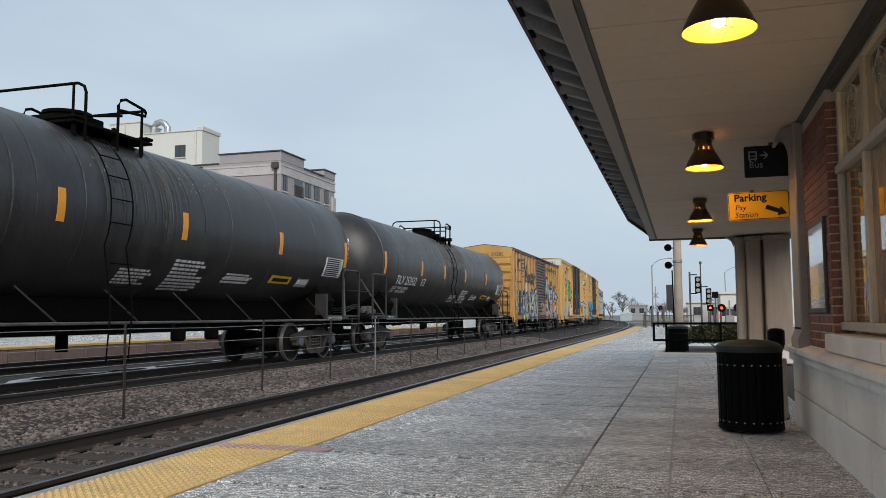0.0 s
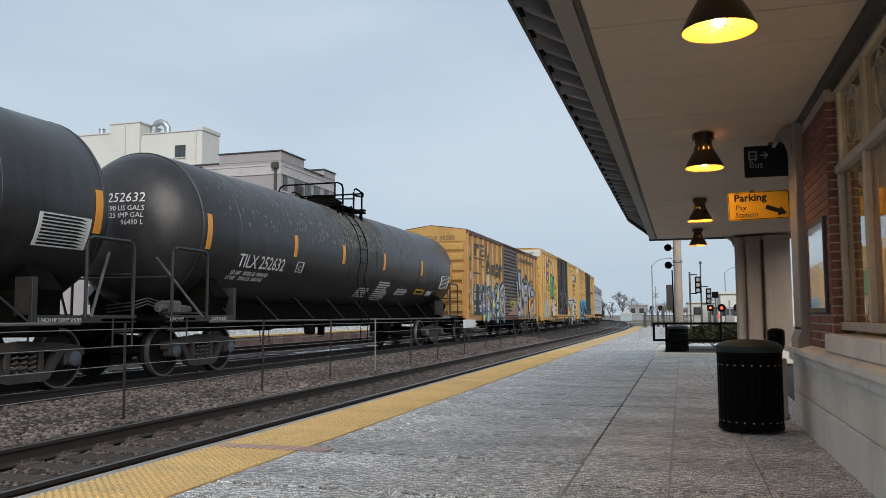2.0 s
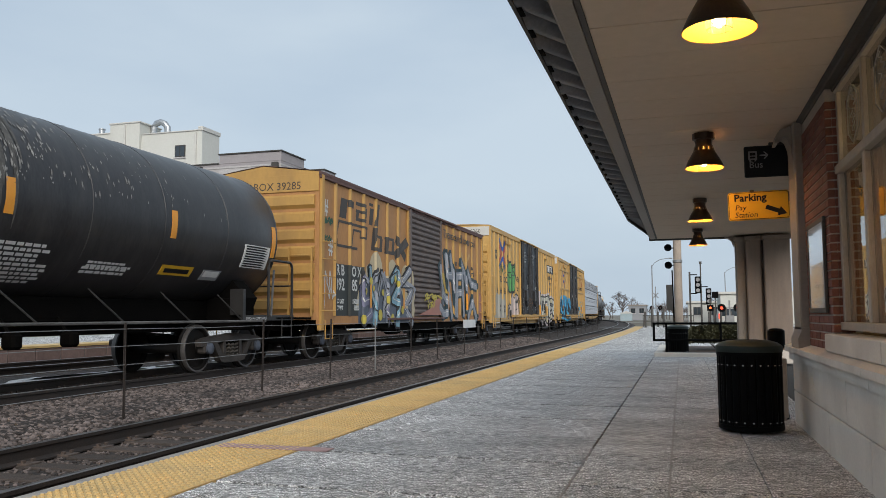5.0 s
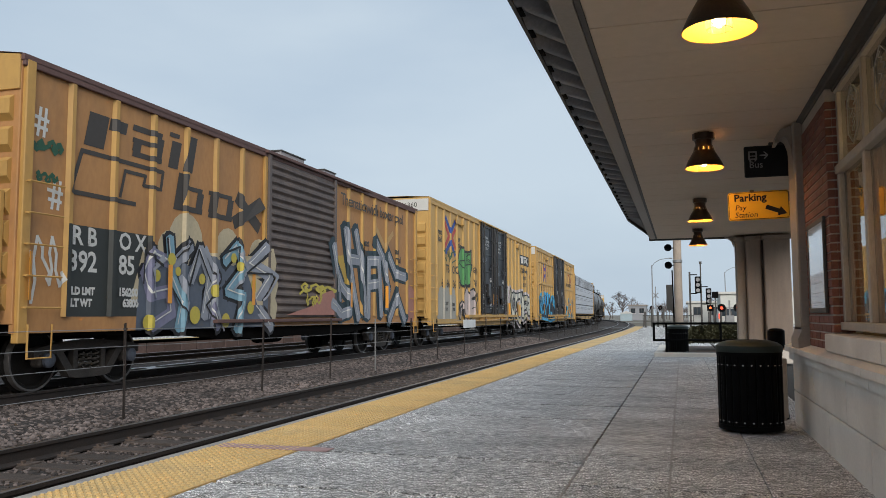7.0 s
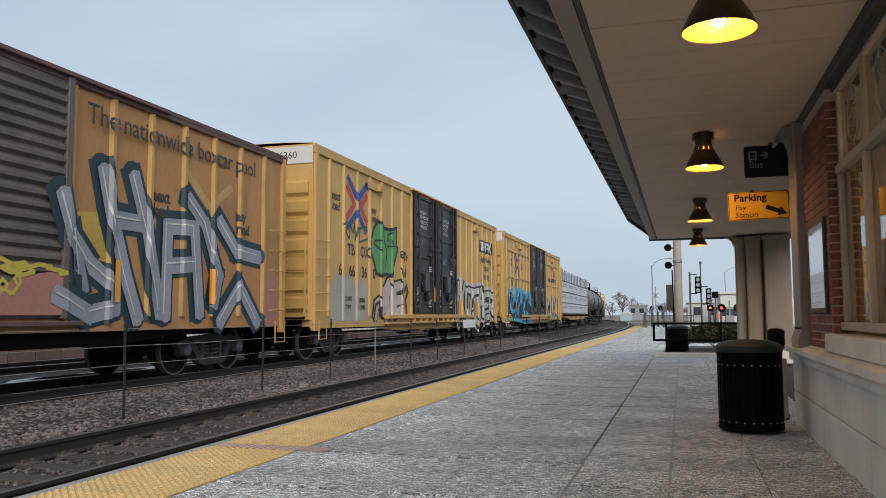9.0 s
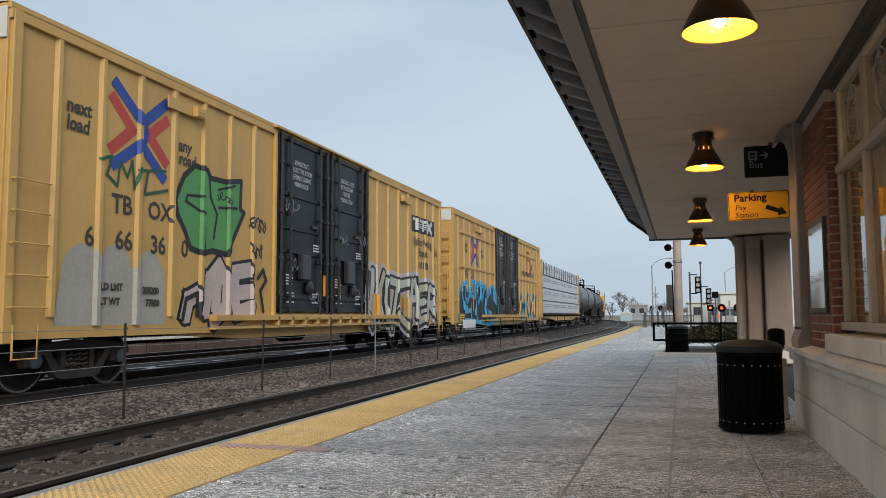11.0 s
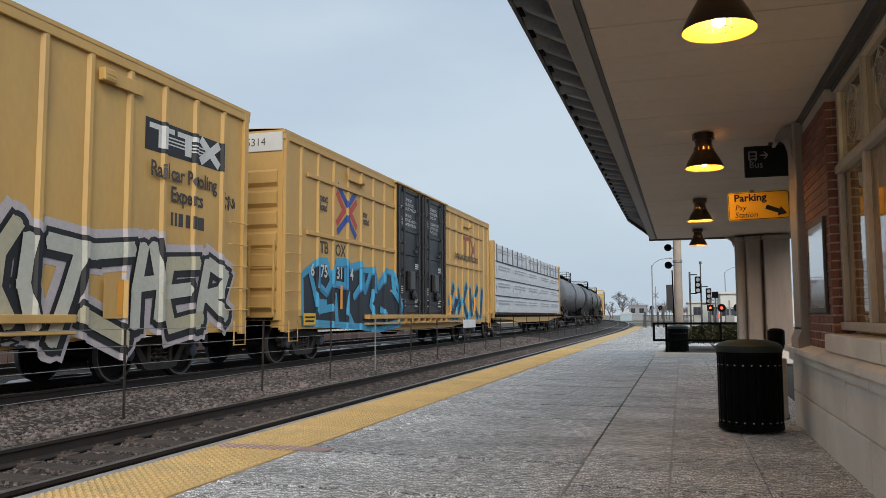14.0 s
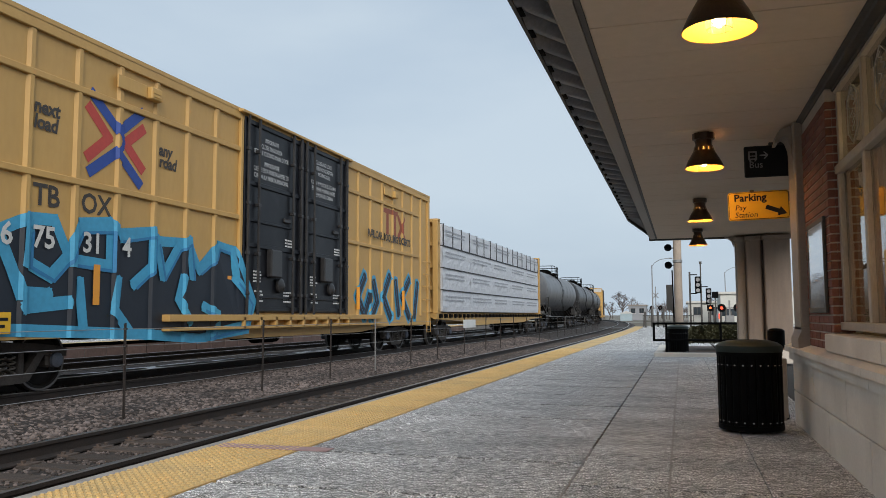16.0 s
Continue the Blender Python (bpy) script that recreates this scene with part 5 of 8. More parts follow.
def build_window():
    wn = thing("window_1", "wide timber station window with transom lights", "window", kind="structure")
    X = 1.2
    def bar(y0, y1, z0, z1, x0=X - .03, x1=X + .06, ma=M_winframe, name="window_frame", lab=""):
        part(name, Mesh().box(x0, x1, y0, y1, z0, z1, .006), ma, wn, lab)
    Y0, Y1 = -.6, 6.66
    bar(Y0, Y1, .95, 1.01, X - .05)
    bar(Y0, Y1, 2.77, 2.84)
    bar(Y0, Y1, 2.14, 2.205, X - .045)
    muls = [6.62 - k * .87 for k in range(8)]
    for k, y in enumerate(muls):
        bar(y - .035, y + .035, 1.01, 2.14)
        bar(y - .03, y + .03, 2.205, 2.77, X - .02)
        part("sash_stile", Mesh().box(X + .02, X + .07, y - .1, y - .04, 1.01, 2.14, .005), M_wood, wn, "varnished inner stile")
    for a, b in zip(muls[1:], muls):
        for z0, z1 in ((1.01, 2.14), (2.205, 2.77)):
            ob = part("pane", Mesh().box(X + .01, X + .016, a + .035, b - .035, z0, z1), M_glass, wn, "clear glass pane")
            ob.visible_shadow = False
        # leaded lozenge in the transom light
        yc, zc = (a + b) / 2, 2.50
        pts = [(X + .004, yc, zc + .21), (X + .004, yc - .16, zc + .12), (X + .004, yc - .16, zc - .12), (X + .004, yc, zc - .21), (X + .004, yc + .16, zc - .12), (X + .004, yc + .16, zc + .12), (X + .004, yc, zc + .21)]
        part("lozenge", Mesh().tube(pts, .0045, 5), M_greypaint, wn, "pale hexagonal outline on the glass")
        cur = Mesh()
        rr = random.Random(7)
        for q in range(5):
            p0 = Vector((X + .004, yc + rr.uniform(-.07, .07), zc - .13 + q * .06))
            cur.tube([p0 + Vector((0, .05 * math.sin(s * 1.1 + q), .012 * s)) for s in range(6)], .0035, 4)
        part("ornament", cur, M_greypaint, wn, "pale scroll ornament")
    for y1, y0 in ((6.76, 4.95), (4.94, 3.2), (3.19, 1.4)):
        part("sill_stone", Mesh().box(1.05, 1.28, y0, y1, .785, .92, .008), M_limestone, wn, "thick limestone sill block")
    # the waiting room behind the glass
    room = thing("waiting_room", "dim waiting room with panelled back wall", "room", kind="structure")
    part("back_wall", Mesh().box(4.9, 5.0, -1, 8.3, 0, 3.1), M_roomwall, room)
    part("room_floor", Mesh().box(1.5, 5, -1, 8.3, -.04, .0), M_wood, room)
    part("room_ceiling", Mesh().box(1.3, 5, -1, 8.3, 3.06, 3.12), M_soffit, room)
    part("end_wall", Mesh().box(1.35, 5, 8.2, 8.28, 0, 3.1), M_roomwall, room)
    part("end_wall", Mesh().box(1.35, 5, -1.1, -1.0, 0, 3.1), M_roomwall, room)
    part("dado", Mesh().box(1.3, 1.5, -1, 8.2, 0, .94), M_roomwall, room)
    for y in (1.2, 3.4, 5.6):
        part("wainscot_panel", Mesh().box(4.86, 4.9, y - .9, y + .9, .1, 1.2, .01), M_wood, room)
    for y in (2.5, 5.5):
        fx = thing("ceiling_light", "glowing pendant light in the waiting room", "light", "waiting room lights", (2.7, y, 2.62))
        part("globe", Mesh().lathe([(.02, -.16), (.12, -.12), (.17, 0), (.12, .12), (.03, .15)], 16, "z"), M_roomlamp, fx)
        part("stem", Mesh().lathe([(.012, .14), (.012, .44)], 8, "z"), M_darktrim, fx)
        lp = new("room_lamp", bpy.data.lights.new("room_lamp", "POINT"))
        lp.data.energy, lp.data.color, lp.data.shadow_soft_size = 9, (1.0, .72, .35), .2
        lp.location = (2.7, y, 2.3)


M_roomwall = mat("cream_room_wall", (0.42, 0.34, 0.2), 0.8, scale=1, fine=10, bump=0.05)
M_roomlamp = glow("pendant_glow", (1.0, .75, .35), 5)


def build_lamps():
    lamps = [(.22, 4.15), (.25, 8.1), (.31, 12.7), (.36, 17.2)]
    zt = CEIL_Z
    first = None
    for x, y in lamps:
        if first is None:
            lm = thing("ceiling_lamp", "bronze cone shade lamp glowing amber under the canopy", "lamp", "canopy lamps", (x, y, zt))
            part("canopy_cup", Mesh().lathe([(.07, -.005), (.105, -.01), (.105, -.07), (.085, -.075), (.08, -.12), (.094, -.15), (.05, -.152)], 10, "z"), M_lampshade, lm, "octagonal ceiling cup")
            # collar with open slots
            c = Mesh()
            n = 12
            for k in range(n):
                a0, a1 = 2 * math.pi * k / n, 2 * math.pi * (k + .8) / n
                ring = [[(r * math.cos(a), r * math.sin(a), z) for r, z in ((.092, -.15), (.1, -.182), (.096, -.182), (.088, -.15))] for a in (a0, a1)]
                c.rings(ring)
            part("collar", c, M_lampshade, lm, "slotted collar")
            outer = [(.098, -.18), (.102, -.187), (.15, -.27), (.184, -.345), (.184, -.352)]
            inner = [(.18, -.352), (.145, -.27), (.1, -.192), (.097, -.182)]
            sh = Mesh()
            n = 40
            sh.rings([[(r * math.cos(2 * math.pi * k / n), r * math.sin(2 * math.pi * k / n), z) for k in range(n)] for r, z in outer], False)
            part("shade", sh, M_lampshade, lm, "dark bronze cone shade")
            si = Mesh()
            si.rings([[(r * math.cos(2 * math.pi * k / n), r * math.sin(2 * math.pi * k / n), z) for k in range(n)] for r, z in [(.184, -.352)] + inner], False)
            part("shade_lining", si, M_lampin, lm, "yellow enamel lining")
            part("bulb", Mesh().lathe([(.01, -.33), (.026, -.32), (.034, -.295), (.026, -.265), (.015, -.245)], 16, "z"), M_bulb, lm, "glowing amber bulb")
            g = Mesh()
            for k in range(6):
                a = math.pi * k / 3
                g.tube([(.05 * math.cos(a), .05 * math.sin(a), -.2), (.068 * math.cos(a), .068 * math.sin(a), -.28), (.062 * math.cos(a), .062 * math.sin(a), -.345)], .003, 4)
            g.tube([(.062 * math.cos(math.pi * k / 6), .062 * math.sin(math.pi * k / 6), -.345) for k in range(13)], .003, 4)
            split("cage_wire", g, M_lampshade, lm, "thin wire cage")
            first = lm
        else:
            copy_thing(first, Matrix.Translation((x, y, zt)))


def build_signs():
    s = thing("bus_sign", "black hanging sign with bus symbol and arrow", "sign", "", (0, 8.68, 0))
    part("panel", Mesh().box(.66, 1.13, -.02, .02, 2.475, 2.80, .012), M_signblack, s)
    part("lettering", letters("Bus", .098, width=.95), M_greypaint, s, "grey lettering", at=on_y(.705, -.0215, 2.572))
    i = Mesh().box(.70, .785, -.025, -.0212, 2.655, 2.67).box(.70, .715, -.025, -.0212, 2.655, 2.745).box(.77, .785, -.025, -.0212, 2.655, 2.745).box(.70, .785, -.025, -.0212, 2.73, 2.745).box(.715, .77, -.025, -.0212, 2.69, 2.70).box(.71, .725, -.025, -.0212, 2.64, 2.655).box(.76, .775, -.025, -.0212, 2.64, 2.655)
    part("bus_symbol", i, M_greypaint, s, "grey bus symbol")
    a = Mesh().box(.81, .875, -.025, -.0212, 2.69, 2.705).extrude([(.845, 2.735), (.86, 2.735), (.895, 2.6975), (.86, 2.66), (.845, 2.66), (.88, 2.6975)], "y", -.025, -.0212)
    part("arrow", a, M_greypaint, s, "grey arrow")
    part("hanger", Mesh().box(.9, 1.08, -.015, .015, 2.80, 2.83, .004), M_darktrim, s)
    p = thing("parking_sign", "yellow sign reading Parking Pay Station with arrow", "sign", "", Matrix.Translation((0, 8.62, 0)) @ pose(.78, 0, 2.175, 0, -1.2, 0) @ pose(-.78, 0, -2.175))
    r, q = .03, []
    for cx, cz, a0 in ((.485 + r, 2.03 + r, 180), (1.07 - r, 2.03 + r, 270), (1.07 - r, 2.32 - r, 0), (.485 + r, 2.32 - r, 90)):
        q += [(cx + r * math.cos(radians(a0 + t)), cz + r * math.sin(radians(a0 + t))) for t in (0, 30, 60, 90)]
    part("panel", Mesh().extrude(q, "y", -.012, .012), M_signyellow, p)
    b = Mesh().tube([(.78 + (x - .78) * .97, -.0125, 2.175 + (z - 2.175) * .94) for x, z in q + q[:1]], .003, 4)
    part("border", b, M_signblack, p, "thin black border")
    part("lettering", letters("Parking", .105, bold=.0028), M_signblack, p, "bold black lettering", at=on_y(.545, -.0135, 2.225))
    part("lettering", letters("Pay", .078, shear=.2), M_signblack, p, at=on_y(.55, -.0135, 2.135))
    part("lettering", letters("Station", .078, shear=.2), M_signblack, p, at=on_y(.545, -.0135, 2.06))
    ar = [(-.1, .022), (.03, .022), (.03, .05), (.11, 0), (.03, -.05), (.03, -.022), (-.1, -.022)]
    c_, s_ = math.cos(radians(-22)), math.sin(radians(-22))
    part("arrow", Mesh().extrude([(.94 + x * c_ - z * s_, 2.12 + x * s_ + z * c_) for x, z in ar], "y", -.017, -.0122), M_signblack, p, "black arrow")
    split("clamp", Mesh().box(.70, .74, -.02, .02, 2.315, 2.335, .004).box(1.06, 1.1, -.02, .02, 2.2, 2.3, .004), M_darktrim, p)


def build_can(name, label, x, y, s=1.0):
    c = thing(name, label, "litter bin", "litter bins", (x, y, 0))
    c.scale = (s * .97, s * .97, s * .885)
    part("liner", Mesh().lathe([(.265, .04), (.27, .8)], 24, "z"), M_black, c)
    slat = Mesh().extrude([(.272, -.032), (.285, -.034), (.292, -.02), (.292, .02), (.285, .034), (.272, .032)], "z", .05, .80).make("slat")
    slat.materials.append(M_black)
    for k in range(24):
        part("slat", slat, None, c, at=pose(0, 0, 0, 0, 0, 15 * k))
    for z in (.03, .78):
        part("band", Mesh().lathe([(.27, z), (.296, z), (.298, z + .02), (.296, z + .05), (.27, z + .05)], 32, "z"), M_black, c, "black steel band")
    rv = Mesh().lathe([(.006, 0), (.006, .004), (.003, .006)], 8, "x").make("rivet", 40)
    rv.materials.append(M_white)
    for z in (.115, .69):
        for k in range(24):
            part("rivet", rv, None, c, at=pose(0, 0, z, 0, 0, 15 * k) @ Matrix.Translation((.291, 0, 0)))
    part("lid", Mesh().lathe([(.30, .82), (.305, .85), (.30, .885), (.26, .915), (.2, .935), (.1, .945), (.095, .93), (.01, .93)], 36, "z"), M_green, c, "dark green domed lid")
    return c


def build_pier(x0, x1, y0, y1, ma):
    p = thing("canopy_pier", "tall painted timber pier holding the canopy", "pier", "canopy piers")
    part("shaft", Mesh().box(x0, x1, y0, y1, .3, CEIL_Z - .02, .02), ma, p)
    part("plinth", Mesh().box(x0 - .03, x1 + .03, y0 - .03, y1 + .03, 0, .3, .02), M_limestone, p, "stone plinth")
    part("capital", Mesh().box(x0 - .03, x1 + .03, y0 - .03, y1 + .03, CEIL_Z - .14, CEIL_Z - .04, .015), ma, p)
    return p


build_canopy()
WALL = build_wall()
build_window()
build_lamps()
build_signs()
build_can("litter_bin", "black slatted steel litter bin with dark green lid", .585, 7.95)
# pier paint with the amber lamplight mixed into its colour
M_pier = mat("pier_paint_lamp_tint", (0.3, 0.235, 0.19), 0.6, col2=(0.22, 0.175, 0.145), scale=3, fine=40, stretch=(3, 3, .5))
build_pier(1.19, 1.40, 19.0, 19.3, M_trim)
build_pier(1.405, 1.72, 18.85, 19.2, M_pier)
build_pier(1.76, 2.3, 18.7, 19.15, M_pier)
# added backing piece that fills the dark gap between two piers
build_pier(1.70, 1.80, 18.95, 19.25, M_trim)
part("gusset", Mesh().extrude([(1.17, CEIL_Z - .03), (.98, CEIL_Z - .03), (1.06, CEIL_Z - .06), (1.13, CEIL_Z - .13), (1.17, CEIL_Z - .25)], "y", 19.05, 19.25), M_trim, bpy.data.objects["canopy_pier"])
u = thing("ash_post", "black iron post with round cap beside the bin", "post", "", (.93, 8.95, 0))
part("shaft", Mesh().lathe([(.1, 0), (.1, .05), (.06, .08), (.05, .7), (.085, .74), (.085, .9), (.06, .92), (.02, .925)], 16, "z"), M_black, u)
d = thing("downspout", "pale square downspout beside the stone base", "downspout", "", (0, 0, 0))
part("pipe", Mesh().box(.965, 1.01, 8.83, 8.88, .02, .62, .006), M_winframe, d)
part("shoe", Mesh().box(.90, .99, 8.8, 8.9, 0, .04, .006), M_winframe, d)

# ---- fence between the tracks ----
def build_fence():
    f = thing("track_fence", "low wire fence on dark steel posts between the tracks", "fence")
    ys = [9.11, 12.79, 15.66, 18.25, 20.92, 23.41, 26.58, 29.71, 32.28, 35.05, 38.15, 41.64]
    y = 41.64
    while y < 75:
        y += 3.2
        ys.append(y)
    rng = random.Random(9)
    for k, y in enumerate(ys):
        z0 = -.36 if k == 0 else -.25
        m = Mesh().box(-.016, .016, -.006, .006, z0, 1.0 + rng.uniform(-.03, .02), .002).box(-.006, .006, -.028, 0, z0, .98, .002)
        for z in (.11, .43, .68, .91):
            m.box(-.026, .026, -.012, .012, z - .012, z + .012)
        part("post", m, M_rail if k != 3 else M_galv, f, "galvanised post" if k == 3 else "", at=pose(-7.2 + shift(y), y, 0, rng.uniform(-1, 1), rng.uniform(-1.2, 1.2), 0))
    for z in (.11, .43, .68, .91):
        pts = []
        for a, b in zip([-8] + ys, ys):
            for t in (0, .5):
                y = a + (b - a) * t
                pts.append((-7.2 + shift(y), y, z - (.012 if t else 0)))
        part("wire", Mesh().tube(pts, .005, 5), M_galv, f, "thin steel wire")
    part("plate", Mesh().box(-7.16, -7.15, 26.3, 27.95, .65, .93, .002), M_white, f, "small white plate")


M_galv = mat("galvanised_steel", (0.3, 0.3, 0.3), 0.5, metal=.4)
build_fence()

# ---- buildings across the tracks ----
M_taupe = mat("taupe_brick_facade", (0.34, 0.315, 0.325), 0.9, col2=(0.29, 0.27, 0.28), scale=.6, fine=9, bump=.1)
M_taupe2 = mat("pale_stone_band", (0.5, 0.48, 0.48), 0.85, scale=1, fine=9)
M_beige = mat("beige_render", (0.6, 0.6, 0.56), 0.9, col2=(0.54, 0.54, 0.5), scale=.4, fine=5, bump=.05)
M_darkglass = mat("dark_window_glass", (0.035, 0.045, 0.055), 0.12, col2=(0.02, 0.028, 0.035), scale=.6, spec=.8, bump=0)
M_duct = mat("duct_metal", (0.5, 0.52, 0.54), 0.4, metal=.7)


def building_window(parent, face, u, z, w, h, at):
    """face 'x': on a wall facing +x; 'y': on a wall facing -y."""
    if face == "x":
        fr = Mesh().box(at - .05, at + .04, u - w / 2, u + w / 2, z, z + h, .02)
        gl = Mesh().box(at + .03, at + .055, u - w / 2 + .09, u - .04, z + .1, z + h - .1).box(at + .03, at + .055, u + .04, u + w / 2 - .09, z + .1, z + h - .1)
        sl = Mesh().box(at, at + .12, u - w / 2 - .1, u + w / 2 + .1, z - .14, z, .02)
    else:
        fr = Mesh().box(u - w / 2, u + w / 2, at - .04, at + .05, z, z + h, .02)
        gl = Mesh().box(u - w / 2 + .09, u - .04, at - .055, at - .03, z + .1, z + h - .1).box(u + .04, u + w / 2 - .09, at - .055, at - .03, z + .1, z + h - .1)
        sl = Mesh().box(u - w / 2 - .1, u + w / 2 + .1, at - .12, at, z - .14, z, .02)
    win = part("window", fr, M_darktrim, parent)
    part("pane", gl, M_darkglass, win, "dark glass panes")
    part("window_sill", sl, M_taupe2, win)


def build_apartments():
    b = thing("apartment_building", "four storey taupe brick apartment building with pale bands", "building", "", (0, 0, 0))
    x0, y0 = -32.3, 60.0
    part("wall", Mesh().box(-62, x0, y0, 70.9, -.35, 14.3), M_taupe, b)
    part("parapet", Mesh().box(-38.3, x0 + .02, y0 - .02, 64.3, 14.3, 15.1, .03), M_taupe, b)
    part("parapet", Mesh().box(x0 - 2.6, x0 + .05, 68.4, 70.95, 14.3, 14.95, .03), M_taupe, b)
    for z0, z1, d in ((13.9, 14.05, .08), (13.15, 13.3, .08), (13.3, 13.9, .03), (10.9, 11.1, .06), (7.7, 7.9, .06)):
        part("stone_band", Mesh().box(-62, x0 + d, y0 - d, 70.9 + d, z0, z1), M_taupe2 if z1 - z0 < .3 else M_taupe2, b)
    part("coping", Mesh().box(-38.35, x0 + .12, y0 - .12, 64.4, 15.1, 15.22, .02), M_darktrim, b)
    part("coping", Mesh().box(-62, -38.3, y0 - .1, y0 + .3, 14.3, 14.42, .02), M_darktrim, b)
    part("coping", Mesh().box(x0 - .3, x0 + .1, 64.3, 68.4, 14.3, 14.42, .02), M_darktrim, b)
    part("coping", Mesh().box(x0 - 2.7, x0 + .14, 68.3, 71.05, 14.95, 15.07, .02), M_darktrim, b)
    part("corner_quoin", Mesh().box(x0 - .3, x0 + .14, 70.2, 71.05, 11.2, 12.6, .05), M_taupe2, b)
    for fl in range(4):
        z = 11.75 - fl * 3.2
        for y, w in ((60.75, .8), (65.15, 1.1), (66.95, 1.1), (69.05, .9)):
            building_window(b, "x", y, z, w, 1.4, x0)
        for x in (-36.5, -43, -47, -51, -56):
            if fl > 0:
                building_window(b, "y", x, z, 1.2, 1.75, y0)
        # balcony with its rail; a flat dark panel stands for the shaded recess
        bal = part("balcony", Mesh().box(x0 - .02, x0 + .03, 62.5, 64.0, z - .1, z + 1.5), M_darkglass, b, "dark panel for a shaded balcony recess")
        part("balcony_rail", Mesh().box(x0 + .1, x0 + .14, 62.4, 64.1, z + .75, z + .82).box(x0 + .1, x0 + .14, 62.4, 64.1, z - .1, z - .02), M_darktrim, bal)
        for k in range(12):
            part("baluster", Mesh().box(x0 + .105, x0 + .135, 62.42 + k * .15, 62.45 + k * .15, z - .02, z + .75), M_darktrim, bal)
    for x in (-40.15, -32.75):
        part("downspout", Mesh().box(x - .1, x + .1, y0 - .22, y0 - .02, -.3, 13.6, .02).box(x - .28, x + .28, y0 - .4, y0 - .01, 13.6, 14.15, .05), M_darktrim, b, "dark downspout with rain head")
    part("wall_lamp", Mesh().lathe([(.02, -.1), (.12, -.06), (.12, .06), (.02, .1)], 10, "y", (-43.0, y0 - .1, 13.2)), M_white, b)


def build_tower():
    t = thing("stair_tower", "beige rendered rooftop tower on the apartment building", "building", "", (0, 0, 0))
    y = 66.0
    part("wall", Mesh().box(-51.0, -44.07, y, y + 3, 14.2, 19.1), M_beige, t)
    part("wall", Mesh().box(-54.5, -51.02, y - .3, y + 3, 14.2, 20.3), M_beige, t)
    part("wall", Mesh().box(-62, -54.52, y + .4, y + 3, 14.2, 19.6), M_beige, t)
    part("coping", Mesh().box(-54.6, -50.9, y - .4, y + 3.1, 20.3, 20.46, .03), M_whitebody, t)
    part("coping", Mesh().box(-50.88, -44.5, y - .1, y + .4, 19.1, 19.22, .03), M_whitebody, t)
    part("coping", Mesh().box(-44.47, -43.97, y - .1, y + 3.1, 19.1, 19.5, .03), M_whitebody, t)
    part("coping", Mesh().box(-62, -54.6, y + .3, y + .8, 19.6, 19.74, .03), M_whitebody, t)
    for u, yy, zz in ((-52.7, y - .45, 20.2), (-44.75, y - .15, 19.0)):
        part("downspout", Mesh().box(u - .1, u + .1, yy, yy + .14, 14.3, zz, .02), M_whitebody, t)
    building_window(t, "y", -46.5, 16.6, 1.2, 1.2, y)
    for u, r in ((-53.6, .5), (-49.9, .8)):
        d = Mesh()
        d.tube([(u - r, y + 1.5, 19.3), (u - r, y + 1.5, 20.3), (u - r * .6, y + 1.5, 20.6), (u, y + 1.5, 20.7), (u + r * .6, y + 1.5, 20.5), (u + r, y + 1.5, 20.1), (u + r * 1.1, y + 1.5, 19.0)], .32, 10)
        part("roof_duct", d, M_duct, t, "silver bent roof duct")
    part("roof_vent", Mesh().lathe([(.3, 19.4), (.3, 20.4), (.35, 20.4), (.35, 20.5), (.02, 20.55)], 12, "z", (-57, y + 1.5, 0)), M_duct, t)


build_apartments()
build_tower()

# ---- planter, poles and street beyond the platform ----
M_leaf = mat("evergreen_shrub", (0.095, 0.09, 0.042), 0.8, col2=(0.04, 0.042, 0.02), scale=3, fine=20, bump=0)
M_twig = mat("bare_twig", (0.13, 0.1, 0.085), 0.9, col2=(0.08, 0.065, 0.055))
M_soil = mat("mulch", (0.07, 0.05, 0.038), 0.95, fine=30, bump=.6)
M_concrete = mat("pole_concrete", (0.46, 0.37, 0.29), 0.85, col2=(0.28, 0.24, 0.21), scale=3, fine=40)
M_redlight = glow("red_signal", (1.0, .05, .02), 2.2)
M_orangelight = glow("amber_signal", (1.0, .09, .02), 2.2)


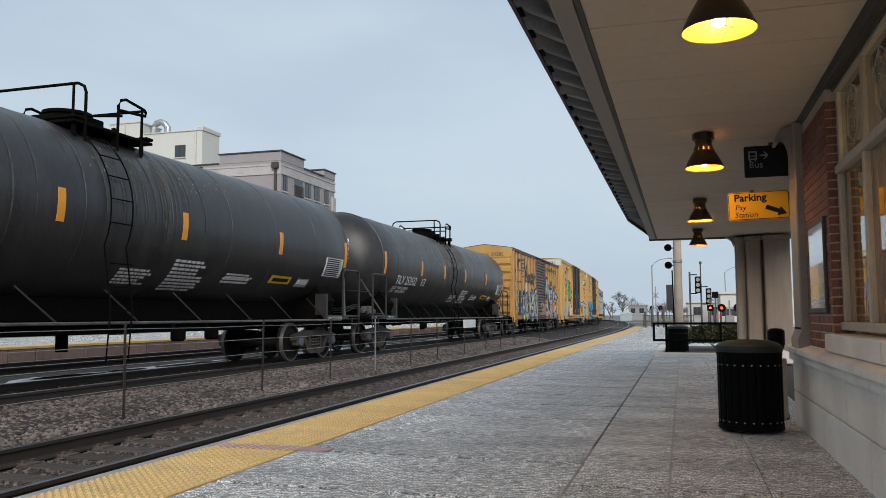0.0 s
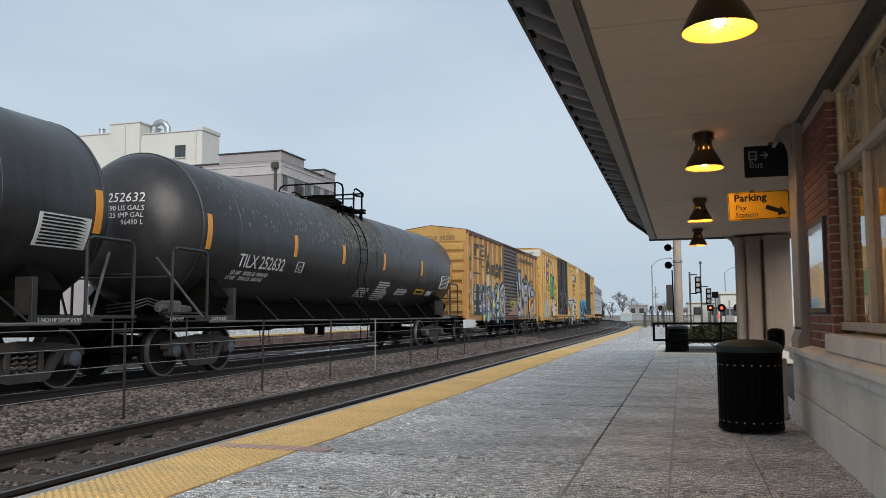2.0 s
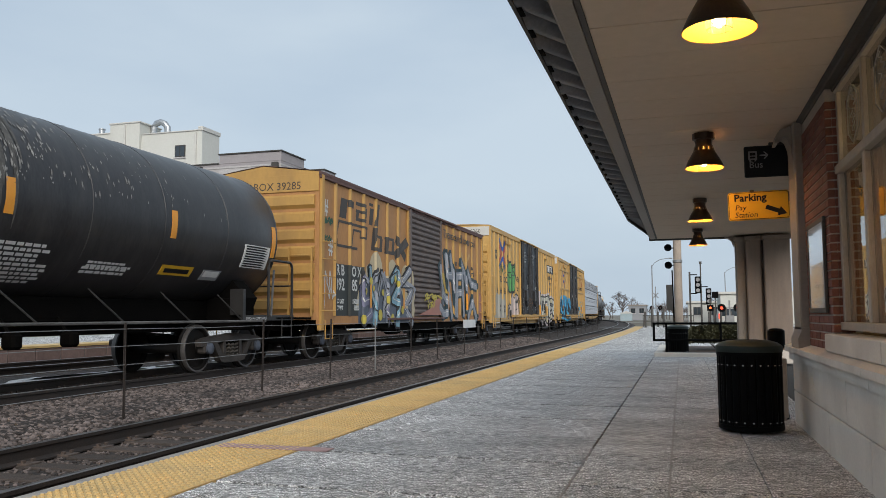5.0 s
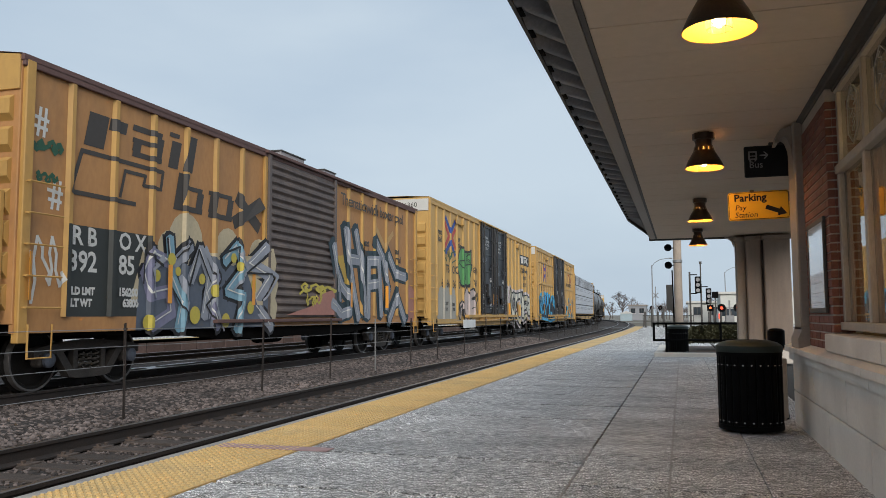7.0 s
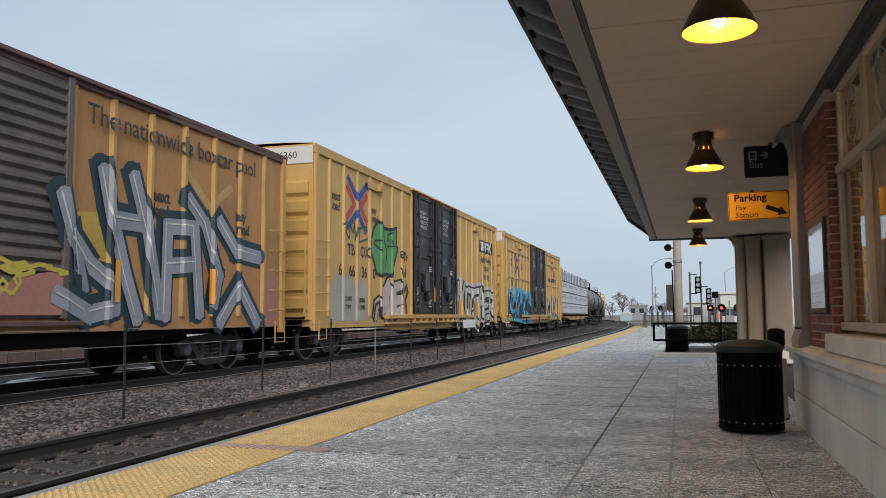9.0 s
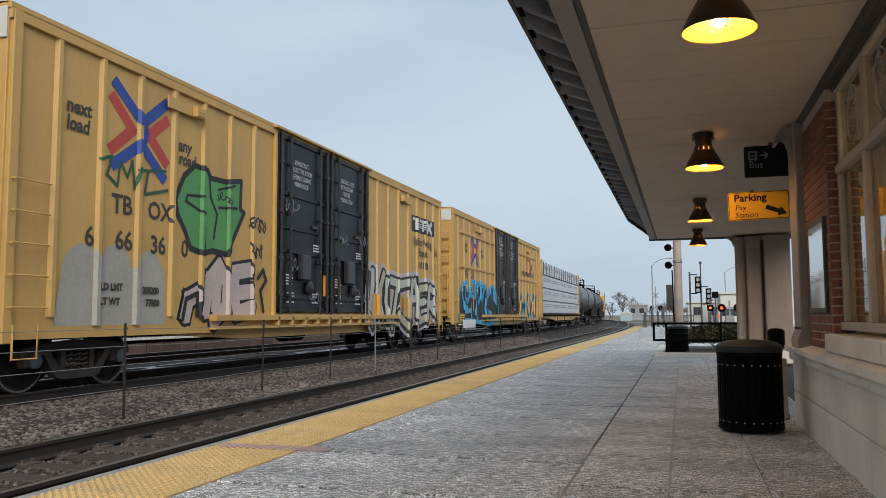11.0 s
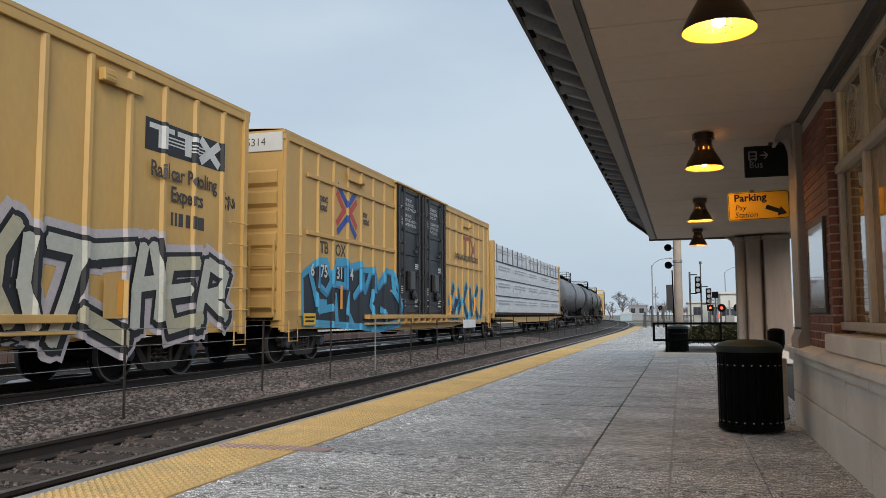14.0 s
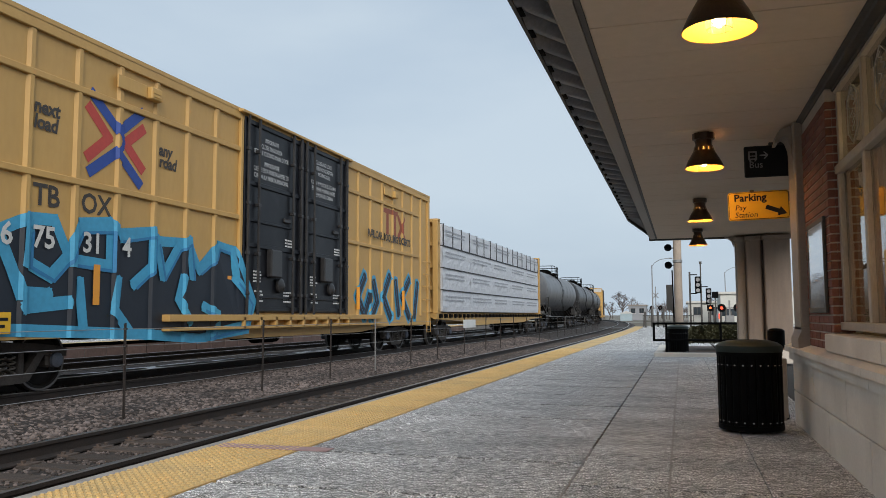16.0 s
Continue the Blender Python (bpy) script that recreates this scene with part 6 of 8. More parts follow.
def build_planter():
    p = thing("planter_bed", "raised stone edged planter bed with evergreen hedge", "planter")
    part("kerb", Mesh().box(-.72, 2.4, 21.3, 21.55, -.02, .1, .015), M_limestone, p, "pale stone kerb")
    part("kerb", Mesh().box(-.72, -.5, 21.56, 27, -.02, .1, .015), M_limestone, p)
    part("soil", Mesh().box(-.49, 2.4, 21.56, 27, -.02, .06), M_soil, p, "dark mulch")
    rng = random.Random(4)
    for cx, cy, rx, ry, rz, n in ((1.05, 24.2, .95, .7, .36, 7000), (2.3, 24.4, .6, .7, .34, 4000)):
        m = Mesh()
        for k in range(n):
            a, b = rng.uniform(0, 6.28), math.acos(rng.uniform(-.4, 1))
            q = rng.uniform(.75, 1.04) * (1 + .12 * math.sin(3 * a + 5 * b))
            c = Vector((cx + rx * q * math.sin(b) * math.cos(a) * 1.05, cy + ry * q * math.sin(b) * math.sin(a), .42 + rz * q * math.cos(b)))
            d = Vector((rng.gauss(0, 1), rng.gauss(0, 1), rng.gauss(0, 1))).normalized()
            e = d.cross(Vector((.3, .5, .8))).normalized() * rng.uniform(.02, .04)
            d *= rng.uniform(.035, .07)
            m.add([c - e, c + d, c + e, c - d], [(0, 1, 2, 3)])
        h = thing("hedge_shrub", "clipped dark evergreen shrub in the planter", "shrub", "planter shrubs")
        part("foliage", m, M_leaf, h, smooth=None)
        st = Mesh()
        for k in range(9):
            a = rng.uniform(0, 6.28)
            st.tube([(cx + .1 * math.cos(a), cy + .1 * math.sin(a), .05), (cx + rx * .6 * math.cos(a), cy + ry * .6 * math.sin(a), .5)], .012, 5)
        part("stems", st, M_twig, h)
    r = thing("pipe_railing", "black square tube railing round the planter", "railing")
    z1, z0 = .87, .4
    for x in (-.73, -.41, .95, 2.4):
        part("post", Mesh().box(x - .03, x + .03, 21.95, 22.01, .02 if x != -.73 else z0 - .03, z1, .006), M_black, r)
    for z in (z0, z1 - .03):
        part("rail", Mesh().box(-.76, 2.45, 21.95, 22.01, z - .03, z + .03, .006), M_black, r)
    build_can("litter_bin", "dark slatted litter bin beside the planter railing", -.12, 22.4, .95)
    g = thing("gate_post", "pale concrete pole carrying loudspeaker horns", "pole", "", (-.08, 23.0, 0))
    part("shaft", Mesh().lathe([(.16, 0), (.16, .5), (.115, .6), (.105, 5.4), (.02, 5.42)], 16, "z"), M_concrete, g)
    part("band", Mesh().lathe([(.1, 2.5), (.13, 2.52), (.13, 2.58), (.1, 2.6)], 16, "z"), M_galv, g)
    for z, y in ((2.9, -.2), (2.42, -.2)):
        hn = Mesh().lathe([(.03, .0), (.045, -.12), (.085, -.24), (.1, -.26), (.085, -.25), (.02, -.1)], 16, "y", (-.24, y, z))
        hn.tube([(-.24, y + .02, z), (-.05, 0, z + .03)], .015, 5)
        part("loudspeaker_horn", hn, M_black, g, "black loudspeaker horn")
    cb = Mesh()
    cb.tube([(-.13, -.05, .6), (-.15, -.05, 2.3)], .02, 5)
    part("cable", cb, M_black, g)
    part("control_box", Mesh().box(-.32, -.16, -.1, .05, 1.2, 1.9, .01), M_darktrim, g)


def street_lamp(x, y, h, arm):
    s = thing("street_lamp", "grey street lamp with curved arm", "street lamp", "street lamps", (x, y, -.3))
    part("pole", Mesh().tube([(0, 0, 0), (0, 0, h)], [.11, .07], 8), M_galv, s)
    part("arm", Mesh().tube([(0, 0, h - .2), (arm * .15, 0, h + .3), (arm * .5, 0, h + .75), (arm, 0, h + .9)], .045, 6), M_galv, s)
    part("head", Mesh().box(min(arm, arm * 1.22), max(arm, arm * 1.22), -.12, .12, h + .8, h + .95, .03), M_galv, s)


def traffic_signal(x, y, h, side, lit=None):
    s = thing("traffic_signal", "dark traffic signal heads on a steel pole", "traffic light", "traffic signals", (x, y, -.3))
    part("pole", Mesh().tube([(0, 0, 0), (0, 0, h)], .07, 8), M_darktrim, s)
    hd = part("signal_head", Mesh().box(side * .55 - .2, side * .55 + .2, -.15, .15, h - 1.55, h - .35, .03).box(min(0, side * .5), max(0, side * .5), -.03, .03, h - .25, h - .18).box(min(0, side * .5), max(0, side * .5), -.03, .03, h - 1.6, h - 1.53), M_black, s)
    for k in range(3):
        part("visor", Mesh().lathe([(.13, -.32), (.14, -.32), (.14, -.14), (.1, -.14)], 12, "y", (side * .55, 0, h - .58 - k * .38)), M_galv, hd)


def crossing_signal(x, y, boards=True, zl=2.9):
    s = thing("crossing_signal", "railway crossing signal with crossed boards and red lamps", "crossing signal", "crossing signals", (x, y, -.3))
    part("mast", Mesh().tube([(0, 0, 0), (0, 0, 5.2 if boards else 2.4)], .06, 8), M_galv, s)
    for a in ((45, -45) if boards else ()):
        part("crossbuck", Mesh().box(-.5, .5, -.08, -.05, -.07, .07, .005), M_greypaint, s, at=pose(0, 0, 4.0, 0, a, 0))
    for k in (-1, 1):
        part("lamp_disc", Mesh().lathe([(.3, -.06), (.3, -.02), (.02, -.02)], 16, "y", (k * .55, -.1, zl)), M_black, s, "black lamp backing disc")
        part("lamp_lens", Mesh().lathe([(.1, -.12), (.1, -.08), (.02, -.13)], 12, "y", (k * .55, -.1, zl)), M_redlight if x > 2 else M_rboxpink, s)
    part("cross_arm", Mesh().box(-.6, .6, -.04, .04, zl - .04, zl + .04), M_galv, s)
    part("cabinet", Mesh().box(-.3, .3, -.25, .25, 0, 1.3, .02), M_galv, s)


def bare_tree(x, y, h, seed, name_group, spread=.9, depth=5, rmin=.03):
    rng = random.Random(seed)
    t = thing("bare_tree", "leafless winter tree with fine grey brown twigs", "tree", name_group, (x, y, -.3))
    tr, cr = Mesh(), Mesh()

    def grow(p, d, l, r, n):
        q = p + d * l * .5 + Vector((rng.gauss(0, .05), rng.gauss(0, .05), 0)) * l
        e = p + d * l
        r = max(r, rmin)
        (tr if n >= depth - 1 else cr).tube([p, q, e], [r, r * .85, r * .68], 5 if n > 2 else 3)
        if n == 0:
            return
        for k in range(3 if n > 1 else 4):
            a = rng.uniform(0, 6.28)
            s = Vector((math.cos(a), math.sin(a), rng.uniform(-.1, .5))) * spread
            grow(p + d * l * rng.uniform(.55, 1), (d + s * rng.uniform(.5, 1)).normalized(), l * rng.uniform(.6, .78), r * .6, n - 1)

    grow(Vector((0, 0, 0)), Vector((0, 0, 1)), h * .3, h * .022, depth)
    part("trunk", tr, M_twig, t)
    part("crown", cr, M_twig, t)


def build_street():
    structure("road", Mesh().box(-60, 60, 80, 92, -.4, -.24), M_asphalt, "grey asphalt road crossing the tracks", "road", smooth=None)
    structure("pavement", Mesh().box(-3.0, 40, 76.2, 79.8, -.4, -.2), M_curb, "pale concrete pavement beyond the platform", "pavement", smooth=None)
    structure("snow_verge", Mesh().box(-2.0, 40, 93, 98, -.4, -.2, .05), M_snow, "strip of old snow along the road", "snow", smooth=None)
    street_lamp(-3.7, 110, 8.0, 2.2)
    street_lamp(7.5, 150, 8.9, 2.5)
    traffic_signal(.6, 60, 4.45, 1)
    traffic_signal(1.47, 65, 3.75, 1)
    part("mast_extension", Mesh().tube([(0, 0, 3.7), (0, 0, 5.4)], .05, 6).box(-.1, .1, -.1, .1, 5.3, 5.5), M_darktrim, bpy.data.objects["traffic_signal.001"])
    crossing_signal(-3.35, 112, True, 2.3)
    crossing_signal(3.35, 62, False, 1.85)
    for x, y, z in ((1.95, 60, 1.55),):
        s = thing("pedestrian_signal", "pedestrian signal showing an orange hand-free symbol lamp", "signal", "", (x, y, -.3))
        s["label"] = "pedestrian signal post with glowing orange lamp"
        part("pole", Mesh().tube([(0, 0, 0), (0, 0, 2.5)], .05, 8), M_darktrim, s)
        part("lamp", Mesh().lathe([(.02, -.2), (.08, -.18), (.08, -.1), (.02, -.1)], 14, "y", (0, 0, z + .3)), M_orangelight, s)
        part("housing", Mesh().box(-.22, .22, -.1, .12, z + .08, z + .52, .02), M_black, s)
    b = thing("signal_cabinet", "dark square sign on a pole beside the road", "sign", "", (2.3, 60, -.3))
    part("pole", Mesh().tube([(0, 0, 0), (0, 0, 3.0)], .04, 6), M_darktrim, b)
    part("panel", Mesh().box(-.22, .22, -.04, .04, 2.55, 3.0, .01), M_black, b)
    # bollards and low fence at the end of the platform
    for k in range(9):
        x = .4 + k * .45 if k > 3 else -3.0 + k * .5
        f = thing("bollard", "dark steel bollard at the end of the platform", "bollard", "bollards", (x, 70 + (k % 3), -.25))
        part("shaft", Mesh().lathe([(.09, 0), (.09, 1.5 + .3 * (k % 2)), (.05, 1.6 + .3 * (k % 2))], 10, "z"), M_darktrim, f)
    fn = thing("end_fence", "dark pipe fence at the end of the platform", "fence")
    for z in (.5, 1.0):
        part("rail", Mesh().tube([(-3.4, 75, z), (1.0, 75, z)], .035, 6), M_darktrim, fn)
    for k in range(6):
        part("post", Mesh().tube([(-3.4 + k * .88, 75, -.25), (-3.4 + k * .88, 75, 1.05)], .035, 6), M_darktrim, fn)
    # low buildings beyond the road
    for nm, x0, x1, y0, y1, h, ma, lab in (("shop_building", 5.2, 22, 118, 130, 3.9, M_beige, "low beige shop building beyond the road"), ("shop_building", 1.0, 6.5, 135, 150, 2.9, M_whitebody, "low white shed beyond the road"), ("house", -13.4, -9.0, 215, 224, 3.4, M_greypaint, "low grey house beyond the bend")):
        h_ = thing(nm, lab, "building", "", (0, 0, 0))
        part("wall", Mesh().box(x0, x1, y0, y1, -.35, h, .03), ma, h_)
        part("roof", Mesh().box(x0 - .3, x1 + .3, y0 - .3, y1 + .3, h, h + .35, .05), M_whitebody if nm == "shop_building" else M_trim, h_)
        n = max(2, int((x1 - x0) / 3))
        for k in range(n):
            building_window(h_, "y", x0 + (k + .5) * (x1 - x0) / n, h - 1.9 if h < 3.5 else .8, 1.2, 1.3, y0)
    sh = thing("shelter", "pale blue small shelter beyond the bend", "shelter", "", (-12.4, 190, -.3))
    part("body", Mesh().box(-1.3, 1.3, -1, 1, 0, 1.7, .03), mat("pale_blue_tarp", (.4, .5, .55), .6), sh)
    part("roof", Mesh().extrude([(-1.5, 1.7), (1.5, 1.7), (0, 2.3)], "y", -1.1, 1.1), M_whitebody, sh)
    car = thing("parked_van", "pale parked van with red tail lamps beyond the crossing", "van", "", (3.9, 72, -.3))
    part("body", Mesh().extrude([(-.9, .35), (.9, .35), (.92, 1.2), (.8, 2.0), (-.8, 2.0), (-.92, 1.2)], "y", 0, 4.6), M_beige, car)
    part("rear_window", Mesh().box(-.7, .7, -.02, .01, 1.25, 1.85, .01), M_darkglass, car)
    for s in (-1, 1):
        part("tail_lamp", Mesh().box(s * .8 - .1, s * .8 + .1, -.04, .02, 1.0, 1.45, .02), M_redlight, car, "glowing red tail lamp")
        for y in (.9, 3.7):
            part("wheel", Mesh().lathe([(.02, s * .92), (.33, s * .92), (.34, s * .75), (.02, s * .7)], 16, "x", (0, y, .34)), M_black, car)
    bare_tree(-16.3, 232, 10.5, 1, "bare trees", .8, 6, .018)
    bare_tree(-20.5, 240, 7.5, 2, "bare trees", .8, 5, .018)
    for k, (x, y, h) in enumerate(((3, 170, 6), (7, 165, 7), (11, 175, 7.5), (15, 168, 8.5), (19, 178, 9), (24, 172, 9.5), (-2, 200, 6), (29, 180, 10))):
        bare_tree(x, y, h, 20 + k, "bare trees", 1.0, 4)
    for k, (x, y, h) in enumerate(((-58, 130, 9.5),)):
        bare_tree(x, y, h, 50 + k, "bare trees")
    # far woods along the horizon
    rng = random.Random(12)
    m = Mesh()
    for k in range(110):
        x, y = rng.uniform(-50, 130), rng.uniform(190, 380)
        if -24 < x < -4 and y < 240:
            continue
        hh = rng.uniform(3.2, 6.0) + (1.5 if x > 5 else 0)
        m.add([(x - .12, y, -.3), (x + .12, y, -.3), (x + .05, y, hh)], [(0, 1, 2)])
        for q in range(190):
            d = Vector((rng.gauss(0, .6), rng.gauss(0, .3), rng.uniform(-.05, 1))).normalized()
            c = Vector((x, y, hh * rng.uniform(.3, .6))) + d * rng.uniform(.2, hh * .42)
            e = (d + Vector((rng.gauss(0, .4), 0, rng.gauss(0, .3)))) * rng.uniform(.5, 1.3)
            w = rng.uniform(.02, .05)
            m.add([(c.x - w, c.y, c.z), (c.x + w, c.y, c.z), (c.x + e.x, c.y + e.y, c.z + e.z)], [(0, 1, 2)])
    tagged(part("far_woods", m, M_twig, smooth=None), "far line of leafless woods on the horizon", "woods", kind="stuff")


build_planter()
build_street()

# ---- lettering and graffiti on the boxcars, laid over the relief of their sides ----
def paint(car, polys, material, name="painted_mark", lift=.004, label="", step=.00025):
    """Lays flat outlines of (along, up) on the side, over its posts and doors."""
    W, posts, d, door, h, dd = SIDES[car.name]
    bm = bmesh.new()
    for k, poly in enumerate(polys):
        vs = [bm.verts.new((y, z, k * step)) for y, z in poly]
        try:
            bm.faces.new(vs)
        except ValueError:
            pass
    if not bm.faces:
        bm.free()
        return None
    lo, hi = min(v.co.x for v in bm.verts), max(v.co.x for v in bm.verts)
    cuts = []
    for p in posts:
        cuts += [p - .076, p - .036, p + .036, p + .076]
    cuts += [door[0] - .1, door[0], door[1], door[1] + .1, h - .16, -h + .16]
    for c in sorted(cuts):
        if lo < c < hi:
            bmesh.ops.bisect_plane(bm, geom=bm.verts[:] + bm.edges[:] + bm.faces[:], plane_co=(c, 0, 0), plane_no=(1, 0, 0))
    for v in bm.verts:
        y, z, q = v.co
        x = W
        for p in posts:
            e = abs(y - p)
            if e <= .0365:
                x = W + d
            elif e < .076:
                x = max(x, W + d * (.076 - e) / .04)
        if door[0] - .001 <= y <= door[1] + .001:
            x = W + dd
        elif door[0] - .101 < y < door[1] + .101:
            x = W + .07
        if abs(y) > h - .161:
            x = W + .065
        v.co = (x + lift + q, y, z)
    bmesh.ops.recalc_face_normals(bm, faces=bm.faces)
    me = bpy.data.meshes.new(name)
    bm.to_mesh(me)
    bm.free()
    return tagged(part(name, me, material, car, label), kind="stuff")


def text_polys(text, size, y, z, width=1.0, shear=0.0, align="LEFT", bold=.009):
    me = letters(text, size, align, 0, shear, width, bold)
    out = []
    for p in me.polygons:
        out.append([(y + me.vertices[i].co.x, z + me.vertices[i].co.y) for i in p.vertices])
    bpy.data.meshes.remove(me)
    return out


def paint_text(car, text, size, y, z, material, width=1.0, shear=0.0, align="LEFT", label=""):
    paint(car, text_polys(text, size, y, z, width, shear, align), material, "lettering", .005, label)


def stroke(pts, w0, w1=None):
    """Quads along a line, with squared joints."""
    w1 = w0 if w1 is None else w1
    out, n = [], len(pts) - 1
    for i in range(n):
        (ya, za), (yb, zb) = pts[i], pts[i + 1]
        L = math.hypot(yb - ya, zb - za) or 1e-6
        dy, dz = (yb - ya) / L, (zb - za) / L
        a, b = w0 + (w1 - w0) * i / n, w0 + (w1 - w0) * (i + 1) / n
        ya, za, yb, zb = ya - dy * a * .35, za - dz * a * .35, yb + dy * b * .35, zb + dz * b * .35
        out.append([(ya - dz * a / 2, za + dy * a / 2), (ya + dz * a / 2, za - dy * a / 2), (yb + dz * b / 2, zb - dy * b / 2), (yb - dz * b / 2, zb + dy * b / 2)])
    return out


def disc(y, z, r, n=14, squash=1.0):
    return [(y + r * math.cos(2 * math.pi * k / n), z + r * squash * math.sin(2 * math.pi * k / n)) for k in range(n)]


def rounded(pts, w):
    """A line with round joints and ends."""
    return stroke(pts, w) + [disc(y, z, w * .5, 12) for y, z in pts]


def throw_up(car, lines, w, edge, fill, outline, halo=None, shine=None, spread=.3, off=(0, 0), label="sprayed graffiti letters"):
    """Painted letters: a halo, dark outlines, fills (one colour or several in turn) and thin highlights."""
    fills = fill if isinstance(fill, list) else [fill]
    lift = .004
    if halo:
        paint(car, [p for l_ in lines for p in rounded(l_, w + edge + spread)], halo, "graffiti_cloud", lift, "pale sprayed cloud behind graffiti", .00008)
        lift += .011
    paint(car, [p for l_ in lines for p in rounded([(y + off[0], z + off[1]) for y, z in l_], w + edge)], outline, "graffiti_outline", lift, "dark graffiti outlines", .00008)
    lift += .011
    for q, ma in enumerate(fills):
        polys = [p for k, l_ in enumerate(lines) if k % len(fills) == q for p in rounded(l_, w)]
        if polys:
            paint(car, polys, ma, "graffiti_fill", lift, label, .00008)
            lift += .004
    if shine:
        polys = []
        for l_ in lines:
            polys += stroke([(y - w * .22, z + w * .16) for y, z in l_], .035, .02)
        paint(car, polys, shine, "graffiti_highlight", lift + .003, "thin sprayed highlights", .00008)


def scribble(car, y, z, w, h, seed, material, t=.03, n=9):
    rng = random.Random(seed)
    pts = [(y + w * (k / n + rng.uniform(-.08, .12)), z + h * (.5 + .5 * math.sin(k * 2.3 + seed) * rng.uniform(.4, 1))) for k in range(n + 1)]
    fine = []
    for i in range(len(pts) - 1):
        a, b = pts[i], pts[i + 1]
        for q in range(3):
            u = q / 3
            fine.append((a[0] + (b[0] - a[0]) * u + .06 * w * math.sin(u * 6.3), a[1] + (b[1] - a[1]) * u))
    paint(car, stroke(fine, t), material, "tag", .006, "scrawled spray tag")


def flat(name, col, rough=.55):
    return mat(name, col, rough, scale=1.3, fine=14, bump=.03, col2=tuple(c * .78 for c in col))


P_black, P_white, P_grey = flat("spray_black", (.014, .014, .017)), flat("spray_white", (.62, .62, .6)), flat("spray_grey", (.26, .28, .33))
P_lilac, P_slate, P_yellow = flat("spray_lilac", (.2, .2, .3)), flat("spray_slate", (.1, .12, .16)), flat("spray_yellow", (.52, .43, .07))
P_teal, P_cream, P_pink = flat("spray_teal", (.012, .036, .05)), flat("spray_cream", (.5, .42, .28)), flat("spray_pink", (.42, .19, .15))
P_blue, P_cyan, P_navy = flat("spray_blue", (.03, .2, .42)), flat("spray_cyan", (.06, .34, .56)), flat("spray_navy", (.012, .018, .03))
P_green, P_bone = flat("spray_green", (.1, .31, .1)), flat("spray_bone", (.46, .42, .3))
P_brown, P_fade, P_red, P_lblue = flat("logo_faded_black", (.05, .042, .036)), flat("logo_ghost", (.5, .31, .12)), flat("logo_red", (.5, .06, .045)), flat("logo_blue", (.025, .07, .32))
P_overspray, P_rosewhite, P_chalk, P_mauve = flat("spray_overspray", (.4, .38, .33)), flat("spray_rose_white", (.55, .45, .42)), flat("spray_chalk", (.5, .5, .44)), flat("spray_mauve", (.5, .45, .47))
P_silver, P_sky, P_flame = flat("spray_silver", (.3, .32, .37)), flat("spray_sky", (.2, .36, .46)), flat("spray_flame", (.5, .33, .06))
P_dkgreen, P_patch = flat("spray_dark_green", (.02, .09, .05)), flat("stencil_patch", (.03, .034, .032))


def emblem(car, yc, zc, s):
    """Blue and red bars that cross behind a blue half ring, as a plain shape."""
    P = lambda *q: [(yc + u * s, zc + v * s) for u, v in q]
    arc = [(-.06 + .17 * math.cos(radians(a)), .17 * math.sin(radians(a))) for a in range(75, -76, -25)]
    blue = stroke(P((-.5, .52), (-.02, .17)), .15 * s) + stroke(P(*arc), .1 * s) + stroke(P((-.02, -.17), (-.5, -.5)), .15 * s)
    blue += stroke(P((.5, .5), (.12, .2)), .15 * s) + stroke(P((.1, -.22), (.48, -.52)), .15 * s)
    red = stroke(P((-.54, .33), (-.16, 0), (-.54, -.31)), .15 * s) + stroke(P((.53, .27), (.17, 0), (.53, -.3)), .15 * s)
    paint(car, red, P_red, "emblem", .006, "red and blue crossed bar emblem")
    paint(car, blue, P_lblue, "emblem", .0095, "red and blue crossed bar emblem")


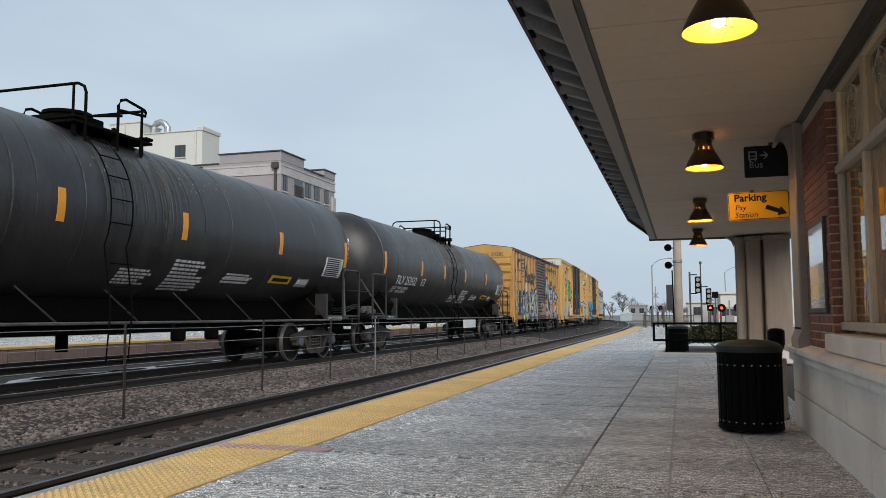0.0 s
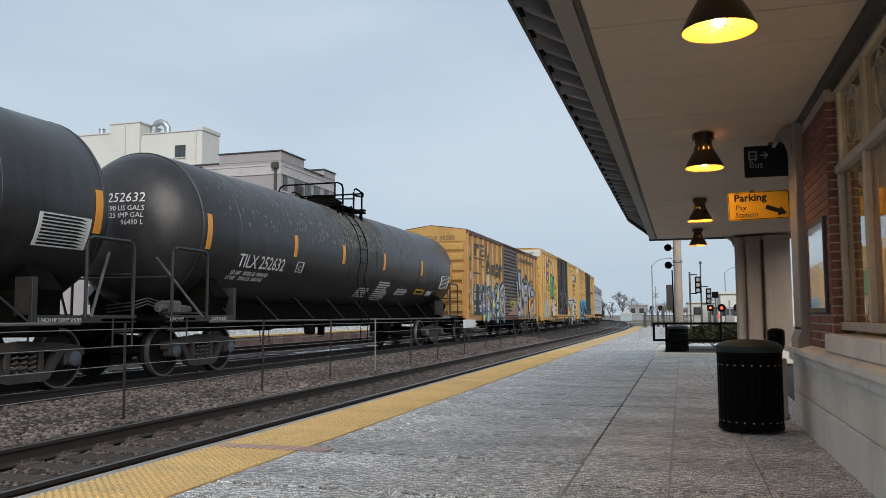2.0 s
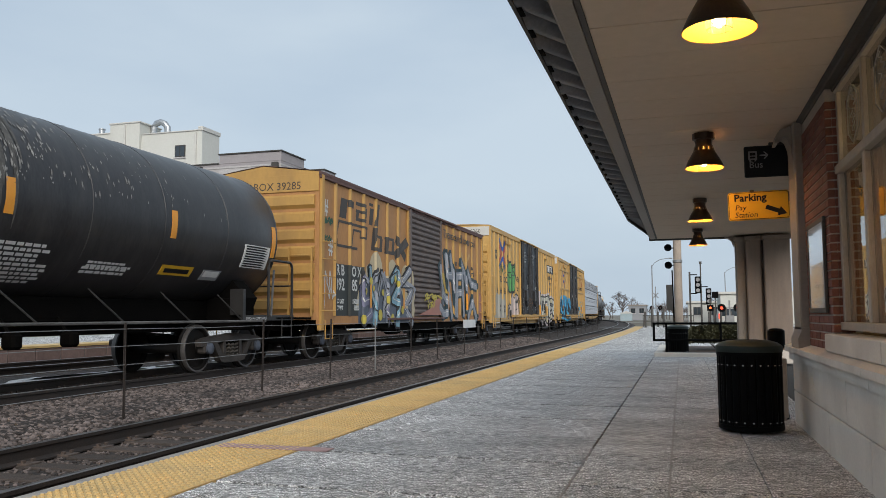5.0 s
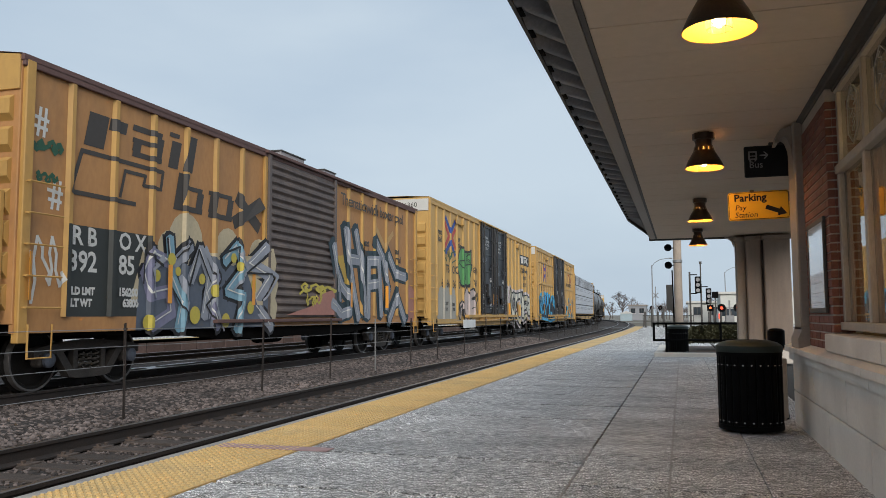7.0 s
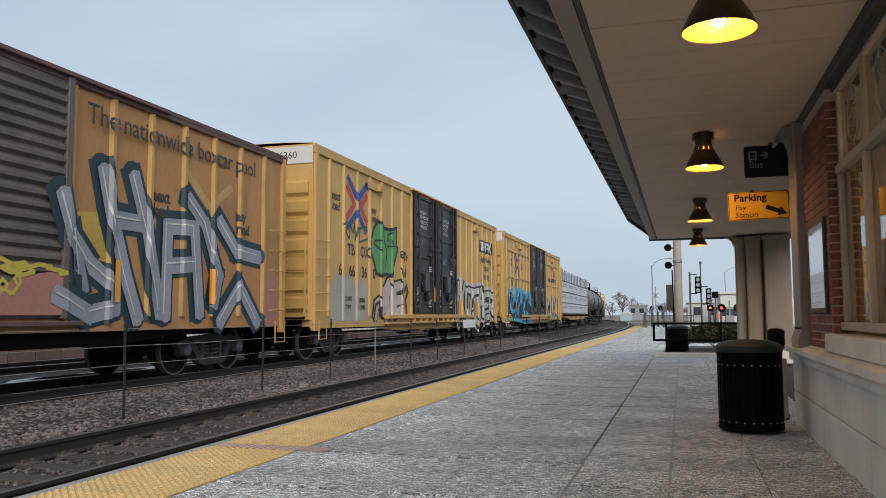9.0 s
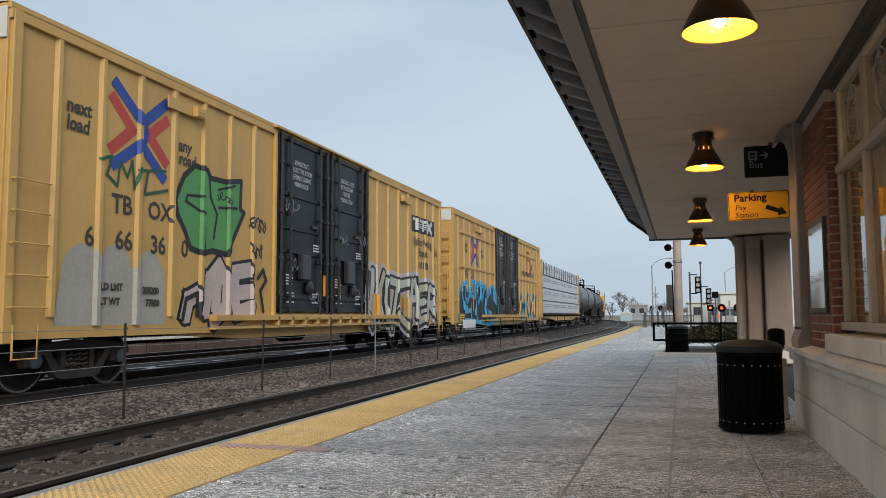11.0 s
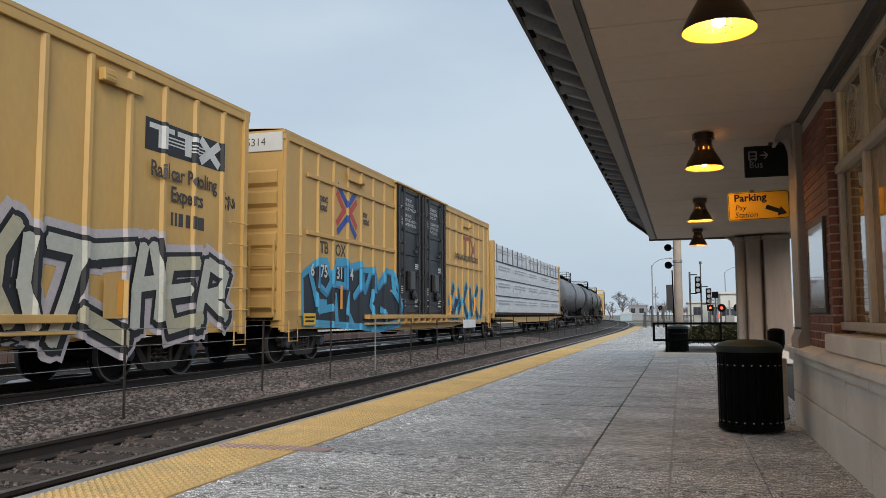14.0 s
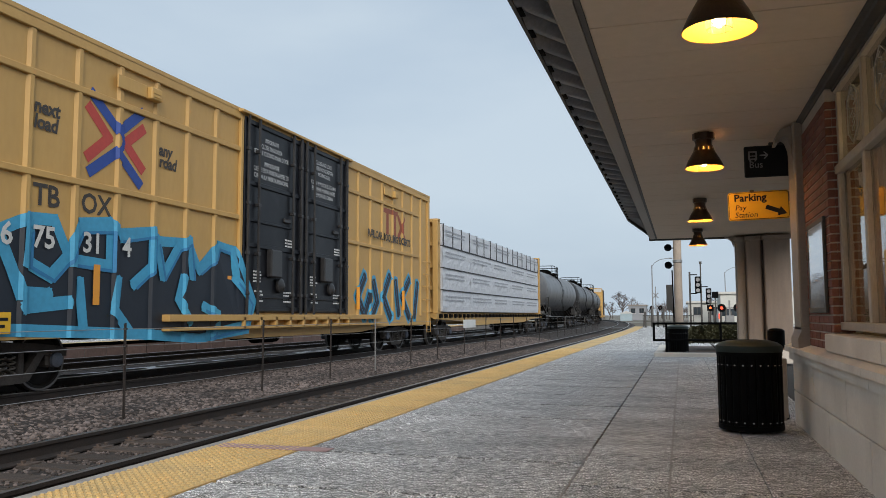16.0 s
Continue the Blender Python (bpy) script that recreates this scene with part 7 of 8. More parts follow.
def dress_orange(c):
    # faded shape logo
    bars = []
    P = lambda y, z: (y, z)
    sh = lambda y0, y1, z0, z1, k=.22: [(y0, z0), (y1, z0), (y1 + k * (z1 - z0), z1), (y0 + k * (z1 - z0), z1)]
    bars += [sh(-7.02, -6.6, 3.6, 4.12), sh(-6.5, -6.1, 3.93, 4.12), sh(-5.95, -5.2, 3.63, 3.72), sh(-5.95, -5.75, 3.72, 3.88), sh(-5.4, -5.2, 3.72, 4.05), sh(-5.95, -5.2, 4.05, 4.15), sh(-5.95, -5.4, 3.86, 3.94), sh(-5.02, -4.75, 3.62, 4.1), sh(-5.0, -4.72, 4.16, 4.24), sh(-4.6, -4.32, 3.62, 4.28)]
    bars += [sh(-4.85, -4.6, 2.92, 3.58), sh(-4.6, -4.0, 2.92, 3.02), sh(-4.2, -4.0, 3.02, 3.3), sh(-4.6, -4.0, 3.3, 3.38), sh(-3.8, -3.0, 2.9, 3.0), sh(-3.8, -3.6, 3.0, 3.32), sh(-3.2, -3.0, 3.0, 3.32), sh(-3.8, -3.0, 3.32, 3.4)]
    paint(c, bars, P_brown, "faded_logo", .0045, "faded black shape logo")
    paint(c, stroke([(-2.85, 2.92), (-1.95, 3.38)], .26) + stroke([(-2.75, 3.38), (-2.0, 2.92)], .26), P_brown, "faded_logo", .0055)
    ol = stroke([(-5.2, 3.2), (-5.15, 3.5), (-7.05, 3.5), (-7.25, 2.87), (-5.85, 2.87)], .07) + stroke([(-5.2, 3.2), (-5.65, 3.2), (-5.6, 3.36), (-6.1, 3.36), (-6.2, 2.95)], .06)
    paint(c, ol, P_brown, "faded_logo", .0065)
    paint(c, [[(-7.31, 1.08), (-5.44, 1.08), (-5.44, 2.4), (-7.31, 2.4)]], P_patch, "stencil_patch", .004, "dark repainted number patch")
    for txt, y, z, s in (("R B", -7.2, 2.12, .38), ("O X", -6.2, 2.12, .38), ("392", -7.26, 1.74, .42), ("85", -6.2, 1.74, .42), ("LD LMT", -7.18, 1.4, .15), ("156200", -6.2, 1.4, .17), ("LT WT", -7.18, 1.23, .15), ("63800", -6.1, 1.23, .17)):
        paint_text(c, txt, s, y, z, P_white, .95)
    paint(c, text_polys("The nationwide boxcar pool", .44, 1.98, 3.92, .98, bold=.005), P_brown, "lettering", .006, "faded black lettering")
    paint_text(c, "next", .28, 3.6, 3.0, P_brown)
    paint_text(c, "load", .28, 3.6, 2.75, P_brown)
    paint_text(c, "any", .28, 6.2, 2.95, P_brown)
    paint_text(c, "road", .28, 6.2, 2.7, P_brown)
    paint(c, stroke([(4.55, 3.65), (5.3, 3.1)], .16) + stroke([(6.0, 3.55), (5.4, 3.15)], .16), P_fade, "ghost_mark", .0045)
    wild = []
    wild.append([(-4.91, 1.99), (-5.38, 2.11), (-5.56, 1.78), (-5.41, 1.43), (-4.92, 1.51), (-4.83, 1.14), (-5.36, 0.92)])
    wild.append([(-4.93, 2.36), (-4.83, 1.74), (-4.52, 1.3), (-4.63, 0.91)])
    wild.append([(-4.36, 2.3), (-4.76, 2.0)])
    wild.append([(-4.3, 1.76), (-4.02, 2.25), (-3.73, 1.79), (-3.87, 1.11)])
    wild.append([(-3.47, 1.8), (-3.77, 1.47), (-3.44, 0.91)])
    wild.append([(-3.19, 2.14), (-2.8, 2.43), (-2.52, 2.01), (-3.09, 1.56), (-2.5, 1.45), (-2.75, 0.85)])
    wild.append([(-1.79, 2.49), (-2.3, 2.11), (-1.64, 1.88), (-2.11, 1.33), (-1.61, 0.86)])
    snar = []
    snar.append([(1.57, 2.77), (1.81, 2.2), (2.21, 1.86), (2.78, 1.54), (2.78, 1.21), (2.24, 1.11), (1.52, 1.37)])
    snar.append([(1.87, 2.28), (2.07, 1.51)])
    snar.append([(2.47, 3.27), (2.66, 2.64), (3.01, 1.72), (3.31, 1.06)])
    snar.append([(3.18, 3.28), (3.54, 2.43), (3.89, 1.15)])
    snar.append([(2.74, 2.57), (3.37, 2.57)])
    snar.append([(4.03, 1.11), (4.05, 2.6), (4.82, 2.65), (5.02, 1.15)])
    snar.append([(4.08, 1.93), (4.89, 2.01)])
    snar.append([(4.66, 3.13), (5.17, 2.75), (5.63, 1.84), (5.49, 1.32)])
    snar.append([(5.65, 2.84), (6.24, 2.34), (7.06, 2.28)])
    snar.append([(5.71, 0.98), (6.38, 1.65), (7.05, 0.97)])
    flame = []
    flame.append([(1.92, 2.59), (2.49, 2.65), (2.75, 1.86), (2.2, 1.96)])
    flame.append([(3.24, 2.7), (4.21, 2.69), (4.63, 3.15), (4.64, 2.66), (3.82, 2.38)])
    flame.append([(5.49, 2.87), (6.44, 2.61), (7.02, 2.28), (6.1, 2.31)])
    paint(c, [disc(-4.45, 2.4, .5, 16), disc(-3.1, 2.35, .42, 16), disc(-1.95, 2.3, .36, 16), disc(-4.9, 2.2, .35, 16), [(-5.9, 1.3), (-1.6, 1.3), (-1.6, 2.3), (-5.6, 2.2)]], P_cream, "graffiti_cloud", .004, "pale sprayed cloud behind graffiti", .00008)
    paint(c, [[(-5.75, .86), (-1.6, .86), (-1.62, 2.0), (-2.3, 2.3), (-2.9, 2.05), (-3.7, 2.2), (-4.4, 1.95), (-5.0, 2.15), (-5.7, 1.7)]], P_slate, "graffiti_cloud", .0065, "dark ground of the graffiti")
    throw_up(c, wild, .22, .14, [P_lilac, P_sky, P_grey, P_silver], P_black, None, P_white)
    rng = random.Random(77)
    paint(c, [p for l_ in wild for p in stroke([(y + rng.uniform(.1, .3), z + rng.uniform(-.15, .1)) for y, z in l_[1:4]], .13, .04)], P_silver, "graffiti_fill", .036, "pale silver graffiti bars")
    paint(c, [p for l_ in wild for p in stroke([(y + rng.uniform(-.25, .1), z + rng.uniform(-.2, .1)) for y, z in l_[:3]], .05, .03)], P_black, "graffiti_outline", .042, "thin black graffiti lines")
    paint(c, [disc(y, z, r, 12) for y, z, r in ((-4.9, 2.05, .11), (-4.72, 1.85, .08), (-5.5, .98, .13), (-4.2, 1.1, .16), (-4.0, 1.75, .1), (-3.6, 1.55, .12), (-2.95, 2.2, .1), (-2.75, 2.05, .1), (-2.15, 1.7, .14), (-2.3, 1.25, .13), (-3.2, 1.0, .14), (-5.3, 1.75, .1))], P_yellow, "graffiti_spot", .046, "yellow sprayed dots")
    paint(c, [[(-1.8, 1.0), (-1.38, 1.02), (-1.3, 1.3), (-1.4, 1.45), (-1.27, 1.75), (-1.42, 2.0), (-1.36, 2.2), (-1.5, 2.5), (-1.8, 2.45)]], P_cream, "sprayed_patch", .004, "pale overspray on the door edge")
    paint(c, [[(-.9, 1.1), (1.7, 1.1), (1.75, 1.75), (.8, 1.6), (.3, 1.3)]], P_pink, "sprayed_patch", .005, "pink overspray on the door")
    scribble(c, -.35, 1.55, 1.9, .3, 5, P_yellow, .06, 11)
    scribble(c, .1, 1.25, .8, .4, 8, P_yellow, .045, 12)
    paint(c, flame, P_flame, "graffiti_cloud", .005, "yellow sprayed flames")
    throw_up(c, snar, .28, .22, [P_silver, P_grey, P_silver], P_teal, None, P_white, off=(-.05, .03))
    paint(c, [[(7.2, .9), (8.0, .9), (8.0, 1.9), (7.5, 2.1)]], P_pink, "sprayed_patch", .004)
    for y in (-8.0, -4.94, -2.19, 2.8, 5.34):
        paint(c, [[(y - .06, 1.3), (y + .06, 1.3), (y + .06, 1.95), (y - .06, 1.95)]], M_reflect, "reflector_strip", .05, "yellow reflective strip")
    scribble(c, -7.95, 3.3, .5, .25, 3, P_dkgreen, .06)
    scribble(c, -7.9, 2.9, .4, .2, 6, P_dkgreen, .04)
    for y, z in ((-7.85, 3.75), (-7.55, 2.78)):
        paint(c, stroke([(y - .12, z + .05), (y + .14, z + .02)], .05) + stroke([(y - .1, z - .08), (y + .12, z - .1)], .05) + stroke([(y - .04, z - .2), (y, z + .18)], .05) + stroke([(y + .07, z - .2), (y + .1, z + .18)], .05), P_white, "tag", .007, "white hash tag")
    scribble(c, -7.95, 1.2, .6, 1.2, 9, P_white, .05, 7)


def dress_pale(c):
    emblem(c, -7.0, 4.05, 1.25)
    for txt, y, z in (("next", -8.65, 4.02), ("load", -8.65, 3.76), ("any", -6.0, 3.97), ("road", -6.0, 3.73)):
        paint_text(c, txt, .3, y, z, P_brown, .95, .12)
    for txt, y, z in (("TB", -7.65, 2.68), ("OX", -6.78, 2.68), ("6", -8.2, 2.12), ("66", -7.55, 2.12), ("36", -6.7, 2.12), ("0", -5.85, 2.12)):
        paint_text(c, txt, .42, y, z, P_brown)
    wither = []
    wither.append([(2.77, 2.2), (2.7, 1.66), (2.68, 1.1), (3.07, 0.88), (3.33, 1.3)])
    wither.append([(3.09, 2.31), (3.09, 1.94), (2.94, 1.51)])
    wither.append([(3.94, 2.28), (3.68, 1.91), (3.63, 1.44), (3.88, 1.03)])
    wither.append([(4.17, 2.1), (4.1, 1.52), (4.26, 0.99)])
    wither.append([(4.58, 2.12), (5.42, 2.04), (6.24, 2.14)])
    wither.append([(5.11, 1.97), (4.9, 1.4), (4.64, 0.77)])
    wither.append([(5.21, 1.1), (6.12, 0.74)])
    wither.append([(6.52, 2.16), (6.37, 1.51), (6.35, 0.98)])
    wither.append([(6.54, 1.6), (6.96, 1.65)])
    wither.append([(6.79, 2.2), (7.0, 1.53), (6.95, 1.1)])
    wither.append([(8.02, 2.03), (7.24, 1.97), (7.1, 1.44), (7.3, 0.91), (8.14, 1.05)])
    wither.append([(7.2, 1.49), (7.75, 1.55)])
    wither.append([(8.35, 2.01), (8.17, 1.37), (8.06, 0.96)])
    wither.append([(8.44, 2.03), (8.94, 1.85), (8.78, 1.53), (8.35, 1.45), (8.96, 1.1)])
    ade = []
    ade.append([(-5.69, 1.1), (-5.6, 1.38), (-5.39, 1.46)])
    ade.append([(-5.1, 1.17), (-4.95, 1.77), (-4.66, 2.01), (-4.38, 1.72), (-4.41, 1.25), (-4.8, 0.99)])
    ade.append([(-4.71, 1.78), (-4.75, 1.25)])
    ade.append([(-4.09, 1.89), (-4.11, 1.49), (-4.0, 1.14)])
    ade.append([(-4.09, 1.93), (-3.62, 2.0)])
    ade.append([(-4.04, 1.53), (-3.58, 1.57)])
    ade.append([(-4.0, 1.14), (-3.45, 1.26)])
    ade_tail = []
    ade_tail.append([(-5.79, 1.03), (-5.7, 1.38), (-5.36, 1.49), (-5.37, 1.1)])
    ade_tail.append([(-3.25, 1.85), (-3.04, 2.03), (-2.91, 1.82), (-3.14, 1.6), (-3.01, 1.18)])
    green = []
    green.append([(-5.49, 3.79), (-5.09, 3.76), (-4.99, 3.64), (-4.46, 3.65), (-3.92, 3.75), (-3.94, 3.19), (-3.8, 3.13), (-4.16, 2.6), (-4.4, 2.26), (-4.89, 2.29), (-5.2, 2.22), (-5.58, 2.29), (-5.75, 2.57), (-5.97, 2.83), (-6.05, 3.09), (-5.94, 3.32), (-5.8, 3.56)])
    greenline = []
    greenline.append([(-5.24, 3.26), (-5.71, 3.22), (-5.75, 3.11), (-5.15, 2.94), (-5.2, 2.22)])
    greenline.append([(-5.03, 3.67), (-4.98, 3.27), (-4.76, 2.99), (-4.86, 2.52)])
    greenline.append([(-4.72, 3.46), (-4.16, 3.62)])
    greenline.append([(-4.71, 3.12), (-4.07, 3.19)])
    rent = []
    rent.append([(-7.95, 3.44), (-7.66, 3.54), (-7.76, 3.24), (-7.53, 3.1), (-7.47, 3.49), (-7.3, 3.27), (-7.19, 3.55), (-7.13, 3.11), (-7.02, 3.46)])
    rent.append([(-7.06, 3.42), (-6.34, 3.53)])
    rent.append([(-6.8, 3.44), (-6.87, 3.06), (-6.28, 3.21)])
    paint(c, green, P_green, "graffiti_fill", .007, "green sprayed throw-up")
    paint(c, [p for l_ in green for p in rounded(l_ + l_[:1], .1)] + [p for l_ in greenline for p in rounded(l_, .05)], P_black, "graffiti_outline", .012, "black outlines of the green throw-up", .00008)
    paint(c, [p for l_ in rent for p in rounded(l_, .05)], P_dkgreen, "tag", .012, "dark green scrawled tag", .00008)
    scribble(c, -4.85, 3.2, .5, .25, 11, P_black, .025)
    scribble(c, -3.6, 2.75, .75, .45, 12, P_black, .035)
    scribble(c, -3.5, 2.2, .45, .4, 14, P_black, .035)
    paint(c, [disc(-8.2, 1.75, .4), disc(-7.5, 1.85, .35), disc(-6.7, 1.8, .35), [(-8.75, .95), (-6.25, .95), (-6.3, 1.85), (-8.6, 1.85)]], P_overspray, "sprayed_patch", .004, "silver overspray patch")
    for txt, y, z in (("LD LMT", -7.85, 1.48), ("LT WT", -7.85, 1.26), ("208200", -6.9, 1.45), ("77800", -6.8, 1.25)):
        paint(c, text_polys(txt, .15, y, z), P_brown, "lettering", .012, "small black stencilled weights")
    throw_up(c, ade, .3, .13, P_rosewhite, P_black, None)
    paint(c, [p for l_ in ade_tail for p in rounded(l_, .09)], P_black, "graffiti_outline", .03, "", .00008)
    throw_up(c, wither, .24, .2, [P_chalk, P_chalk, P_bone, P_chalk], P_black, P_mauve, None, .22, (.03, -.02))
    paint(c, [[(6.52, 3.82), (8.8, 3.82), (8.8, 4.36), (6.52, 4.36)]], P_black, "logo_plate", .005, "black and white shape logo")
    lg = [[(6.62, 4.2), (7.3, 4.2), (7.3, 4.29), (6.62, 4.29)], [(6.86, 3.9), (7.06, 3.9), (7.06, 4.2), (6.86, 4.2)], [(7.38, 4.2), (8.0, 4.2), (8.0, 4.29), (7.38, 4.29)], [(7.6, 3.9), (7.8, 3.9), (7.8, 4.2), (7.6, 4.2)]] + [[(6.9, z), (8.2, z), (8.2, z + .025), (6.9, z + .025)] for z in (4.0, 4.06, 4.12)]
    paint(c, lg + stroke([(8.12, 3.92), (8.64, 4.27)], .16), P_white, "logo_shape", .009)
    paint(c, stroke([(8.12, 4.27), (8.64, 3.92)], .16), P_white, "logo_shape", .012)
    paint_text(c, "Rail car Pooling", .36, 6.6, 3.4, P_brown, .9)
    paint_text(c, "Experts", .36, 7.2, 3.05, P_brown, .9)
    paint(c, [[(y, 2.63), (y + w_, 2.63), (y + w_, 2.86), (y, 2.86)] for y, w_ in ((7.25, .07), (7.36, .07), (7.47, .13), (7.68, .13), (7.86, .13), (8.04, .2))], P_brown, "printed_bar", .005)
    scribble(c, 8.85, 3.0, .4, .5, 21, P_black, .03)
    for y, z in ((3.0, 1.5), (5.6, 1.45)):
        paint(c, [[(y, z - .4), (y + .5, z - .4), (y + .5, z + .2), (y, z + .2)]], M_tbox, "repainted_square", .05)
        paint(c, [[(y + .3, z - .35), (y + .42, z - .35), (y + .42, z + .17), (y + .3, z + .17)]], M_reflect, "reflector_strip", .055)
    scribble(c, 2.7, .62, 1.5, .2, 23, P_black, .03)
    for k, (y, z) in enumerate(((-2.2, 3.3), (-1.9, 2.0), (.6, 2.8), (1.4, 1.5), (1.9, 2.9), (-1.0, 1.3), (2.1, 1.35))):
        scribble(c, y, z, .6, .4, 40 + k, P_grey, .022)


def dress_blue(c):
    emblem(c, -6.17, 3.8, 1.14)
    for txt, y, z in (("next", -7.85, 3.86), ("load", -7.85, 3.64), ("any", -5.15, 3.78), ("road", -5.15, 3.58)):
        paint_text(c, txt, .28, y, z, P_brown, .95, .15)
    for txt, y, z in (("TB", -7.8, 2.6), ("OX", -6.9, 2.6)):
        paint_text(c, txt, .42, y, z, P_brown)
    blue = []
    blue.append([(-8.33, 2.13), (-8.1, 1.7), (-7.95, 1.39), (-7.47, 1.38), (-7.87, 1.21), (-7.12, 1.28)])
    blue.append([(-7.84, 2.27), (-7.86, 1.81), (-7.44, 1.64), (-7.11, 1.95), (-6.9, 2.37), (-6.26, 2.43), (-6.26, 1.84), (-7.02, 1.88)])
    blue.append([(-6.89, 1.57), (-6.79, 0.96)])
    blue.append([(-6.07, 1.63), (-6.12, 1.17), (-5.79, 0.86)])
    blue.append([(-6.03, 2.31), (-5.26, 2.45), (-5.26, 1.89), (-5.69, 1.6)])
    blue.append([(-5.13, 2.33), (-4.96, 1.76), (-4.55, 2.28), (-4.22, 2.41), (-4.12, 1.8)])
    blue.append([(-3.91, 1.91), (-3.4, 2.2), (-3.33, 2.4), (-2.81, 2.33), (-2.74, 1.86)])
    blue.append([(-2.79, 1.83), (-2.26, 1.37), (-2.42, 0.91), (-3.58, 0.74), (-2.96, 1.01), (-3.74, 1.25)])
    blue.append([(-4.4, 1.73), (-4.52, 1.38), (-4.16, 1.0)])
    blueblock = []
    blueblock.append([(-8.74, 2.01), (-8.33, 2.19), (-7.85, 2.4), (-7.39, 2.42), (-7.11, 1.95), (-6.9, 2.43), (-6.27, 2.51), (-6.03, 2.36), (-5.26, 2.47), (-5.07, 2.33), (-4.22, 2.37), (-3.92, 1.93), (-3.33, 2.4), (-2.76, 2.36), (-2.39, 1.74), (-2.12, 1.37), (-2.37, 0.82), (-3.87, 0.68), (-5.19, 0.78), (-6.88, 0.86), (-8.68, 0.93)])
    blue2 = []
    blue2.append([(3.9, 2.13), (3.42, 1.59), (3.91, 1.09), (4.25, 1.6)])
    blue2.append([(4.59, 2.0), (4.85, 1.48), (4.42, 1.02)])
    blue2.append([(5.83, 2.22), (5.33, 1.63), (5.91, 1.06)])
    blue2.append([(6.39, 2.07), (6.64, 1.16)])
    blue2.append([(7.6, 2.19), (6.94, 1.66), (7.6, 1.06)])
    blue2.append([(8.44, 2.08), (8.15, 1.09)])
    paint(c, blueblock, P_navy, "graffiti_cloud", .004, "black sprayed block")
    paint(c, [p for l_ in blueblock for p in rounded(l_ + l_[:1], .17)], P_cyan, "graffiti_outline", .007, "bright blue sprayed edge", .00008)
    paint(c, [p for l_ in blue for p in rounded(l_, .19)], P_cyan, "graffiti_fill", .016, "bright blue sprayed lines", .00008)
    paint(c, [p for k, l_ in enumerate(blue) if k in (1, 4, 5, 6, 7) for p in rounded([(y + .07, z - .07) for y, z in l_], .05)], P_blue, "graffiti_fill", .024, "deeper blue sprayed lines", .00008)
    throw_up(c, blue2, .26, .18, P_navy, P_cyan, None, P_blue)
    for txt, y in (("6", -8.33), ("75", -7.8), ("31", -6.87), ("4", -6.0)):
        paint(c, text_polys(txt, .42, y, 2.02), P_white, "lettering", .03, "white stencilled numbers")
    pol = [[(5.3, 4.12), (6.1, 4.12), (6.1, 4.26), (5.3, 4.26)], [(5.6, 3.5), (5.8, 3.5), (5.8, 4.12), (5.6, 4.12)], [(6.1, 4.12), (6.6, 4.12), (6.6, 4.26), (6.1, 4.26)], [(6.25, 3.5), (6.45, 3.5), (6.45, 4.12), (6.25, 4.12)]]
    paint(c, pol + stroke([(6.65, 3.5), (7.2, 4.1)], .16), flat("logo_rust", (.3, .07, .03)), "logo_shape", .005, "faded red shape logo")
    paint(c, stroke([(6.65, 4.1), (7.2, 3.5)], .16), flat("logo_rust", (.3, .07, .03)), "logo_shape", .008)
    paint_text(c, "RAILCAR POOLING EXPERTS", .3, 4.0, 3.28, P_brown, .98)
    for y in (-6.62, -3.0, 3.3, 6.92):
        paint(c, [[(y, 1.25), (y + .14, 1.25), (y + .14, 1.85), (y, 1.85)]], M_reflect, "reflector_strip", .03, "yellow reflective strip")
    part("warning_plate", Mesh().box(1.57, 1.585, -8.75, -8.15, .86, 1.14, .004), M_signyellow, c, "yellow warning plate")
    part("plate_print", Mesh().box(1.585, 1.589, -8.7, -8.2, 1.03, 1.07).box(1.585, 1.589, -8.7, -8.25, .94, .98), M_signblack, c)


def end_number(c, text, x, z, size, material):
    h = SIDES[c.name][4]
    part("end_number", letters(text, size, "CENTER", 0), material, c, "stencilled number on the end", at=on_y(x, -h - .034, z))


dress_orange(RBOX)
dress_pale(TBOX_A)
dress_blue(TBOX_B)
end_number(RBOX, "RBOX 39285", .3, 4.16, .27, P_brown)
end_number(TBOX_A, "TBOX 666360", .35, 4.85, .25, P_brown)
end_number(TBOX_B, "TBOX 675314", .35, 4.85, .25, P_brown)
for c_, y_ in ((TBOX_A, -5.55), (TBOX_A, 5.5), (TBOX_B, -5.42), (TBOX_B, 6.1)):
    part("roof_vent", Mesh().box(1.53, 1.66, y_ - .14, y_ + .14, 4.62, 4.82, .015).box(1.64, 1.67, y_ - .1, y_ + .1, 4.66, 4.69).box(1.64, 1.67, y_ - .1, y_ + .1, 4.72, 4.75), M_tbox, c_, "small louvred box")
    s_ = 1 if y_ > 0 and c_ is TBOX_A else -1
    part("hinged_plate", Mesh().box(1.555, 1.585, *sorted((y_ + s_ * .16, y_ + s_ * .85)), 4.62, 4.83, .008), M_tbox, c_, "long plate beside the louvred box")


# ---- what moves: the train rolls towards the camera ----
def rolled(t):
    return 4.62 * t - 0.006 * t * t


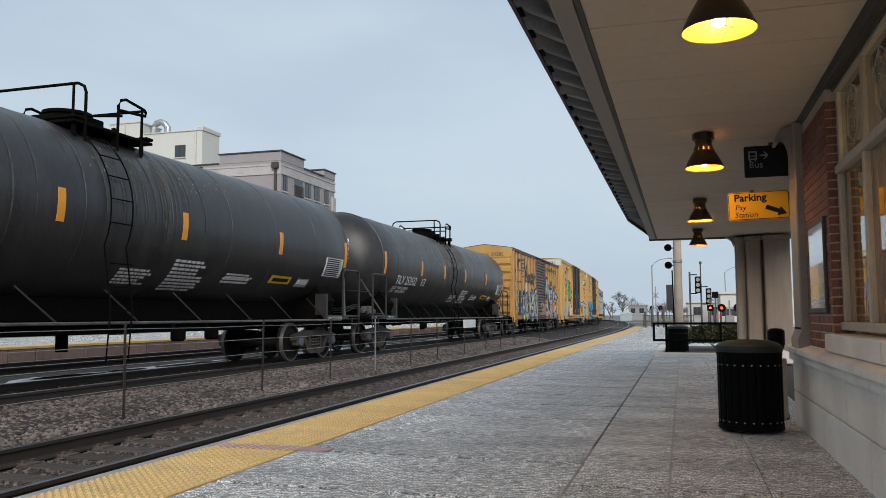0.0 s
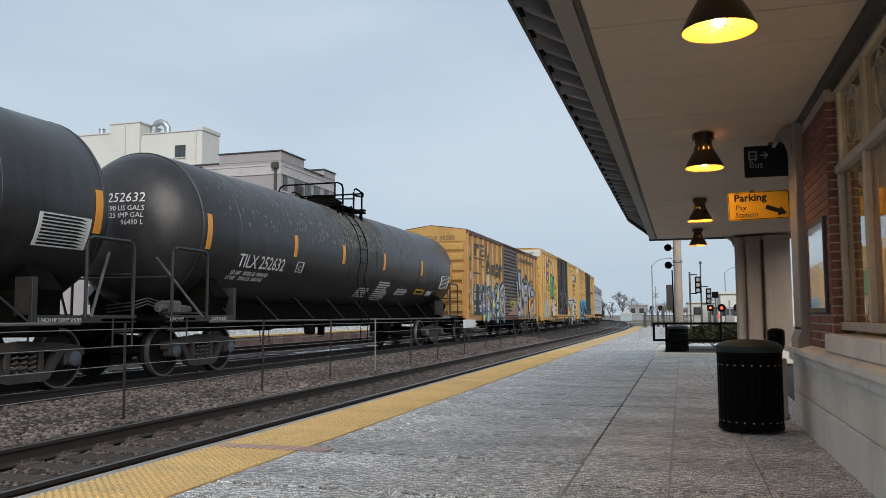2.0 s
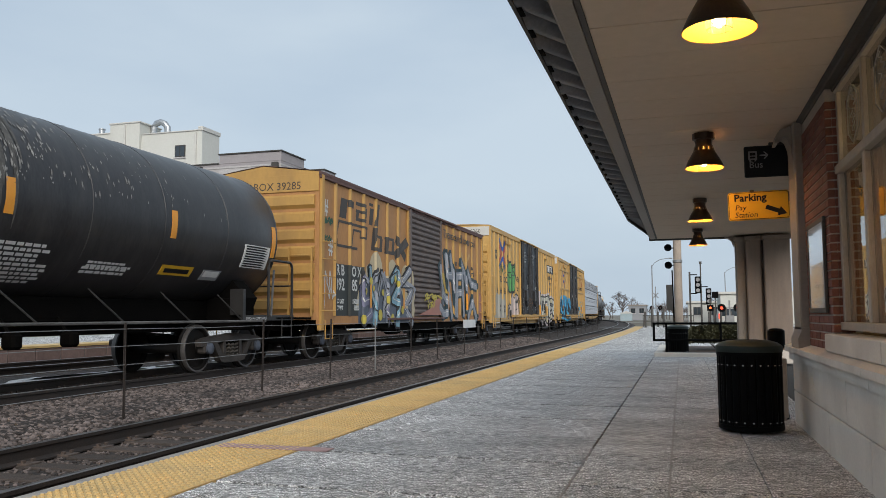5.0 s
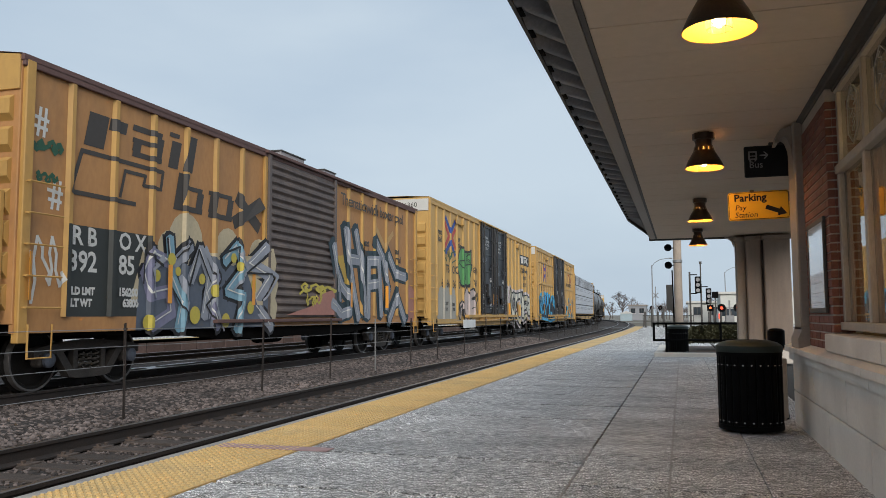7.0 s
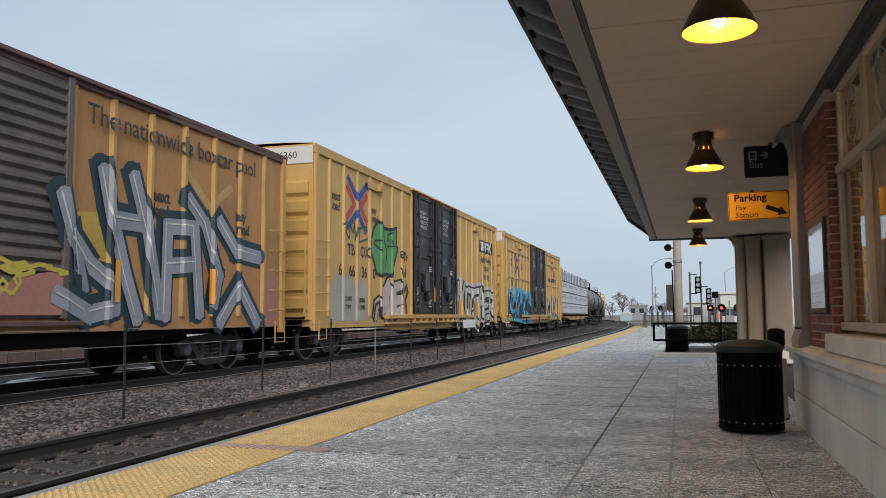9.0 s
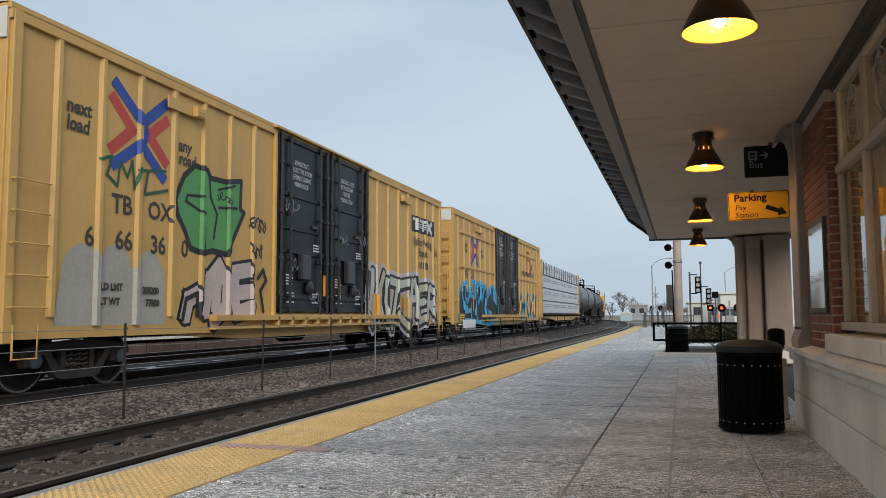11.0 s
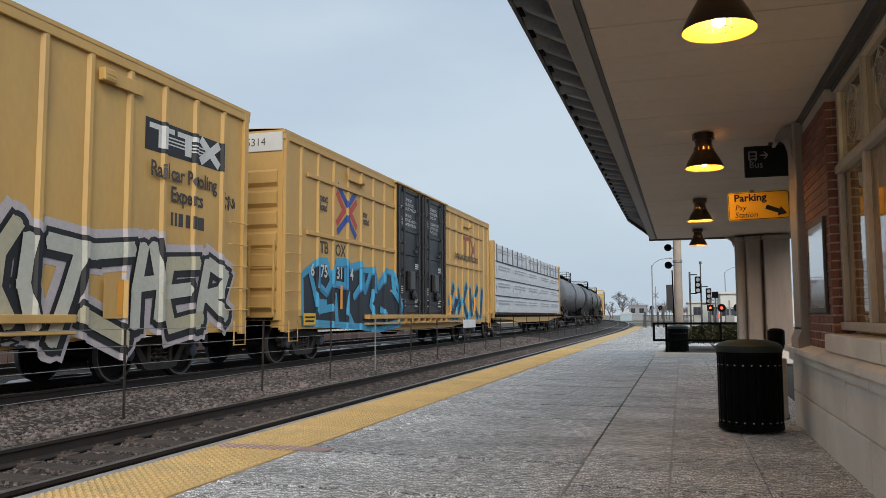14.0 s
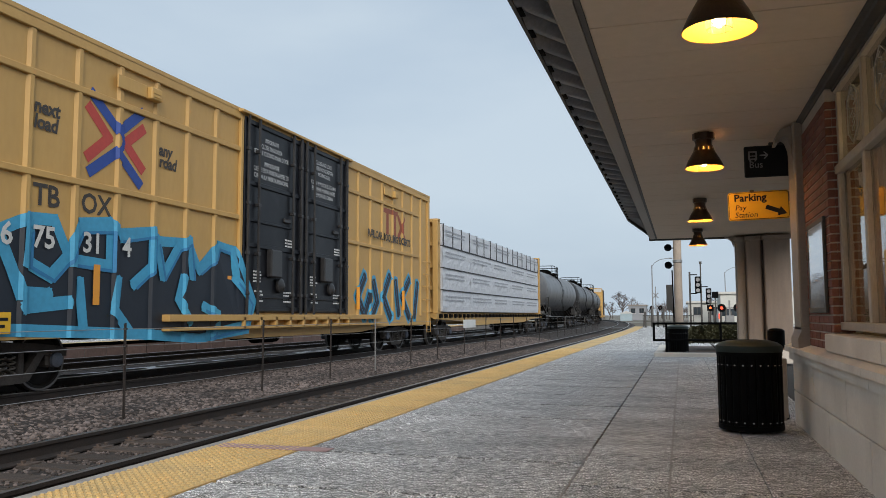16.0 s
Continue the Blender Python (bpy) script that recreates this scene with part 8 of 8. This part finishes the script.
def motions():
    for car, at, half in TRAIN:
        rows = []
        for k in range(17):
            s = at - rolled(k)
            a, b = Vector((TRAIN_C + shift(s - half), s - half, TRAIN_Z)), Vector((TRAIN_C + shift(s + half), s + half, TRAIN_Z))
            mid = (a + b) / 2
            rows.append((float(k), pose(mid.x, mid.y, mid.z, 0, 0, math.degrees(math.atan2(-(b.x - a.x), b.y - a.y)))))
        walk(car, rows)
    for w, y in WHEELS:
        rows = []
        for k in range(121):
            t = k * 16 / 120
            rows.append((t, pose(0, y, .457, math.degrees(rolled(t) / .457) % 360)))
        walk(w, rows)


# ---- pieces of the paving and the brickwork ----
build_slabs(PLATFORM)
build_bricks(WALL)

motions()
